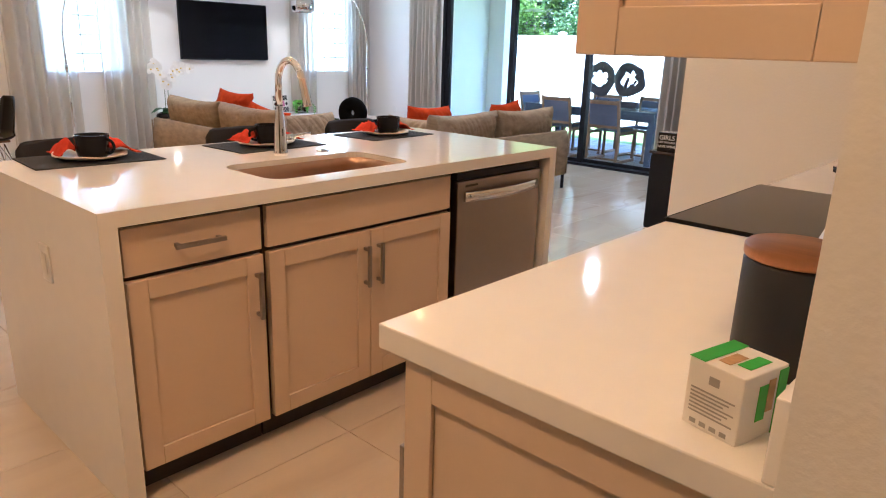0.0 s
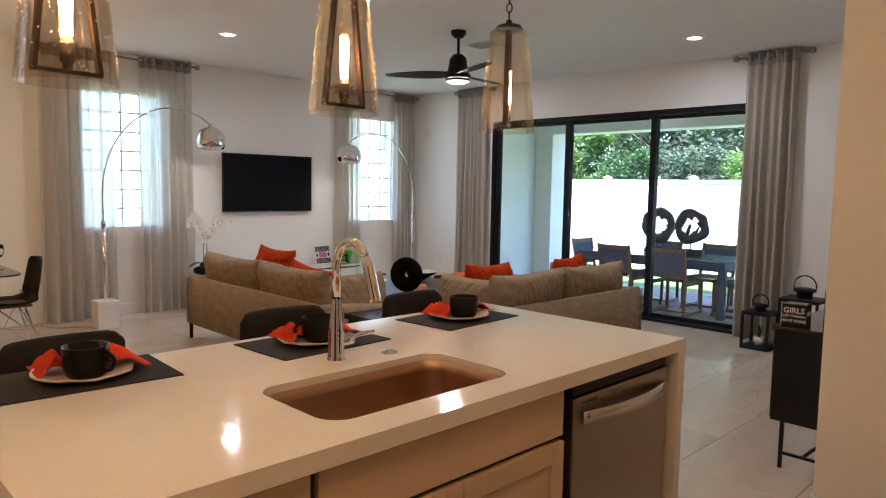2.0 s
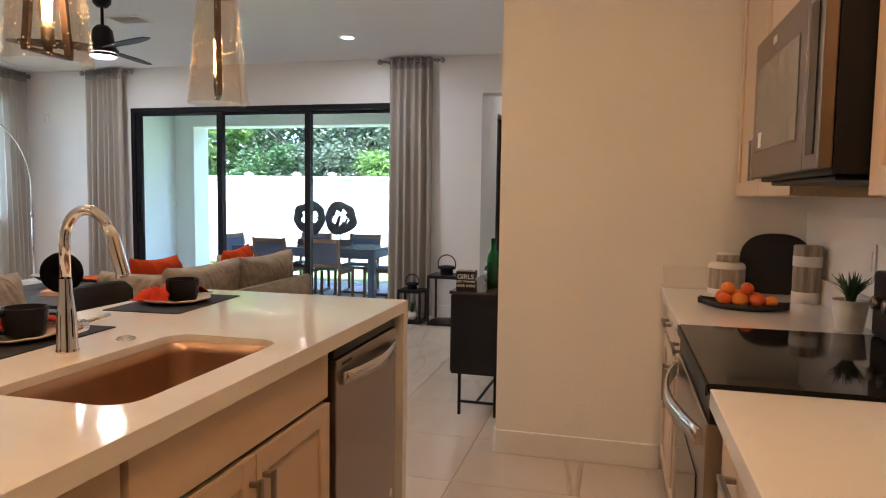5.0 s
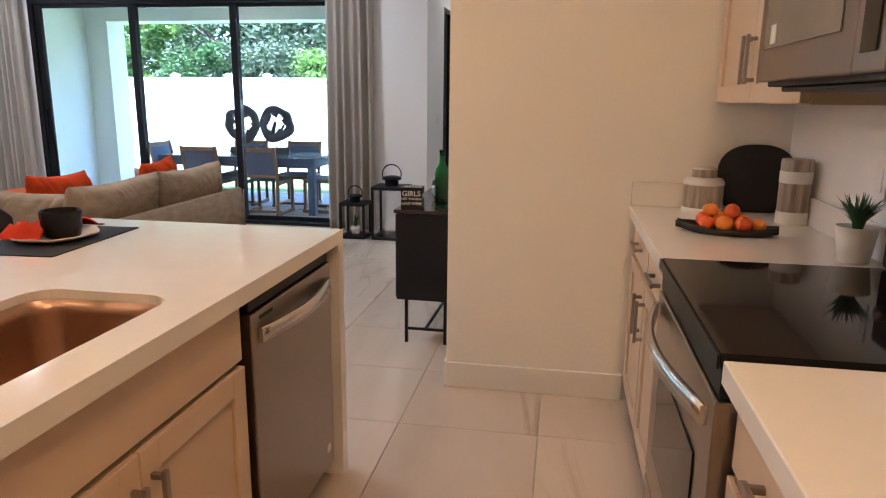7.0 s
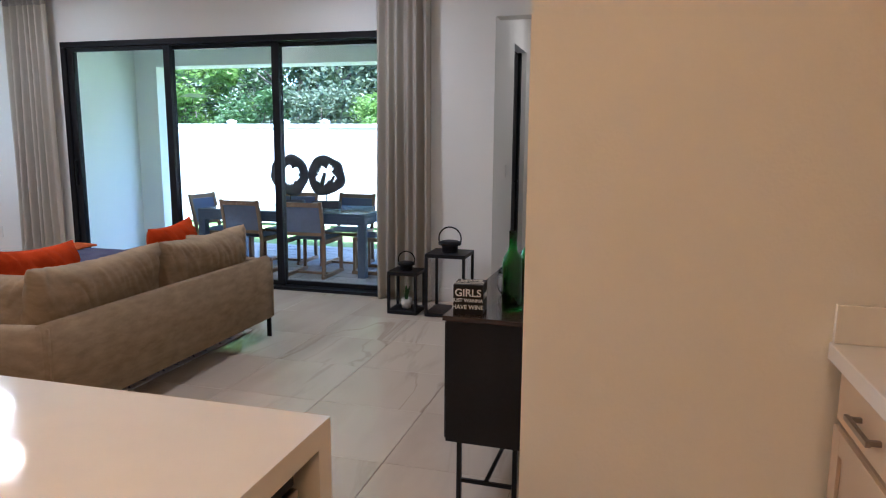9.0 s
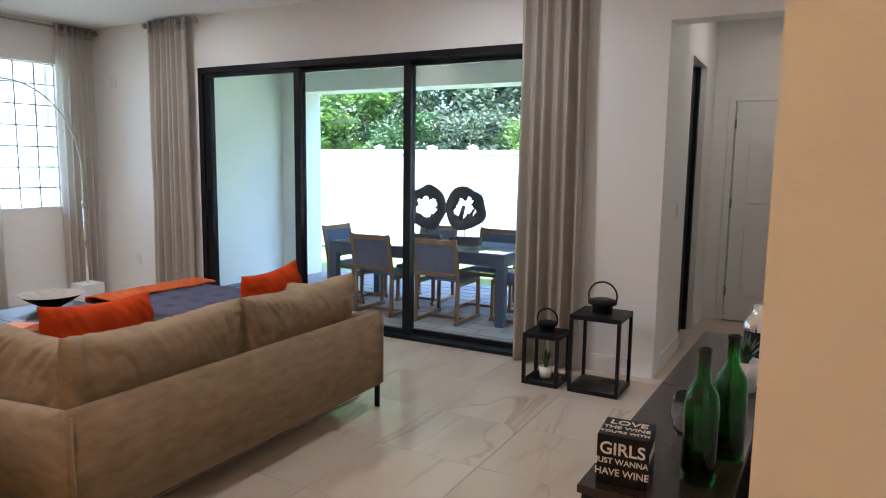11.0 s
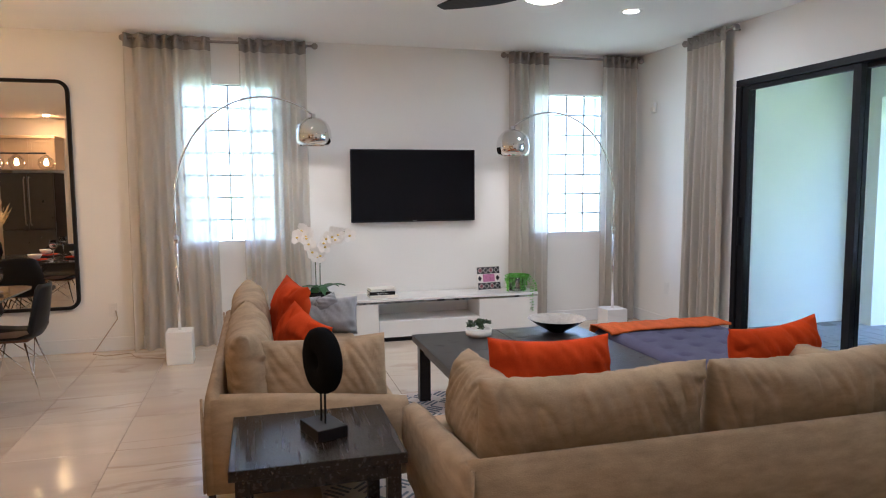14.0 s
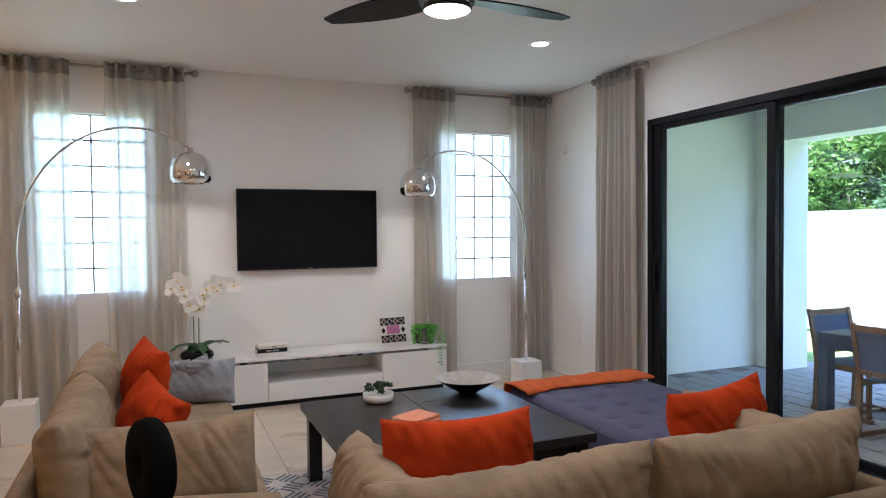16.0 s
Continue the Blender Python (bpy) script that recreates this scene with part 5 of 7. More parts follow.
# pendants over the island
for (px, py), turn in zip(PENDANTS, (95, 91, 126)):
    t = thing("pendant_lamp", "seeded glass pendant lamp with dark bronze frame, lit", "pendant lamp", pose(px, py, 0, 0, 0, turn), group="pendants over the island")
    sh = lathe([(0.117, 1.70), (0.119, 1.705), (0.078, 2.115), (0.072, 2.122), (0.0, 2.124), (0.0, 2.120), (0.070, 2.118), (0.0755, 2.11), (0.1155, 1.705), (0.117, 1.70)], 40)
    p = part("shade", sh, SEEDED, t, "clear bubbled glass shade")
    p.visible_shadow = False
    bub = bmesh.new()
    for k in range(330):
        a, z = random.uniform(0, 6.283), random.uniform(1.72, 2.1)
        r = 0.1195 - (z - 1.705) * 0.1
        one = bmesh.new()
        bmesh.ops.create_icosphere(one, subdivisions=1, radius=random.uniform(0.0010, 0.0034))
        join(bub, one, pose(r * math.cos(a), r * math.sin(a), z))
    # opaque amber beads: the bulb's glints on the bubbles are put into their colour
    tagged(part("glass_bubbles", bub, material("bubble_gleam", (0.9, 0.75, 0.55), 0.1, bump=0, coat=0.5), t), kind="stuff")
    part("cap", lathe([(0, 2.165), (0.012, 2.165), (0.014, 2.15), (0.05, 2.142), (0.06, 2.126), (0, 2.125)], 24), BRONZE, t)
    for s in (-1, 1):
        rings = [[(s * xx - 0.006, -0.011, z), (s * xx + 0.006, -0.011, z), (s * xx + 0.006, 0.011, z), (s * xx - 0.006, 0.011, z)] for xx, z in ((0.078, 1.735), (0.036, 2.118))]
        part("frame_bar", loft(rings, smooth=False), BRONZE, t)
    part("frame_foot", box(-0.084, 0.084, -0.009, 0.009, 1.725, 1.735), BRONZE, t)
    part("socket", lathe([(0, 1.736), (0.012, 1.736), (0.012, 1.752), (0.018, 1.756), (0.018, 1.80), (0, 1.80)], 18), BRONZE, t)
    b = part("bulb", lathe([(0, 1.80), (0.016, 1.802), (0.020, 1.83), (0.023, 1.87), (0.023, 1.95), (0.015, 1.99), (0.006, 2.005), (0.0, 2.006)], 18), BULBGLASS, t)
    b.visible_shadow = False
    for q in range(8):
        a = q * math.pi / 4
        ra, rb = (0.009, 0.014) if q % 2 else (0.014, 0.008)
        part("filament", tube([(ra * math.cos(a), ra * math.sin(a), 1.822), (0.014 * math.cos(a + 0.3), 0.014 * math.sin(a + 0.3), 1.89), (rb * math.cos(a + 0.6), rb * math.sin(a + 0.6), 1.955)], 0.0017, 6), BULB, t)
    part("canopy", lathe([(0, CEIL), (0.06, CEIL), (0.06, CEIL - 0.02), (0, CEIL - 0.022)], 24), BRONZE, t)
    part("rod", tube([(0, 0, 2.36), (0, 0, CEIL - 0.02)], 0.005), BRONZE, t)
    for q in range(6):
        z = 2.18 + 0.036 * q
        pts = [(0.011 * math.cos(a), 0, z + 0.02 * math.sin(a)) for a in [k * 2 * math.pi / 14 for k in range(15)]]
        part("chain_link", tube(pts, 0.003, 6), BRONZE, t, at=pose(0, 0, 0, 0, 0, 90 * (q % 2)))

# sideboard
sb = thing("sideboard", "black slatted-front sideboard on thin metal legs", "sideboard", pose(-1.83, 5.65, 0, 0, 0, -1.5))
BL = 1.66
part("body", box(0, 0.30, 0, BL, 0.27, 0.755, 0.003), BLACKLACQ, sb)
SIDETOP = material("glossy_umber_top", (0.030, 0.018, 0.012), 0.2, vary=0.3, scale=3, fine=26, stretch=(18, 1.2, 18), bump=0.03)
part("top", box(-0.012, 0.302, -0.012, BL / 2 - 0.002, 0.7555, 0.775, 0.002), SIDETOP, sb)
part("top", box(-0.012, 0.302, BL / 2 + 0.002, BL + 0.012, 0.7555, 0.775, 0.002), SIDETOP, sb)
me = mesh_of("slat", box(-0.008, -0.0005, 0.0, 0.012, 0.28, 0.745, 0.002), BLACKLACQ)
for k in range(82):
    ob = new("slat", me)
    ob.parent, ob.location = sb, (0, 0.01 + k * 0.0202, 0)
for y in (0.06, BL - 0.08):
    for x in (0.03, 0.255):
        part("leg", box(x, x + 0.018, y, y + 0.018, 0, 0.269, 0.001), BLACKMETAL, sb)
    part("stretcher", box(0.049, 0.254, y + 0.002, y + 0.016, 0.075, 0.09, 0.001), BLACKMETAL, sb)
part("stretcher", box(0.14, 0.154, 0.079, BL - 0.081, 0.076, 0.089, 0.001), BLACKMETAL, sb)

# lanterns
def lantern(x, y, w, h, label):
    t = thing("lantern", label, "lantern", pose(x, y, 0), group="floor lanterns")
    s = 0.022
    part("base", box(-w / 2, w / 2, -w / 2, w / 2, 0, 0.03, 0.003), FRAMEBLACK, t)
    part("roof", box(-w / 2, w / 2, -w / 2, w / 2, h - 0.03, h, 0.003), FRAMEBLACK, t)
    for a in (-1, 1):
        for b in (-1, 1):
            part("post", box(a * (w / 2 - s / 2) - s / 2, a * (w / 2 - s / 2) + s / 2, b * (w / 2 - s / 2) - s / 2, b * (w / 2 - s / 2) + s / 2, 0.031, h - 0.031), FRAMEBLACK, t)
    for k in range(4):
        g = part("pane", box(-w / 2 + s, w / 2 - s, -0.0015, 0.0015, 0.031, h - 0.031), PANE, t, at=pose(0, 0, 0, 0, 0, 90 * k) @ pose(0, w / 2 - s / 2, 0))
        g.visible_shadow = False
    k = w / 0.3
    part("chimney", lathe([(0.06 * k, h), (0.06 * k, h + 0.05 * k), (0.085 * k, h + 0.055 * k), (0.085 * k, h + 0.075 * k), (0.05 * k, h + 0.085 * k), (0, h + 0.086 * k)], 24), FRAMEBLACK, t)
    R = 0.085 * k
    pts = [(R * math.cos(radians(a)), 0, h + 0.1 * k + R * math.sin(radians(a))) for a in range(-35, 216, 12)]
    part("carry_ring", tube(pts, 0.006, 8), FRAMEBLACK, t)
    return t


lantern(-2.60, 8.60, 0.335, 0.52, "tall black metal lantern with glass sides, empty")
lantern(-2.965, 8.56, 0.255, 0.355, "small black metal lantern with a potted plant inside")

# mirror on the dining wall
mi = thing("wall_mirror", "large round-cornered mirror with a black frame", "mirror", pose(WX + 0.005, 3.40, 0.40, 0, 0, 90))
MW, MH = 1.25, 2.03
def rr(x0, x1, z0, z1, r, y, n=8):
    return [(p[0], y, p[1]) for p in [(a, b) for a, b, _ in rrect(x0, x1, z0, z1, r, 0, n)]]
part("frame", loft([rr(-MW, 0, 0, MH, 0.10, 0.0), rr(-MW, 0, 0, MH, 0.10, -0.03), rr(-MW + 0.03, -0.03, 0.03, MH - 0.03, 0.075, -0.03), rr(-MW + 0.03, -0.03, 0.03, MH - 0.03, 0.075, -0.012)], caps=False, smooth=False), FRAMEBLACK, mi)
one = loft([rr(-MW + 0.028, -0.028, 0.028, MH - 0.028, 0.075, -0.010), rr(-MW + 0.028, -0.028, 0.028, MH - 0.028, 0.075, -0.014)], smooth=False)
part("mirror_glass", one, MIRROR, mi)

# ---------------------------------------------------------------- patio and garden
PZ = -0.10
gb = bmesh.new()
bmesh.ops.create_grid(gb, x_segments=2, y_segments=2, size=400)
bmesh.ops.translate(gb, verts=gb.verts, vec=(0, 0, -0.16))
structure("ground", gb, GRASS, "green mown lawn beyond the patio", "lawn")
structure("patio_bed", box(-8.0, -0.6, NY + 0.2, 11.95, -0.159, PZ - 0.012), SAND, "sand bed under the patio pavers", "patio")
bm = box(-8.15, -7.95, NY + 0.2, 11.5, -0.155, 2.86)
structure("wall_patio", bm, GREYSTUCCO, "white stucco side wall of the covered patio", "wall")
structure("patio_column", box(-8.15, -7.60, 11.5, 11.9, -0.155, 2.409), GREYSTUCCO, "white stucco column at the patio's corner", "column")
structure("patio_column", box(-0.95, -0.6, 11.5, 11.9, -0.155, 2.409), GREYSTUCCO, "white stucco column at the patio's corner", "column")
structure("patio_beam", box(-8.15, -0.6, 11.5, 11.9, 2.41, 2.86), GREYSTUCCO, "white stucco beam along the patio's open side", "beam")
structure("ceiling_patio", box(-7.95, -2.54, NY + 0.21, 11.49, 2.765, 2.86), GREYSTUCCO, "white plastered patio ceiling", "ceiling")
t = thing("recessed_light", "round recessed light in the patio ceiling", "ceiling light", pose(-5.5, 11.2, 2.765))
part("trim_ring", lathe([(0.062, -0.004), (0.085, -0.006), (0.092, -0.001)], 24), TRIM, t)
part("lens", lathe([(0, -0.003), (0.061, -0.003), (0.062, -0.001)], 24), DISCGLOW, t)

# vinyl fence: posts with caps and boarded panels
FY = 14.6
FZ = 1.70
fence = thing("fence", "tall white vinyl privacy fence with capped posts", "fence", pose(0, FY, 0))
pm = mesh_of("post", box(-0.06, 0.06, -0.06, 0.06, -0.16, FZ + 0.04, 0.004), VINYL)
cm = mesh_of("post_cap", loft([[(sx * w, sy * w, FZ + z) for sx, sy in ((-1, -1), (1, -1), (1, 1), (-1, 1))] for w, z in ((0.072, 0.041), (0.072, 0.06), (0.01, 0.095))], smooth=False), VINYL)
POSTS = [-8.42 - 1.85 * k for k in range(8, 0, -1)] + [-8.42, -7.32, -6.53] + [-6.53 + 1.85 * k for k in range(1, 6)]
made = {}
for k, x in enumerate(POSTS):
    o = new("post", pm)
    o.parent, o.location = fence, (x, 0, 0)
    c = new("post_cap", cm)
    c.parent = o
    if x == POSTS[-1]:
        continue
    bay = round(POSTS[k + 1] - x, 2)
    n = round((bay - 0.12) / 0.17)
    bw = (bay - 0.13) / n
    if bay not in made:
        made[bay] = [mesh_of("rail", box(0.061, bay - 0.061, -0.025, 0.025, z0, z1, 0.004), VINYL) for z0, z1 in ((FZ - 0.06, FZ + 0.01), (-0.12, -0.03))] + [mesh_of("board", box(0, bw - 0.0015, -0.012, 0.012, -0.1, FZ - 0.05, 0.002), VINYL)]
    for me in made[bay][:2]:
        q = new("rail", me)
        q.parent, q.location = fence, (x, 0, 0)
    for m in range(n):
        q = new("board", made[bay][2])
        q.parent, q.location = fence, (x + 0.065 + bw * m, 0, 0)

# patio table and chairs
pt = thing("patio_table", "grey wicker rectangular patio dining table", "table", pose(-6.10, 10.17, PZ))
TL, TD, TH2 = 2.11, 0.95, 0.715
part("tabletop", box(0, TL, 0, TD, TH2 - 0.03, TH2, 0.004), WICKER, pt)
for a in ((0.002, TL - 0.002, 0.002, 0.04), (0.002, TL - 0.002, TD - 0.04, TD - 0.002), (0.002, 0.04, 0.041, TD - 0.041), (TL - 0.04, TL - 0.002, 0.041, TD - 0.041)):
    part("apron", box(*a, TH2 - 0.12, TH2 - 0.031, 0.003), WICKER, pt)
for x in (0.0, TL - 0.09):
    for y in (0.0, TD - 0.09):
        part("leg", box(x + 0.001, x + 0.089, y + 0.001, y + 0.089, 0, TH2 - 0.121, 0.004), WICKER, pt)
part("glass_top", box(0.02, TL - 0.02, 0.02, TD - 0.02, TH2 + 0.0005, TH2 + 0.006, 0.001), material("table_glass", (0.30, 0.36, 0.38), 0.06, vary=0.05, bump=0), pt)


def patio_chair(at):
    t = thing("patio_chair", "teak-framed patio chair with a grey sling seat", "chair", at, group="chairs round the patio table")
    w, d = 0.50, 0.56
    for s in (-1, 1):
        x = s * (w / 2 - 0.02)
        rings = [[(x - 0.018, y - 0.014, z), (x + 0.018, y - 0.014, z), (x + 0.018, y + 0.014, z), (x - 0.018, y + 0.014, z)] for y, z in ((-0.25, 0.04), (-0.235, 0.42), (-0.27, 0.64), (-0.32, 0.86))]
        part("back_post", loft(rings, smooth=False), TEAK, t)
        part("front_leg", box(x - 0.018, x + 0.018, 0.225, 0.255, 0.04, 0.43, 0.003), TEAK, t)
        part("foot_rail", box(x - 0.018, x + 0.018, -0.28, 0.27, 0.0, 0.039, 0.003), TEAK, t)
        part("seat_rail", box(x - 0.018, x + 0.018, -0.222, 0.224, 0.385, 0.43, 0.003), TEAK, t)
    part("top_rail", box(-w / 2 + 0.039, w / 2 - 0.039, -0.332, -0.302, 0.80, 0.85, 0.003), TEAK, t)
    part("low_rail", box(-w / 2 + 0.039, w / 2 - 0.039, -0.27, -0.242, 0.48, 0.515, 0.003), TEAK, t)
    part("front_rail", box(-w / 2 + 0.039, w / 2 - 0.039, 0.225, 0.25, 0.385, 0.425, 0.003), TEAK, t)
    part("cross_rail", box(-w / 2 + 0.039, w / 2 - 0.039, -0.02, 0.02, 0.004, 0.03, 0.003), TEAK, t)
    part("seat_sling", box(-w / 2 + 0.03, w / 2 - 0.03, -0.22, 0.25, 0.431, 0.437, 0.001), SLING, t)
    rings = [[(-w / 2 + 0.039, y, z), (w / 2 - 0.039, y, z), (w / 2 - 0.039, y + 0.006, z), (-w / 2 + 0.039, y + 0.006, z)] for y, z in ((-0.262, 0.516), (-0.278, 0.65), (-0.31, 0.799))]
    part("back_sling", loft(rings, smooth=False), SLING, t)
    return t


ch = patio_chair(pose(-5.39, 10.25, PZ, 0, 0, -2))
for x, y, a in ((-4.65, 10.26, 1), (-5.33, 10.98, 181), (-4.55, 10.98, 178), (-6.05, 10.63, -92), (-3.97, 10.63, 90)):
    copy_thing(ch, pose(x, y, PZ, 0, 0, a))


def ring_sculpture(x, y, R, seed, label, branch=False):
    t = thing("ring_sculpture", label, "sculpture", pose(x, y, PZ + TH2 + 0.006, 0, 0, 12))
    b = box(-0.17, 0.17, -0.055, 0.055, 0.0, 0.085, 0.02)
    for v in b.verts:
        v.co += Vector((0.02 * noise.noise(v.co * 20 + Vector((seed, 0, 0))), 0.012 * noise.noise(v.co * 14), 0.0 if v.co.z < 0.01 else 0.02 * noise.noise(v.co * 18)))
    part("block_base", b, DRIFT, t)
    part("pin", tube([(0, 0, 0.07), (0, 0, 0.21)], 0.006), FRAMEBLACK, t)
    rings = []
    n = 56
    for k in range(n):
        a = 2 * math.pi * k / n
        out = R * (1 + 0.22 * noise.noise(Vector((math.cos(a) * 1.3, math.sin(a) * 1.3, seed))) )
        inn = R * (0.50 + 0.30 * noise.noise(Vector((math.cos(a) * 1.3, math.sin(a) * 1.3, seed + 9))) - 0.34 * abs(noise.noise(Vector((math.cos(a) * 4.2, math.sin(a) * 4.2, seed)))))
        ring = []
        for q in range(10):
            bq = 2 * math.pi * q / 10
            rad = (out + inn) / 2 + (out - inn) / 2 * math.cos(bq)
            ring.append((rad * math.cos(a), 0.045 * math.sin(bq), 0.155 + R + rad * math.sin(a)))
        rings.append(ring)
    one = loft(rings + rings[:1], caps=False)
    bmesh.ops.remove_doubles(one, verts=one.verts, dist=1e-5)
    part("ring", one, DRIFT, t)
    if branch:
        c = 0.155 + R
        part("inner_branch", tube([(-0.30 * R, 0, c - 0.75 * R), (-0.18 * R, 0, c - 0.3 * R), (-0.06 * R, 0, c + 0.12 * R)], 0.036, 8, r1=0.02), DRIFT, t)
        part("inner_branch", tube([(0.3 * R, 0, c - 0.7 * R), (0.26 * R, 0, c - 0.35 * R), (0.42 * R, 0, c - 0.02 * R)], 0.03, 8, r1=0.014), DRIFT, t)


ring_sculpture(-5.17, 10.70, 0.24, 3, "dark driftwood ring sculpture on a wooden block")
ring_sculpture(-4.69, 10.70, 0.235, 8, "dark driftwood ring sculpture with inner branches", True)

# trees and shrubs behind the fence
def leaf_cloud(clumps, per, size, seed):
    """Many small bent leaves in uneven clumps: clumps are (centre, radius)."""
    rnd = random.Random(seed)
    vs, fs = [], []
    for c, r in clumps:
        for _ in range(per):
            d = Vector((rnd.gauss(0, 1), rnd.gauss(0, 1), rnd.gauss(0, 0.8))).normalized() * r * rnd.random() ** 0.45
            p = Vector(c) + d
            a = Vector((rnd.uniform(-1, 1), rnd.uniform(-1, 1), rnd.uniform(-0.6, 0.6))).normalized()
            b = a.orthogonal().normalized()
            b = (Matrix.Rotation(rnd.uniform(0, 6.28), 3, a) @ b)
            s = size * rnd.uniform(0.6, 1.4)
            n = len(vs)
            vs += [p - a * s, p + b * s * 0.42, p + a * s, p - b * s * 0.42]
            fs.append((n, n + 1, n + 2, n + 3))
    me = bpy.data.meshes.new("crown")
    me.from_pydata([tuple(v) for v in vs], [], fs)
    return me


def tree(x, y, h, spread, mat, seed, label, low=0.25, per=330, nc=50, size=0.07):
    rnd = random.Random(seed)
    t = thing("tree", label, "tree", pose(x, y, -0.16), group="trees behind the fence")
    trunk = bmesh.new()
    top = h * 0.62
    bend = [(0.12 * rnd.uniform(-1, 1) * k, 0.1 * rnd.uniform(-1, 1) * k, top * k / 5) for k in range(6)]
    tube(bend, 0.05 + h * 0.018, 9, trunk, 0.04)
    clumps = []
    for k in range(9):
        s = bend[2 + k % 4]
        a = rnd.uniform(0, 6.28)
        e = (s[0] + math.cos(a) * spread * rnd.uniform(0.4, 0.8), s[1] + math.sin(a) * spread * rnd.uniform(0.4, 0.8), s[2] + h * rnd.uniform(0.1, 0.32))
        m = tuple((p + q) / 2 + rnd.uniform(-0.15, 0.15) for p, q in zip(s, e))
        tube([s, m, e], 0.05, 6, trunk, 0.015)
    for k in range(nc):
        a, u = rnd.uniform(0, 6.28), rnd.random()
        z = h * (low + (1 - low) * u)
        w = spread * (math.sin(math.pi * min(0.12 + u * 0.86, 1)) ** 0.6) * rnd.uniform(0.35, 1.0)
        clumps.append(((w * math.cos(a), w * math.sin(a), z), spread * rnd.uniform(0.16, 0.34)))
    part("trunk", trunk, BARK, t)
    me = leaf_cloud(clumps, per, size, seed)
    me.materials.append(mat)
    o = new("crown", me)
    o.parent = t


LT = "broad leafy tree with a loose uneven crown"
tree(-17.5, 18.5, 7.5, 2.9, LEAF, 31, LT, 0.15)
tree(-14.6, 20.0, 9.0, 3.3, LEAFGREY, 32, "olive-green tree with sparse hanging foliage", 0.12)
tree(-12.0, 17.6, 6.6, 2.3, LEAFLIGHT, 33, "bright green tree in full sun", 0.2)
tree(-10.2, 20.5, 9.5, 3.4, LEAF, 34, LT, 0.12)
tree(-8.0, 18.0, 6.0, 2.2, LEAFGREY, 35, "olive-green tree with sparse hanging foliage", 0.2)
tree(-5.8, 21.0, 9.8, 3.6, LEAFGREY, 36, "olive-green tree with sparse hanging foliage", 0.12)
tree(-3.2, 17.4, 5.6, 1.9, LEAFLIGHT, 37, "bright green tree in full sun", 0.18)
tree(-1.0, 20.0, 9.0, 3.2, LEAF, 38, LT, 0.12)
tree(-20.5, 21.5, 9.5, 3.6, LEAFGREY, 39, LT, 0.12)
tree(-24.0, 19.5, 8.5, 3.4, LEAF, 40, LT, 0.12)
for k in range(13):
    r2 = random.Random(70 + k)
    x = -21 + 1.7 * k + r2.uniform(-0.4, 0.4)
    t = thing("shrub", "low leafy shrub showing above the fence", "shrub", pose(x, 15.9 + r2.uniform(-0.3, 0.5), -0.16), group="shrubs behind the fence")
    st = bmesh.new()
    cl = []
    for q in range(12):
        a = r2.uniform(0, 6.28)
        e = (0.7 * r2.random() * math.cos(a), 0.6 * r2.random() * math.sin(a), r2.uniform(1.2, 2.6))
        tube([(0, 0, 0), (e[0] * 0.5, e[1] * 0.5, e[2] * 0.6), e], 0.02, 5, st, 0.008)
        cl.append((e, r2.uniform(0.25, 0.45)))
    part("stems", st, BARK, t)
    me = leaf_cloud(cl, 300, 0.05, 90 + k)
    me.materials.append((LEAFLIGHT, LEAF, LEAFGREY)[k % 3])
    o = new("crown", me)
    o.parent = t
def fan_palm(x, y, h, seed):
    rnd = random.Random(seed)
    t = thing("fan_palm", "small fan palm with stiff split fronds", "palm", pose(x, y, -0.16), group="palms behind the fence")
    part("trunk", tube([(0, 0, 0), (0.05, 0, h * 0.5), (0, 0, h)], 0.11, 9, r1=0.08), BARK, t)
    for k in range(15):
        a, e = rnd.uniform(0, 6.28), rnd.uniform(-0.2, 1.2)
        d = Vector((math.cos(a) * math.cos(e), math.sin(a) * math.cos(e), math.sin(e)))
        s = d.cross(Vector((0, 0, 1))).normalized()
        c = Vector((0, 0, h)) + d * 0.55
        one = tube([(0, 0, h), tuple(c)], 0.012, 5)
        for q in range(19):
            b = -1.25 + 2.5 * q / 18
            tip = c + (d * math.cos(b) + s * math.sin(b)) * rnd.uniform(0.42, 0.55) - Vector((0, 0, 0.08))
            w = (s * math.cos(b) - d * math.sin(b)) * 0.018
            m = (c * 0.5 + tip * 0.5) + Vector((0, 0, 0.03))
            one.faces.new([one.verts.new(p) for p in (c, m + w, tip, m - w)])
        part("frond", one, LEAFGREY if k % 3 else LEAF, t)


for x, y, h in ((-11.6, 16.2, 2.0), (-10.6, 16.5, 2.3), (-7.6, 16.1, 1.7), (-13.4, 16.4, 2.2)):
    fan_palm(x, y, h, int(-x * 10))
# distant wood that closes the view
cl = []
r3 = random.Random(5)
for k in range(430):
    cl.append(((r3.uniform(-60, 22), r3.uniform(25, 30), r3.uniform(0.3, 9.5) + 2 * r3.random()), r3.uniform(0.9, 1.9)))
me = leaf_cloud(cl, 300, 0.17, 6)
me.materials.append(LEAFGREY)
tagged(new("far_wood", me), "dense dark green woodland far behind the fence", "woods", kind="stuff")

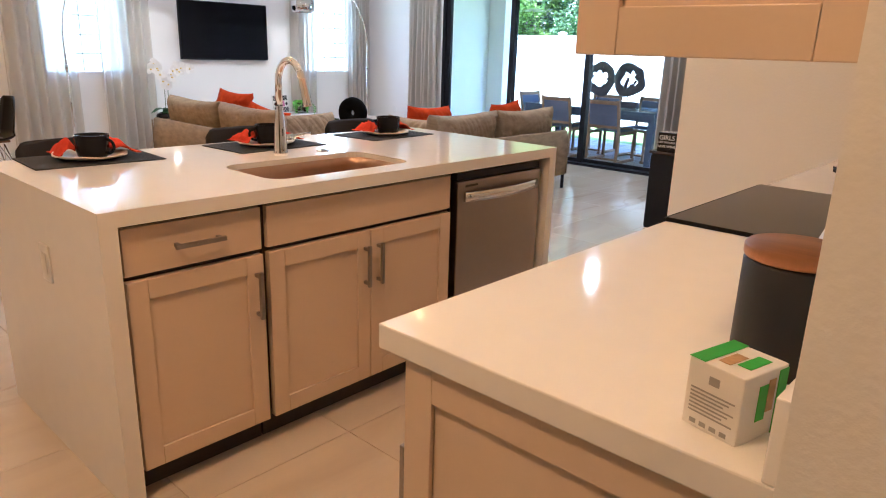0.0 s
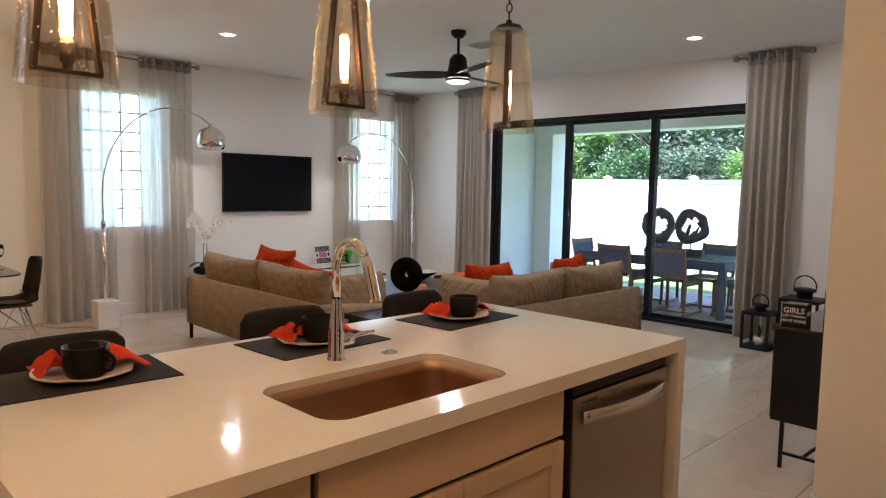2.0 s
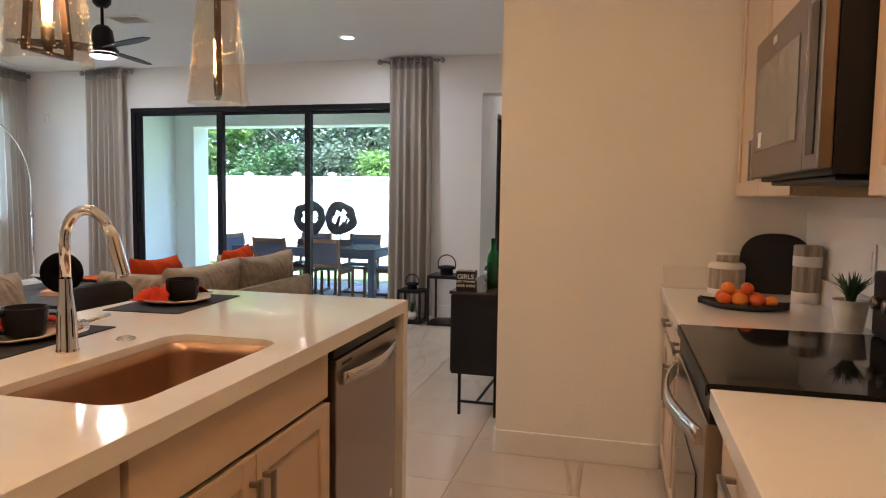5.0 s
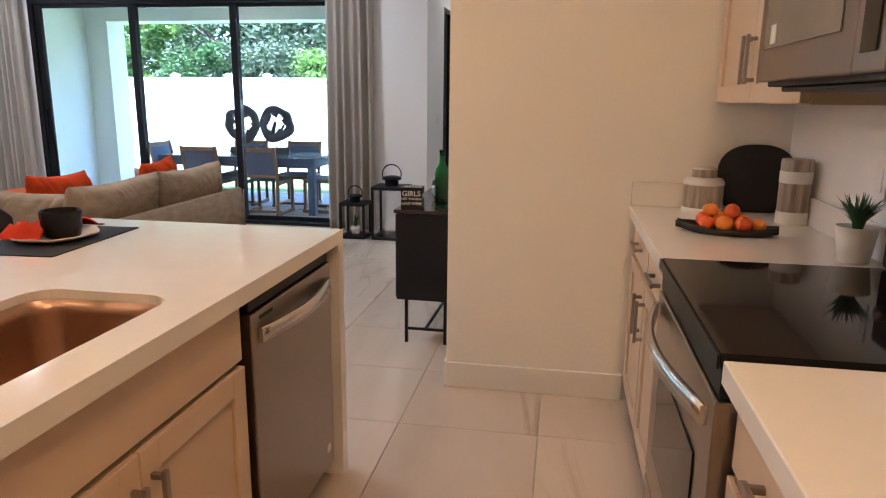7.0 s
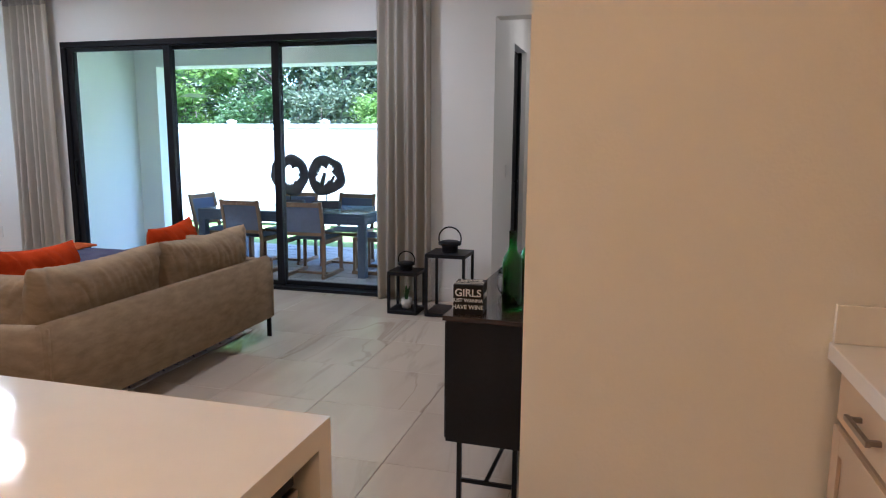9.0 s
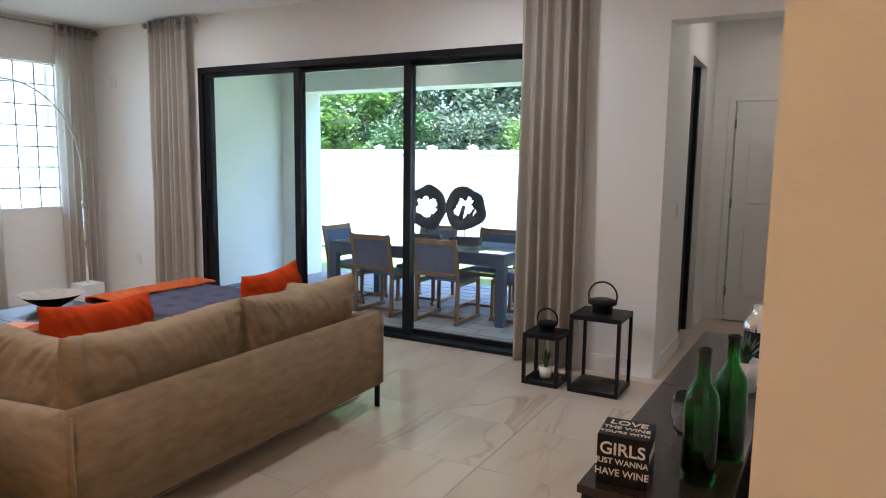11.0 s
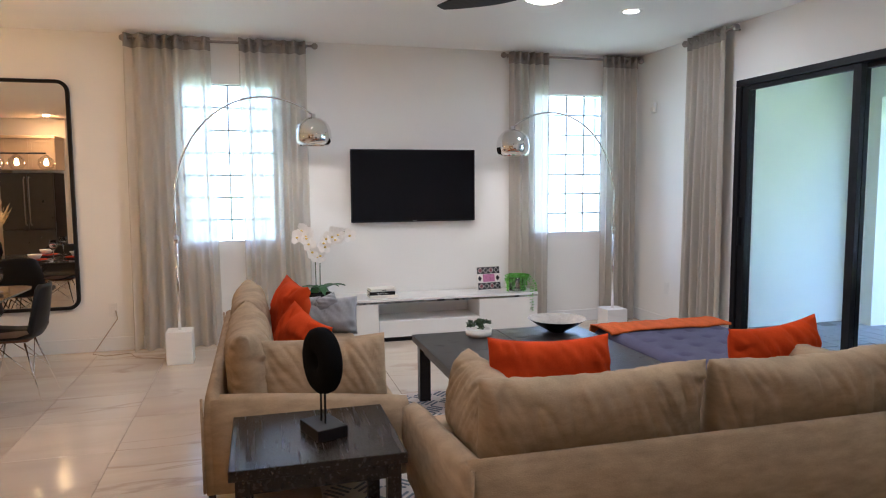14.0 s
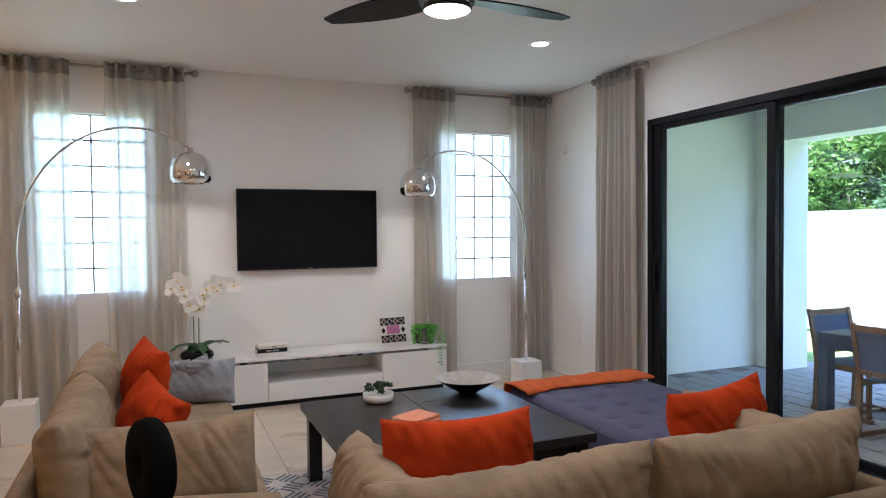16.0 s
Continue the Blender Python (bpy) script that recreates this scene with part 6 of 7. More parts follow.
# ---------------------------------------------------------------- on the island
def place_setting(x, y, turn, handle_turn, seed):
    rnd = random.Random(seed)
    mat_ = part("placemat", box(-0.15, 0.15, -0.225, 0.225, 0.0, 0.004, 0.0015), PLACEMAT, None, "", pose(x, y, 0.915, 0, 0, turn))
    tagged(mat_, "dark charcoal woven placemat on the island", "placemat", "place settings on the island")
    one = bmesh.new()
    n = 48
    prof = ((0.0, 0.006), (0.07, 0.006), (0.105, 0.014), (0.128, 0.020), (0.127, 0.0145), (0.10, 0.006), (0.07, 0.0), (0.0, 0.0))
    rings = []
    for r, z in prof:
        rings.append([one.verts.new((r * (1 + 0.035 * noise.noise(Vector((math.cos(a) * 2, math.sin(a) * 2, seed)))) * math.cos(a), r * (1 + 0.035 * noise.noise(Vector((math.cos(a) * 2, math.sin(a) * 2, seed)))) * math.sin(a), z + 0.006 * (r / 0.128) ** 3 * noise.noise(Vector((math.cos(a) * 2.5, math.sin(a) * 2.5, seed + 4))))) for a in [2 * math.pi * k / n for k in range(n)]] if r else [one.verts.new((0, 0, z))])
    for a, b in zip(rings, rings[1:]):
        for k in range(n):
            vs = list(dict.fromkeys([a[k % len(a)], a[(k + 1) % len(a)], b[(k + 1) % len(b)], b[k % len(b)]]))
            if len(vs) > 2:
                one.faces.new(vs).smooth = True
    bmesh.ops.recalc_face_normals(one, faces=one.faces)
    tagged(part("plate", one, PLATE, None, "", pose(x, y, 0.9205)), "cream plate with an uneven brown rim", "plate", "place settings on the island")
    # crumpled napkin, fanning out to both sides of the mug
    one = bmesh.new()
    N, M = 40, 16
    g = []
    for i in range(N + 1):
        u = 2 * i / N - 1
        row = []
        for j in range(M + 1):
            v = 2 * j / M - 1
            w = 0.035 + (0.075 if u > 0 else 0.04) * abs(u) ** 1.2
            zz = 0.022 + 0.050 * math.exp(-((abs(u) - 0.55) / 0.28) ** 2) * (1 - 0.55 * v * v) * (0.8 + 0.5 * noise.noise(Vector((u * 2, seed, 3))))
            zz += 0.012 * noise.noise(Vector((u * 5, v * 4, seed))) + 0.008 * noise.noise(Vector((u * 3, v * 11, seed + 2)))
            row.append(one.verts.new((-0.045 + w * v + 0.02 * noise.noise(Vector((u * 2, 1, seed))), (0.165 if u > 0 else 0.115) * u, max(zz - 0.02 * max(abs(u) - 0.85, 0) / 0.15, 0.019))))
        g.append(row)
    for i in range(N):
        for j in range(M):
            one.faces.new((g[i][j], g[i + 1][j], g[i + 1][j + 1], g[i][j + 1])).smooth = True
    nk = tagged(part("napkin", one, NAPKIN, None, "", pose(x, y, 0.921, 0, 0, turn)), "crumpled orange linen napkin under the mug", "napkin", "place settings on the island")
    md = nk.modifiers.new("thick", "SOLIDIFY")
    md.thickness, md.offset = 0.0035, 1.0
    cup = thing("mug", "wide black ceramic mug on the plate", "mug", pose(x + 0.03, y, 0.9275, 0, 0, handle_turn), group="place settings on the island")
    part("bowl", lathe([(0, 0.0), (0.046, 0.0), (0.052, 0.006), (0.058, 0.03), (0.060, 0.08), (0.0605, 0.084), (0.0575, 0.084), (0.056, 0.03), (0.048, 0.010), (0, 0.008)], 36), CERAMICBLACK, cup)
    pts = [(0.057 + 0.03 * math.sin(radians(a)), 0, 0.043 + 0.026 * math.cos(radians(a))) for a in range(0, 181, 15)]
    part("handle", tube(pts, 0.0055, 10), CERAMICBLACK, cup)


place_setting(-2.58, 2.53, -3, 35, 1)
place_setting(-2.53, 3.26, 3, -105, 2)
place_setting(-2.52, 3.97, 4, 150, 3)


def bar_stool(y, turn):
    t = thing("bar_stool", "low-backed charcoal upholstered counter stool", "stool", pose(-2.93, y, 0, 0, 0, turn), group="stools at the island")
    part("seat", smooth_all(box(-0.20, 0.20, -0.20, 0.20, 0.60, 0.68, 0.03, seg=4)), STOOLCLOTH, t)
    n = 17
    rings = []
    for k in range(n):
        a = -1 + 2 * k / (n - 1)
        x = -0.215 + 0.05 * a * a
        y_ = 0.20 * a
        r = 0.03 * max(0, abs(a) - 0.85) / 0.15
        rings.append([(x - 0.016, y_, 0.655), (x + 0.016, y_, 0.655), (x + 0.012, y_, 0.915 - r), (x, y_, 0.928 - r), (x - 0.012, y_, 0.915 - r)])
    part("backrest", smooth_all(loft(rings)), STOOLCLOTH, t)
    for sx in (-1, 1):
        for sy in (-1, 1):
            part("leg", tube([(0.16 * sx, 0.16 * sy, 0.60), (0.20 * sx, 0.20 * sy, 0.0)], 0.014, 10, r1=0.011), BLACKMETAL, t)
    for q in range(4):
        part("footrest", tube([(-0.185, 0.185, 0.2), (0.185, 0.185, 0.2)], 0.008), BLACKMETAL, t, at=pose(0, 0, 0, 0, 0, 90 * q))


for y, a in ((2.63, 2), (3.48, -3), (4.24, 2)):
    bar_stool(y, a)


# ---------------------------------------------------------------- on the range counter
def canister(x, y, label):
    t = thing("canister", label, "canister", pose(x, y, 0.915))
    part("body", lathe([(0, 0), (0.066, 0), (0.07, 0.004), (0.07, 0.16), (0.066, 0.165), (0, 0.165)], 32), material("matte_black", (0.012, 0.013, 0.016), 0.5, vary=0.2), t)
    part("lid", lathe([(0, 0.166), (0.069, 0.166), (0.071, 0.170), (0.071, 0.182), (0.067, 0.186), (0, 0.187)], 32), LIDWOOD, t, "round bamboo lid")


canister(-0.135, 2.575, "matte black canister with a bamboo lid")
tb = thing("tea_box", "small white and green printed tea carton", "carton", pose(-0.122, 2.35, 0.915, 0, 0, -14))
part("carton", box(-0.043, 0.043, -0.05, 0.05, 0, 0.105, 0.002), CARDWHITE, tb)
tb.scale = (0.88, 0.88, 0.84)
part("green_band", box(-0.0435, -0.018, -0.0505, 0.0505, 0.1055, 0.1062), CARDGREEN, tb)
part("green_band", box(0.010, 0.030, -0.02, 0.03, 0.1055, 0.1062), CARDGREEN, tb)
part("print_patch", box(-0.012, 0.006, -0.03, 0.012, 0.1055, 0.1062), CARDBROWN, tb)
part("green_band", box(0.0435, 0.0442, 0.028, 0.0495, 0.0, 0.1), CARDGREEN, tb)
part("green_band", box(0.0435, 0.0442, -0.015, 0.005, 0.03, 0.085), CARDGREEN, tb)
part("print_patch", box(0.0435, 0.0442, 0.006, 0.022, 0.04, 0.09), CARDBROWN, tb)
for k in range(7):
    part("text_bar", box(-0.034, 0.034 - 0.008 * (k % 3), -0.0512, -0.0505, 0.06 - 0.006 * k, 0.0625 - 0.006 * k), material("grey_print", (0.35, 0.33, 0.3), 0.6) if k == 0 else bpy.data.materials["grey_print"], tb)
part("text_bar", box(-0.008, 0.008, -0.0512, -0.0505, 0.075, 0.088), bpy.data.materials["grey_print"], tb)
for k in range(4):
    part("text_bar", box(-0.03 + 0.016 * k, -0.02 + 0.016 * k, -0.0512, -0.0505, 0.006, 0.013), bpy.data.materials["grey_print"], tb)
tp = thing("recipe_card_stand", "tilted printed card on a black easel stand", "card stand", pose(-0.20, 3.03, 0.915, 0, 0, -58))
part("card", box(-0.10, 0.10, -0.004, 0.0, 0.0, 0.30, 0.001), material("pale_blue_print", (0.62, 0.66, 0.70), 0.35, vary=0.3, scale=14, fine=60), tp, at=pose(0, 0, 0.012, -22))
part("easel", box(-0.09, 0.09, 0.001, 0.008, 0.0, 0.29, 0.001), FRAMEBLACK, tp, at=pose(0, 0, 0.012, -22))
part("foot", box(-0.10, 0.10, -0.03, 0.12, 0.0, 0.011, 0.002), FRAMEBLACK, tp)

jar = thing("ceramic_jar", "squat striped grey and white ceramic jar with lid", "jar", pose(-0.385, 5.03, 0.915) @ Matrix.Diagonal((0.84, 0.84, 0.82, 1)))
part("body", lathe([(0, 0), (0.09, 0), (0.094, 0.004), (0.094, 0.15), (0.09, 0.155)], 32), STRIPED, jar)
part("foot_band", lathe([(0.0945, 0.0), (0.0955, 0.002), (0.0955, 0.028), (0.0945, 0.03)], 32), CERAMICWHITE, jar)
part("shoulder", lathe([(0.095, 0.142), (0.0955, 0.155), (0.085, 0.172), (0.06, 0.178), (0, 0.178)], 32), CERAMICWHITE, jar)
part("lid", lathe([(0, 0.179), (0.056, 0.179), (0.057, 0.182), (0.057, 0.215), (0, 0.216)], 32), STRIPED, jar)
part("lid_top", lathe([(0, 0.223), (0.056, 0.223), (0.0575, 0.2165), (0, 0.2163)], 32), CERAMICWHITE, jar)
cy = thing("ceramic_canister", "tall striped ceramic canister with white bands", "canister", pose(-0.10, 4.83, 0.915) @ Matrix.Diagonal((0.88, 0.88, 0.88, 1)))
part("body", lathe([(0, 0), (0.062, 0), (0.063, 0.27), (0.06, 0.275), (0, 0.275)], 32), STRIPED, cy)
for z0, z1 in ((0.0, 0.055), (0.175, 0.225)):
    part("white_band", lathe([(0.0632, z0), (0.0645, z0 + 0.002), (0.0645, z1 - 0.002), (0.0632, z1)], 32), CERAMICWHITE, cy)
bd = thing("serving_board", "rounded black serving board leaning on the wall", "board", pose(-0.165, 5.075, 0.915) @ Matrix.Diagonal((1.15, 1, 1, 1)))
oval = [(0.135 * math.copysign(abs(math.cos(a)) ** 0.8, math.cos(a)), 0.135 + 0.145 * math.copysign(abs(math.sin(a)) ** 0.75, math.sin(a))) for a in [2 * math.pi * k / 40 for k in range(40)]]
oval = [(x, max(z, 0.0)) for x, z in oval]
part("board", loft([[(x, -0.009, z) for x, z in oval], [(x, 0.009, z) for x, z in oval]], smooth=False), material("black_slate", (0.012, 0.012, 0.013), 0.7, fine=120, bump=0.2), bd, at=pose(0, 0, 0.0, -13))
tr = thing("fruit_tray", "black carved wooden tray with two handles", "tray", pose(-0.39, 4.565, 0.915, 0, 0, -16))
rings = []
for k in range(25):
    u = -1 + 2 * k / 24
    x = 0.165 * u
    w = 0.078 * max(0.30, (1 - abs(u) ** 3.2)) if abs(u) < 0.93 else 0.026
    z0 = 0.014 * abs(u) ** 2
    rings.append([(x, -w * 0.75, z0), (x, -w, z0 + 0.024), (x, -w * 0.85, z0 + 0.024), (x, -w * 0.6, z0 + 0.012), (x, w * 0.6, z0 + 0.012), (x, w * 0.85, z0 + 0.024), (x, w, z0 + 0.024), (x, w * 0.75, z0)])
part("tray_body", loft(rings), material("black_wood", (0.014, 0.012, 0.011), 0.5, vary=0.4, fine=60, stretch=(1, 8, 1)), tr)
FR = "ripe orange fruit heaped on the black tray"
for k, (dx, dy, dz, r, mm, st) in enumerate(((-0.075, 0.012, 0.042, 0.033, ORANGEPEEL, 1.0), (-0.02, 0.02, 0.043, 0.036, LEMONPEEL, 1.15), (0.045, 0.018, 0.042, 0.031, LEMONPEEL, 1.0), (-0.062, -0.035, 0.038, 0.029, ORANGEPEEL, 1.0), (-0.005, -0.034, 0.039, 0.033, LEMONPEEL, 1.25), (0.055, -0.03, 0.041, 0.034, ORANGEPEEL, 1.0), (0.10, -0.008, 0.038, 0.026, LEMONPEEL, 1.2), (0.015, -0.008, 0.082, 0.029, ORANGEPEEL, 1.0), (-0.055, -0.002, 0.080, 0.027, LEMONPEEL, 1.1))):
    one = bmesh.new()
    bmesh.ops.create_uvsphere(one, u_segments=20, v_segments=12, radius=r)
    for v in one.verts:
        v.co = Vector((v.co.x * st, v.co.y, v.co.z * 0.95)) * 0.9 + v.co * 0.04 * noise.noise(v.co * 30 + Vector((k, 0, 0)))
    smooth_all(one)
    fruit = part("fruit", one, mm, None, "", pose(-0.39, 4.565, 0.915, 0, 0, -16) @ pose(dx, dy, dz, 0, 0, 25 * k))
    tagged(fruit, FR, "fruit", "fruit on the tray")


def spiky_plant(t, z, n, L, seed, mat, spread=0.6, w=0.006):
    rnd = random.Random(seed)
    one = bmesh.new()
    for k in range(n):
        a, tilt = rnd.uniform(0, 6.28), rnd.random() ** 0.7 * spread
        ln = L * rnd.uniform(0.7, 1.1)
        d = Vector((math.cos(a), math.sin(a), 0))
        s = Vector((-math.sin(a), math.cos(a), 0))
        pts = [Vector((0, 0, z)) + d * (0.012 * rnd.random() + ln * tilt * u * u) + Vector((0, 0, ln * u * (1 - 0.25 * tilt * u))) for u in (0, 0.35, 0.7, 1.0)]
        vs = [(one.verts.new(p - s * w * f), one.verts.new(p + s * w * f)) for p, f in zip(pts, (0.8, 1.0, 0.7, 0.05))]
        for a_, b_ in zip(vs, vs[1:]):
            one.faces.new((a_[0], a_[1], b_[1], b_[0])).smooth = True
    part("leaves", one, mat, t)


pp = thing("potted_grass", "small spiky green plant in a white pot", "potted plant", pose(-0.125, 4.19, 0.915))
part("pot", lathe([(0, 0), (0.038, 0), (0.042, 0.004), (0.056, 0.105), (0.052, 0.105), (0.048, 0.09), (0, 0.088)], 28), CERAMICWHITE, pp)
spiky_plant(pp, 0.085, 90, 0.11, 4, HOUSELEAF, 0.75, 0.005)

# ---------------------------------------------------------------- on the sideboard
def lettering(parent, text, size, x, y, z, rot, mat=None):
    cu = bpy.data.curves.new("lettering", "FONT")
    cu.body, cu.size, cu.align_x, cu.extrude = text, size, "CENTER", 0.0006
    cu.offset = size * 0.015
    cu.materials.append(mat or LETTER)
    ob = new("lettering", cu)
    ob.parent, ob.matrix_basis = parent, pose(x, y, z, *rot)
    return ob


cb = thing("word_block", "small black wooden block with cream lettering", "decorative block", pose(-1.757, 5.735, 0.775, 0, 0, 4))
part("block", box(-0.057, 0.057, -0.057, 0.057, 0, 0.115, 0.002), BLACKLACQ, cb)
for text, size, z in (("GIRLS", 0.040, 0.071), ("JUST WANNA", 0.0185, 0.049), ("HAVE WINE", 0.0225, 0.022)):
    lettering(cb, text, size, 0, -0.0576, z, (90, 0, 0))
for text, size, y in (("LOVE", 0.036, 0.016), ("THE WINE", 0.0225, -0.012), ("YOU'RE WITH", 0.0175, -0.038)):
    lettering(cb, text, size, 0, y, 0.1156, (0, 0, 0))
lettering(cb, "WINE", 0.034, 0.0576, 0, 0.055, (90, 0, 90))


def bottle(x, y, label):
    t = thing("wine_bottle", label, "bottle", pose(x, y, 0.775), group="wine bottles on the sideboard")
    g = part("glass", lathe([(0, 0.012), (0.02, 0.004), (0.036, 0.0), (0.0385, 0.005), (0.0385, 0.185), (0.034, 0.21), (0.018, 0.235), (0.0145, 0.255), (0.0145, 0.30), (0.0155, 0.302), (0.0155, 0.312), (0.0125, 0.312), (0.0118, 0.256), (0.0155, 0.236), (0.0318, 0.208), (0.036, 0.185), (0.036, 0.008), (0.02, 0.008), (0, 0.016)], 28), BOTTLE, t)


bottle(-1.607, 5.80, "empty green glass wine bottle")
bottle(-1.562, 5.965, "empty green glass wine bottle")


def stemless(x, y):
    t = thing("wine_glass", "clear stemless wine glass on the sideboard", "glass", pose(x, y, 0.775), group="stemless wine glasses")
    part("bowl", lathe([(0, 0.003), (0.022, 0.003), (0.034, 0.02), (0.042, 0.05), (0.039, 0.085), (0.032, 0.115), (0.031, 0.115), (0.0378, 0.085), (0.0406, 0.05), (0.033, 0.022), (0.02, 0.008), (0, 0.008)], 28), GLASS, t)


for gx, gy in ((-1.675, 6.06), (-1.60, 6.17), (-1.58, 6.08)):
    stemless(gx, gy)
sh = thing("cocktail_shaker", "chrome and black cocktail shaker", "shaker", pose(-1.56, 6.78, 0.775))
part("cup", lathe([(0, 0), (0.034, 0), (0.036, 0.004), (0.044, 0.15), (0, 0.15)], 28), BLACKLACQ, sh)
part("cap", lathe([(0.0445, 0.151), (0.044, 0.17), (0.032, 0.2), (0.021, 0.208), (0.021, 0.235), (0.016, 0.242), (0, 0.243)], 28), CHROME, sh)
pp = thing("potted_plant", "spiky green plant in a ribbed white pot", "potted plant", pose(-1.575, 6.55, 0.775))
part("pot", lathe([(0, 0), (0.035, 0), (0.05, 0.10), (0.047, 0.10), (0.044, 0.09), (0, 0.088)], 24), CERAMICWHITE, pp)
spiky_plant(pp, 0.085, 24, 0.10, 6, HOUSELEAF, 1.0, 0.008)
pp = thing("potted_plant", "small succulent in a white pot inside the lantern", "potted plant", pose(-2.965, 8.56, 0.0305))
part("pot", lathe([(0, 0), (0.038, 0), (0.046, 0.08), (0.042, 0.08), (0.04, 0.07), (0, 0.068)], 24), CERAMICWHITE, pp)
spiky_plant(pp, 0.065, 16, 0.14, 7, HOUSELEAF, 0.5, 0.012)

# ---------------------------------------------------------------- on the television stand
POLLEN = material("orchid_heart", (0.75, 0.55, 0.12), 0.6, bump=0)
oc = thing("orchid", "white orchid in a black glass bowl", "orchid", pose(-8.07, 5.49, 0.418))
part("bowl", lathe([(0, 0), (0.07, 0), (0.12, 0.02), (0.135, 0.045), (0.125, 0.075), (0.10, 0.09), (0.09, 0.088), (0.1, 0.07), (0, 0.068)], 32), BLACKGLASS, oc)
one = bmesh.new()
for k, (a, L, w) in enumerate(((80, 0.25, 0.045), (105, 0.2, 0.05), (-70, 0.22, 0.05), (-100, 0.19, 0.05), (20, 0.14, 0.04), (150, 0.15, 0.04), (60, 0.13, 0.045), (-40, 0.12, 0.045))):
    d, s = Vector((math.cos(radians(a)), math.sin(radians(a)), 0)), Vector((-math.sin(radians(a)), math.cos(radians(a)), 0))
    pv = None
    for q in range(8):
        u = q / 7
        p = d * L * u + Vector((0, 0, 0.085 + 0.075 * math.sin(2.2 * u + 0.15 * k) - 0.01 * k * u))
        ww = w * math.sin(math.pi * (0.12 + 0.86 * u)) ** 0.7
        row = [one.verts.new(p - s * ww), one.verts.new(p - Vector((0, 0, 0.01))), one.verts.new(p + s * ww)]
        if pv:
            for i in range(2):
                one.faces.new((pv[i], pv[i + 1], row[i + 1], row[i])).smooth = True
        pv = row
part("leaves", one, HOUSELEAF, oc)
for k, (dy, lean) in enumerate(((-0.02, -0.14), (0.015, 0.24))):
    pts = [(0.01 * k, dy, 0.08), (0.015, dy * 1.2, 0.35)] + [(0.02, dy * 1.2 + lean * (u ** 1.4), 0.35 + 0.31 * math.sin(u * 1.9)) for u in (0.2, 0.4, 0.6, 0.8, 1.0)]
    part("stem", tube(pts, 0.004, 8), STEM, oc)
    rnd = random.Random(40 + k)
    for q in range(10):
        u = 0.2 + 0.8 * q / 9
        c = Vector((0.02 + rnd.uniform(-0.03, 0.03), dy * 1.2 + lean * (u ** 1.4) + rnd.uniform(-0.04, 0.04), 0.35 + 0.31 * math.sin(u * 1.9) - 0.015 + rnd.uniform(-0.03, 0.03)))
        one = bmesh.new()
        for w in range(5):
            ang = 2 * math.pi * w / 5 + rnd.random()
            ax = Vector((0.25, math.cos(ang), math.sin(ang))).normalized()
            sd = ax.cross(Vector((1, 0, 0))).normalized()
            r = 0.068 if w != 2 else 0.05
            vs = [one.verts.new(c), one.verts.new(c + ax * r * 0.5 + sd * r * 0.5), one.verts.new(c + ax * r + sd * r * 0.25), one.verts.new(c + ax * r - sd * r * 0.25), one.verts.new(c + ax * r * 0.5 - sd * r * 0.5)]
            one.faces.new(vs)
        fl = part("blossom", one, PETAL, oc)
        part("blossom_heart", lathe([(0, -0.01), (0.011, -0.004), (0.013, 0.004), (0, 0.012)], 8, at=tuple(c + Vector((0.018, 0, -0.006)))), POLLEN, fl)


def book(parent_label, x, y, z, w, d, h, turn, cover, title=""):
    t = thing("book", parent_label, "book", pose(x, y, z, 0, 0, turn), group="stacked books")
    part("pages", box(-w / 2 + 0.004, w / 2 - 0.003, -d / 2 + 0.004, d / 2 - 0.004, 0.003, h - 0.003), PAPER, t)
    part("cover", box(-w / 2, w / 2, -d / 2, d / 2, 0, 0.0028, 0.001), cover, t)
    part("cover", box(-w / 2, w / 2, -d / 2, d / 2, h - 0.0028, h, 0.001), cover, t)
    part("spine", box(w / 2 - 0.0028, w / 2 + 0.0004, -d / 2, d / 2, 0.003, h - 0.003), cover, t)
    if title:
        lettering(t, title, h * 0.62, w / 2 + 0.0008, 0, h * 0.28, (90, 0, 90), LETTER if cover is not CARDWHITE else FRAMEBLACK)
    return t


book("white-covered book lying on the television stand", -8.12, 6.10, 0.418, 0.19, 0.27, 0.028, 3, CARDWHITE)
book("black-spined travel book lying in the stack", -8.12, 6.09, 0.4465, 0.18, 0.25, 0.032, 0, BLACKLACQ, "NEW YORK")
book("pale travel book on top of the stack", -8.13, 6.10, 0.479, 0.17, 0.25, 0.026, 5, CARDWHITE, "PARIS")
book("orange cloth-bound book on the coffee table", -5.50, 6.44, 0.46, 0.17, 0.21, 0.022, 20, BOOKORANGE)
book("orange cloth-bound book on the coffee table", -5.50, 6.44, 0.4825, 0.16, 0.205, 0.020, 26, BOOKORANGE)
pf = thing("photo_frame", "patterned black and cream photo frame", "photo frame", pose(-8.20, 7.235, 0.4185, 0, 0, 96))
a = pose(0, 0, 0, -12)
part("back_board", box(-0.135, 0.135, 0.0, 0.012, 0, 0.245, 0.002), CARDWHITE, pf, at=a)
part("photo", box(-0.065, 0.065, -0.004, -0.001, 0.085, 0.165), PINK, pf, at=a)
OXBLOOD = material("oxblood", (0.16, 0.03, 0.04), 0.5)


def lozenge(cx, cz, hw, hh, lift, mat):
    vs = [(cx - hw, cz), (cx, cz - hh), (cx + hw, cz), (cx, cz + hh)]
    part("lozenge", loft([[(x, -0.002 - lift, z) for x, z in vs], [(x, -0.0005, z) for x, z in vs]], smooth=False), mat, pf, at=a)


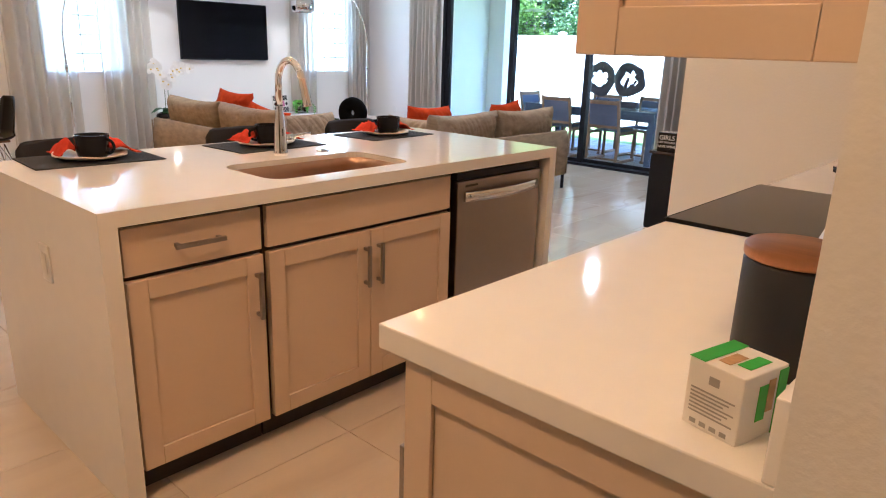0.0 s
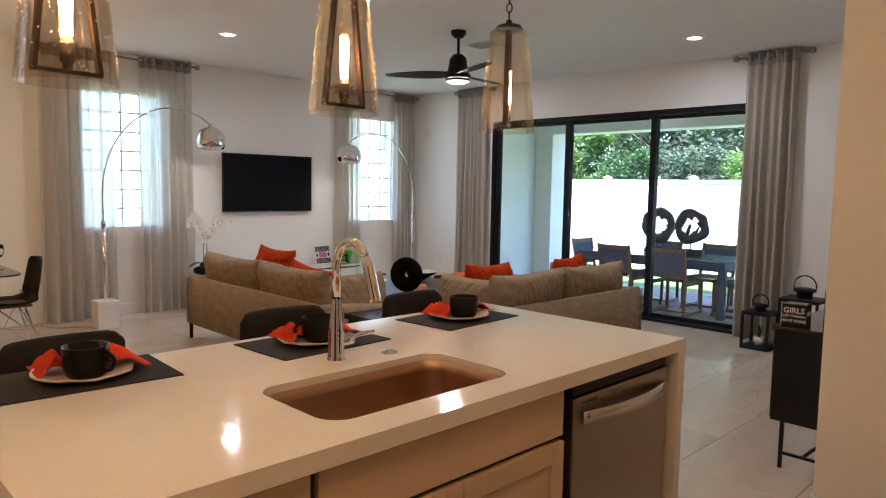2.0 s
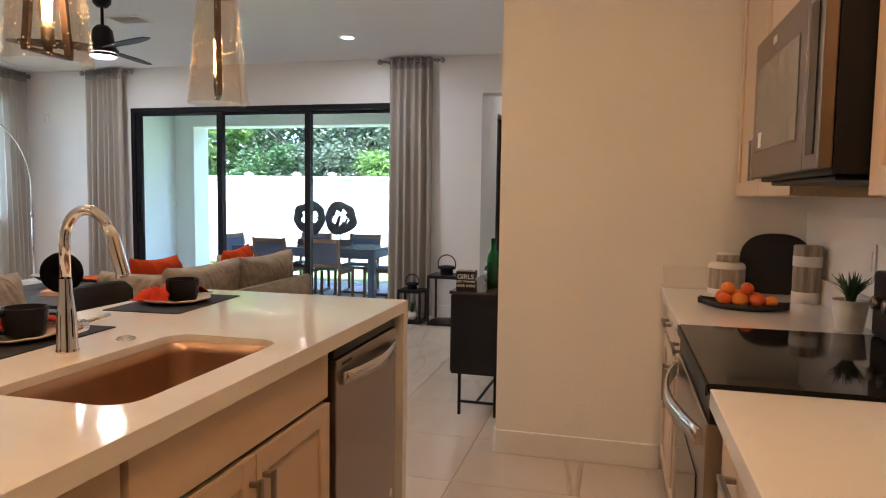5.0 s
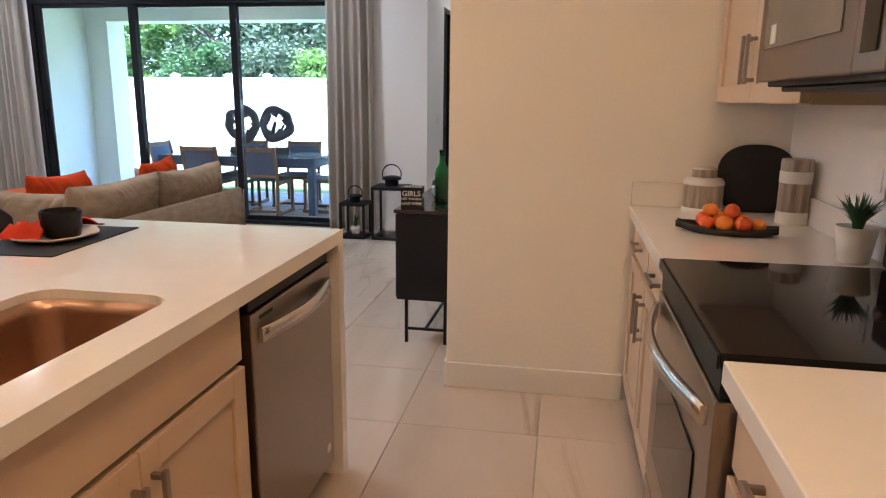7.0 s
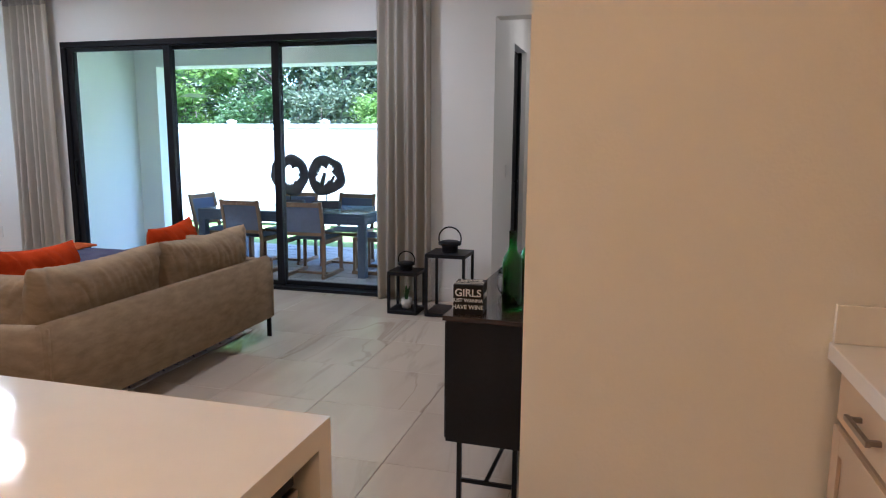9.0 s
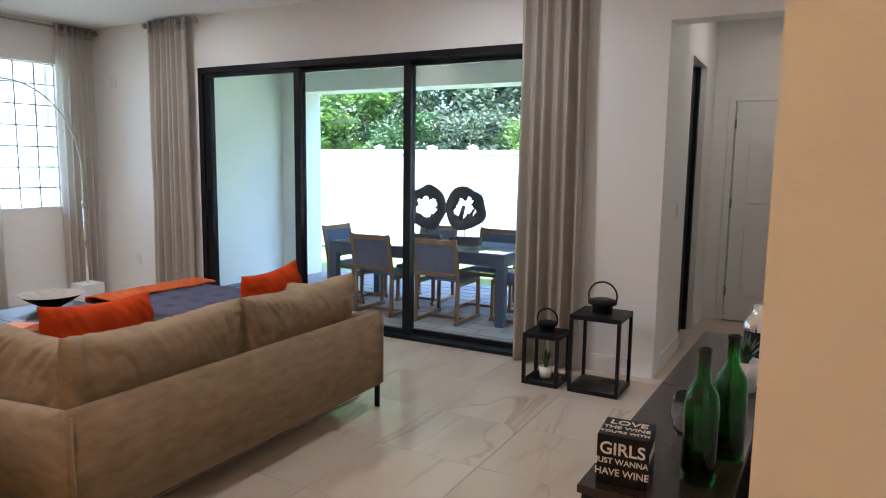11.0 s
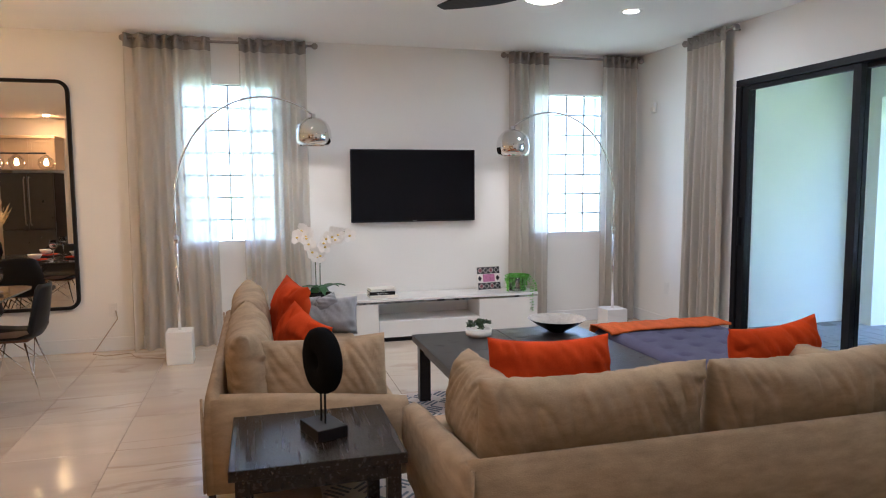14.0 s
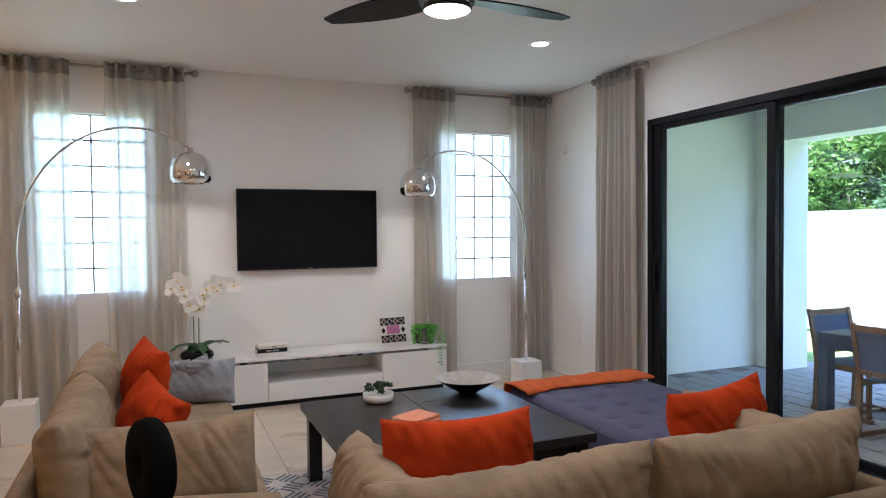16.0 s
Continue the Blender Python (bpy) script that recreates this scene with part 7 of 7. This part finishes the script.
for cz in (0.042, 0.203):
    part("band", box(-0.125, 0.125, -0.0012, -0.0004, cz - 0.034, cz + 0.034), FRAMEBLACK, pf, at=a)
    for i in range(4):
        lozenge(-0.09 + 0.06 * i, cz, 0.029, 0.032, 0.0, CARDWHITE)
        lozenge(-0.09 + 0.06 * i, cz, 0.022, 0.025, 0.001, FRAMEBLACK if i % 2 else OXBLOOD)
for cx in (-0.10, 0.10):
    lozenge(cx, 0.122, 0.022, 0.03, 0.0, FRAMEBLACK)
part("strut", box(-0.03, 0.03, 0.0, 0.004, 0, 0.2), CARDWHITE, pf, at=pose(0, 0.095, 0.0, 14))
vp = thing("trailing_plant", "bright green trailing plant in a glass pot", "potted plant", pose(-8.10, 7.49, 0.418))
part("pot", lathe([(0, 0), (0.07, 0), (0.082, 0.005), (0.085, 0.14), (0.081, 0.14), (0.077, 0.01), (0, 0.008)], 24), GLASS, vp)
rnd = random.Random(12)
one = bmesh.new()
for k in range(70):
    a, r = rnd.uniform(0, 6.28), rnd.uniform(0.07, 0.125)
    hang = rnd.uniform(0.03, 0.17) if k % 9 else 0.34
    if hang > 0.2:
        a = rnd.uniform(0.4, 1.1)
        r = 0.2
    for q in range(int(9 + hang * 40)):
        u = q / (9 + hang * 40)
        z = 0.125 + 0.05 * math.sin(min(u * 3.5, 3.14)) - hang * max(0, u - 0.3) / 0.7
        if z < 0.005 and r < 0.15:
            break
        c = Vector((r * min(u * 2, 1) * math.cos(a), r * min(u * 2, 1) * math.sin(a), max(z, -0.3)))
        d = Vector((rnd.uniform(-1, 1), rnd.uniform(-1, 1), rnd.uniform(-0.6, 0.6))).normalized()
        e = d.orthogonal().normalized()
        s = rnd.uniform(0.009, 0.017)
        one.faces.new([one.verts.new(p) for p in (c - d * s, c + e * s * 0.7, c + d * s, c - e * s * 0.7)])
part("vines", one, VINE, vp)

# ---------------------------------------------------------------- on the coffee table
sp = thing("succulent_bowl", "dark green succulents in a white bowl", "potted plant", pose(-6.03, 6.40, 0.46))
part("bowl", lathe([(0, 0), (0.07, 0), (0.088, 0.012), (0.092, 0.05), (0.085, 0.052), (0.08, 0.04), (0, 0.04)], 28), CERAMICWHITE, sp)
rnd = random.Random(9)
one = bmesh.new()
for k in range(16):
    a, r = rnd.uniform(0, 6.28), 0.075 * rnd.random() ** 0.5
    c = Vector((r * math.cos(a), r * math.sin(a), 0.06 + 0.035 * rnd.random()))
    for q in range(26):
        d = Vector((rnd.gauss(0, 1), rnd.gauss(0, 1), abs(rnd.gauss(0, 0.9)))).normalized()
        e = d.orthogonal().normalized()
        L = rnd.uniform(0.018, 0.036)
        one.faces.new([one.verts.new(p) for p in (c, c + d * L * 0.6 + e * 0.007, c + d * L, c + d * L * 0.6 - e * 0.007)])
part("leaves", one, material("succulent_leaf", (0.05, 0.085, 0.04), 0.5, vary=0.5, scale=30), sp)
bw = thing("decorative_bowl", "wide shallow black and cream bowl", "bowl", pose(-6.0, 6.97, 0.46))
part("shell", lathe([(0, 0), (0.055, 0.0), (0.06, 0.008), (0.13, 0.045), (0.20, 0.092), (0.203, 0.094)], 40), CERAMICBLACK, bw)
part("inside", lathe([(0.203, 0.0945), (0.197, 0.0935), (0.125, 0.05), (0.05, 0.016), (0, 0.014)], 40), material("bowl_inside", (0.40, 0.36, 0.31), 0.6, vary=0.3, scale=12), bw)

# ---------------------------------------------------------------- dining area, at the room's edge and in the mirror
dt = thing("dining_table", "dark glass-topped dining table on a wire base", "dining table", pose(-7.0, 2.35, 0))
part("tabletop", loft([rrect(-0.52, 0.52, -0.95, 0.95, 0.16, 0.735, 8), rrect(-0.52, 0.52, -0.95, 0.95, 0.16, 0.747, 8)], smooth=False), material("smoked_glass", (0.05, 0.05, 0.05), 0.05, bump=0), dt)
for k in range(14):
    a = 2 * math.pi * k / 14
    b = a + 1.0
    part("wire", tube([(0.22 * math.cos(a), 0.5 * math.sin(a), 0.734), (0.1 * math.cos((a + b) / 2), 0.25 * math.sin((a + b) / 2), 0.4), (0.26 * math.cos(b), 0.55 * math.sin(b), 0.0)], 0.006, 6), BLACKMETAL, dt)


def shell_chair(at):
    t = thing("dining_chair", "black moulded shell chair with wire legs", "chair", at, group="chairs round the dining table")
    one = bmesh.new()
    prof = [(0.21, 0.455), (0.17, 0.445), (0.05, 0.43), (-0.08, 0.43), (-0.16, 0.455), (-0.20, 0.53), (-0.225, 0.66), (-0.245, 0.80), (-0.25, 0.83)]
    hw = [0.19, 0.215, 0.225, 0.225, 0.225, 0.22, 0.205, 0.17, 0.12]
    rows = []
    for (y, z), w in zip(prof, hw):
        row = []
        for k in range(9):
            u = -1 + k / 4
            row.append(one.verts.new((w * u, y + 0.05 * u * u * (1 if z > 0.5 else 0), z + (0.05 * u * u if z < 0.5 else 0.0))))
        rows.append(row)
    for a, b in zip(rows, rows[1:]):
        for k in range(8):
            one.faces.new((a[k], a[k + 1], b[k + 1], b[k])).smooth = True
    SHELL = material("black_shell", (0.010, 0.010, 0.010), 0.45, vary=0.2)
    SHELL.node_tree.nodes["Principled BSDF"].inputs["Specular IOR Level"].default_value = 0.2
    s = part("shell", one, SHELL, t)
    md = s.modifiers.new("thick", "SOLIDIFY")
    md.thickness = 0.008
    part("seat_pad", smooth_all(box(-0.17, 0.17, -0.13, 0.18, 0.44, 0.462, 0.009, seg=3)), material("brown_leather", (0.12, 0.05, 0.025), 0.5, vary=0.2), t)
    for sx in (-1, 1):
        for sy in (-1, 1):
            part("leg", tube([(0.11 * sx, 0.09 * sy, 0.425), (0.22 * sx, 0.21 * sy, 0.0)], 0.0065, 8), CHROME, t)
            part("brace", tube([(0.11 * sx, 0.09 * sy, 0.42), (-0.17 * sx, 0.155 * sy, 0.2)], 0.004, 6), CHROME, t)
        part("brace", tube([(0.165 * sx, -0.15, 0.2), (0.11 * sx, 0.09, 0.42)], 0.004, 6), CHROME, t)
    return t


c0 = shell_chair(pose(-6.98, 3.29, 0, 0, 0, 180))
for x, y, a in ((-7.62, 1.95, -90), (-7.62, 2.75, -90), (-6.38, 1.9, 90), (-6.36, 2.72, 90)):
    copy_thing(c0, pose(x, y, 0, 0, 0, a))
for x, y in ((-7.3, 2.75), (-6.72, 2.7), (-7.05, 3.08), (-7.3, 1.95)):
    tagged(part("plate", lathe([(0, 0.004), (0.08, 0.004), (0.13, 0.014), (0.128, 0.009), (0.08, 0), (0, 0)], 32), material("dark_plate", (0.05, 0.03, 0.025), 0.4) if "dark_plate" not in bpy.data.materials else bpy.data.materials["dark_plate"], None, "", pose(x, y, 0.7475)), "dark dinner plate on the dining table", "plate", "dining table settings")
    tagged(part("dining_bowl", lathe([(0, 0), (0.04, 0), (0.07, 0.05), (0.066, 0.05), (0.038, 0.006), (0, 0.006)], 28), CERAMICWHITE, None, "", pose(x, y, 0.768)), "white bowl on the folded napkin", "bowl", "dining table settings")
    tagged(part("napkin", box(-0.09, 0.09, -0.075, 0.075, 0, 0.012, 0.004), NAPKIN, None, "", pose(x, y, 0.756, 0, 0, 20)), "folded orange napkin on the plate", "napkin", "dining table settings")
    g = thing("goblet", "clear stemmed wine glass on the dining table", "glass", pose(x + 0.12, y + 0.14, 0.7475), group="dining table settings")
    part("glass", lathe([(0, 0.002), (0.034, 0.002), (0.006, 0.008), (0.004, 0.09), (0.03, 0.115), (0.04, 0.15), (0.033, 0.20), (0.032, 0.20), (0.038, 0.15), (0.028, 0.118), (0, 0.1)], 24), GLASS, g)
va = thing("pampas_vase", "dark vase filled with cream pampas plumes", "vase", pose(-6.85, 2.25, 0.7475))
part("vase", lathe([(0, 0), (0.05, 0), (0.07, 0.06), (0.06, 0.16), (0.035, 0.2), (0.04, 0.22), (0.036, 0.22), (0.03, 0.2), (0, 0.19)], 28), CERAMICBLACK, va)
rnd = random.Random(77)
for k in range(14):
    a, tilt = rnd.uniform(0, 6.28), rnd.uniform(0.1, 0.75)
    d = Vector((math.cos(a) * tilt, math.sin(a) * tilt, 1)).normalized()
    p0, p1 = Vector((0, 0, 0.2)), Vector((0, 0, 0.2)) + d * 0.2
    one = bmesh.new()
    tube([p0, p1], 0.002, 5, one)
    for q in range(90):
        u = rnd.random()
        c = p1 + d * 0.22 * u
        e = (Vector((rnd.gauss(0, 1), rnd.gauss(0, 1), 0.6)).normalized() + d * 0.6).normalized() * 0.05 * (1.1 - u)
        s = e.orthogonal().normalized() * 0.003
        one.faces.new([one.verts.new(p) for p in (c - s, c + e, c + s)])
    part("plume", one, PAMPAS, va)
cl = thing("chandelier", "dark bar chandelier with smoked glass globes", "chandelier", pose(-6.9, 2.3, 0))
part("canopy", lathe([(0, CEIL), (0.06, CEIL), (0.06, CEIL - 0.02), (0, CEIL - 0.021)], 20), FRAMEBLACK, cl)
part("rod", tube([(0, 0, CEIL - 0.02), (0, 0, 1.86)], 0.007), FRAMEBLACK, cl)
part("bar", tube([(0, -0.5, 1.86), (0, 0.5, 1.86)], 0.009), FRAMEBLACK, cl)
for k in range(5):
    y = -0.48 + 0.24 * k
    g = part("globe", lathe([(0, 1.68), (0.05, 1.69), (0.08, 1.735), (0.083, 1.76), (0.07, 1.80), (0.03, 1.835), (0.012, 1.85)], 24, at=(0.07 * (-1) ** k, y, 0)), SEEDED, cl)
    g.visible_shadow = False
    part("bulb", lathe([(0, 1.73), (0.02, 1.74), (0.024, 1.76), (0.012, 1.80), (0, 1.805)], 14, at=(0.07 * (-1) ** k, y, 0)), BULB, cl)
# lamp cord trailing from the outlet
cd = part("power_cord", tube([(-8.372, 3.68, 0.37), (-8.33, 3.70, 0.30), (-8.35, 3.60, 0.16), (-8.25, 3.50, 0.006), (-8.15, 3.62, 0.006), (-8.2, 3.82, 0.006), (-8.0, 3.9, 0.006), (-7.92, 4.1, 0.006), (-7.85, 4.19, 0.006)], 0.004, 6), material("clear_brown_cord", (0.35, 0.25, 0.16), 0.4), None)
tagged(cd, "thin lamp cord trailing from the outlet across the floor", "cord")

# ---------------------------------------------------------------- floor tiles and patio pavers
fl = structure("floor", box(WX - 0.2, 1.7, -2.12, NY + 0.2, -0.159, -0.007), GROUT, "large pale veined porcelain floor tiles with thin joints", "floor")
structure("floor_hall", box(-2.54, -0.9, NY + 0.201, 11.42, -0.159, -0.007), GROUT, "pale tiled hallway floor", "floor")
TS, G = 0.593, 0.0013
X0, Y0 = -3.378, 7.70
tile_mesh = mesh_of("tile", box(G, TS - G, G, TS - G, -0.0068, 0.0, 0.0012, seg=1), TILE)
rest = bmesh.new()
count = 0
i0, i1 = math.floor((WX - X0) / TS), math.ceil((1.6 - X0) / TS)
j0, j1 = math.floor((-2.0 - Y0) / TS), math.ceil((NY - Y0) / TS)
for i in range(i0, i1):
    for j in range(j0, j1):
        x, y = X0 + i * TS, Y0 + j * TS
        a, b, c, d = max(x, WX), min(x + TS, 1.58), max(y, -2.0), min(y + TS, NY + 0.0)
        if b - a < 0.02 or d - c < 0.02:
            continue
        near = (-5.2 < x + 0.3 < 0 and 0.6 < y + 0.3) or (y > 2.2 and x > -8.2)
        whole = b - a > TS - 0.001 and d - c > TS - 0.001
        if near and whole and count < 300:
            ob = new("tile", tile_mesh)
            ob.parent, ob.location = fl, (x, y, 0)
            count += 1
        else:
            box(a + G, b - G, c + G, d - G, -0.0068, 0.0, bm=rest)
for j in range(5):
    for i in range(3):
        x, y = -2.33 + i * TS, NY + 0.004 + j * TS
        box(x + G, min(x + TS, -1.1) - G, y + G, min(y + TS, 11.3) - G, -0.0068, 0.0, bm=rest)
rt = part("floor_tiles_rest", rest, TILE, fl)
tagged(rt, kind="stuff")

pav = structure("pavement", box(-7.95, -0.6, NY + 0.201, 11.49, PZ - 0.0115, PZ - 0.006), SAND, "grey concrete patio pavers laid in running bond", "patio")
PW, PD = 0.40, 0.20
pmesh = mesh_of("paver", box(0.004, PW - 0.004, 0.004, PD - 0.004, -0.0055, 0.0, 0.004, seg=1), PAVER)
rest = bmesh.new()
count = 0
for j in range(15):
    for i in range(20):
        x, y = -7.94 + i * PW + (0.2 if j % 2 else 0.0), NY + 0.21 + j * PD
        if x + PW > -0.6:
            continue
        if -7.0 < x < -2.6 and count < 300:
            ob = new("paver", pmesh)
            ob.parent, ob.location = pav, (x, y, PZ + random.uniform(-0.0015, 0.0015))
            count += 1
        else:
            box(x + 0.004, x + PW - 0.004, y + 0.004, y + PD - 0.004, PZ - 0.0055, PZ, bm=rest)
rt = part("pavers_rest", rest, PAVER, pav)
tagged(rt, kind="stuff")
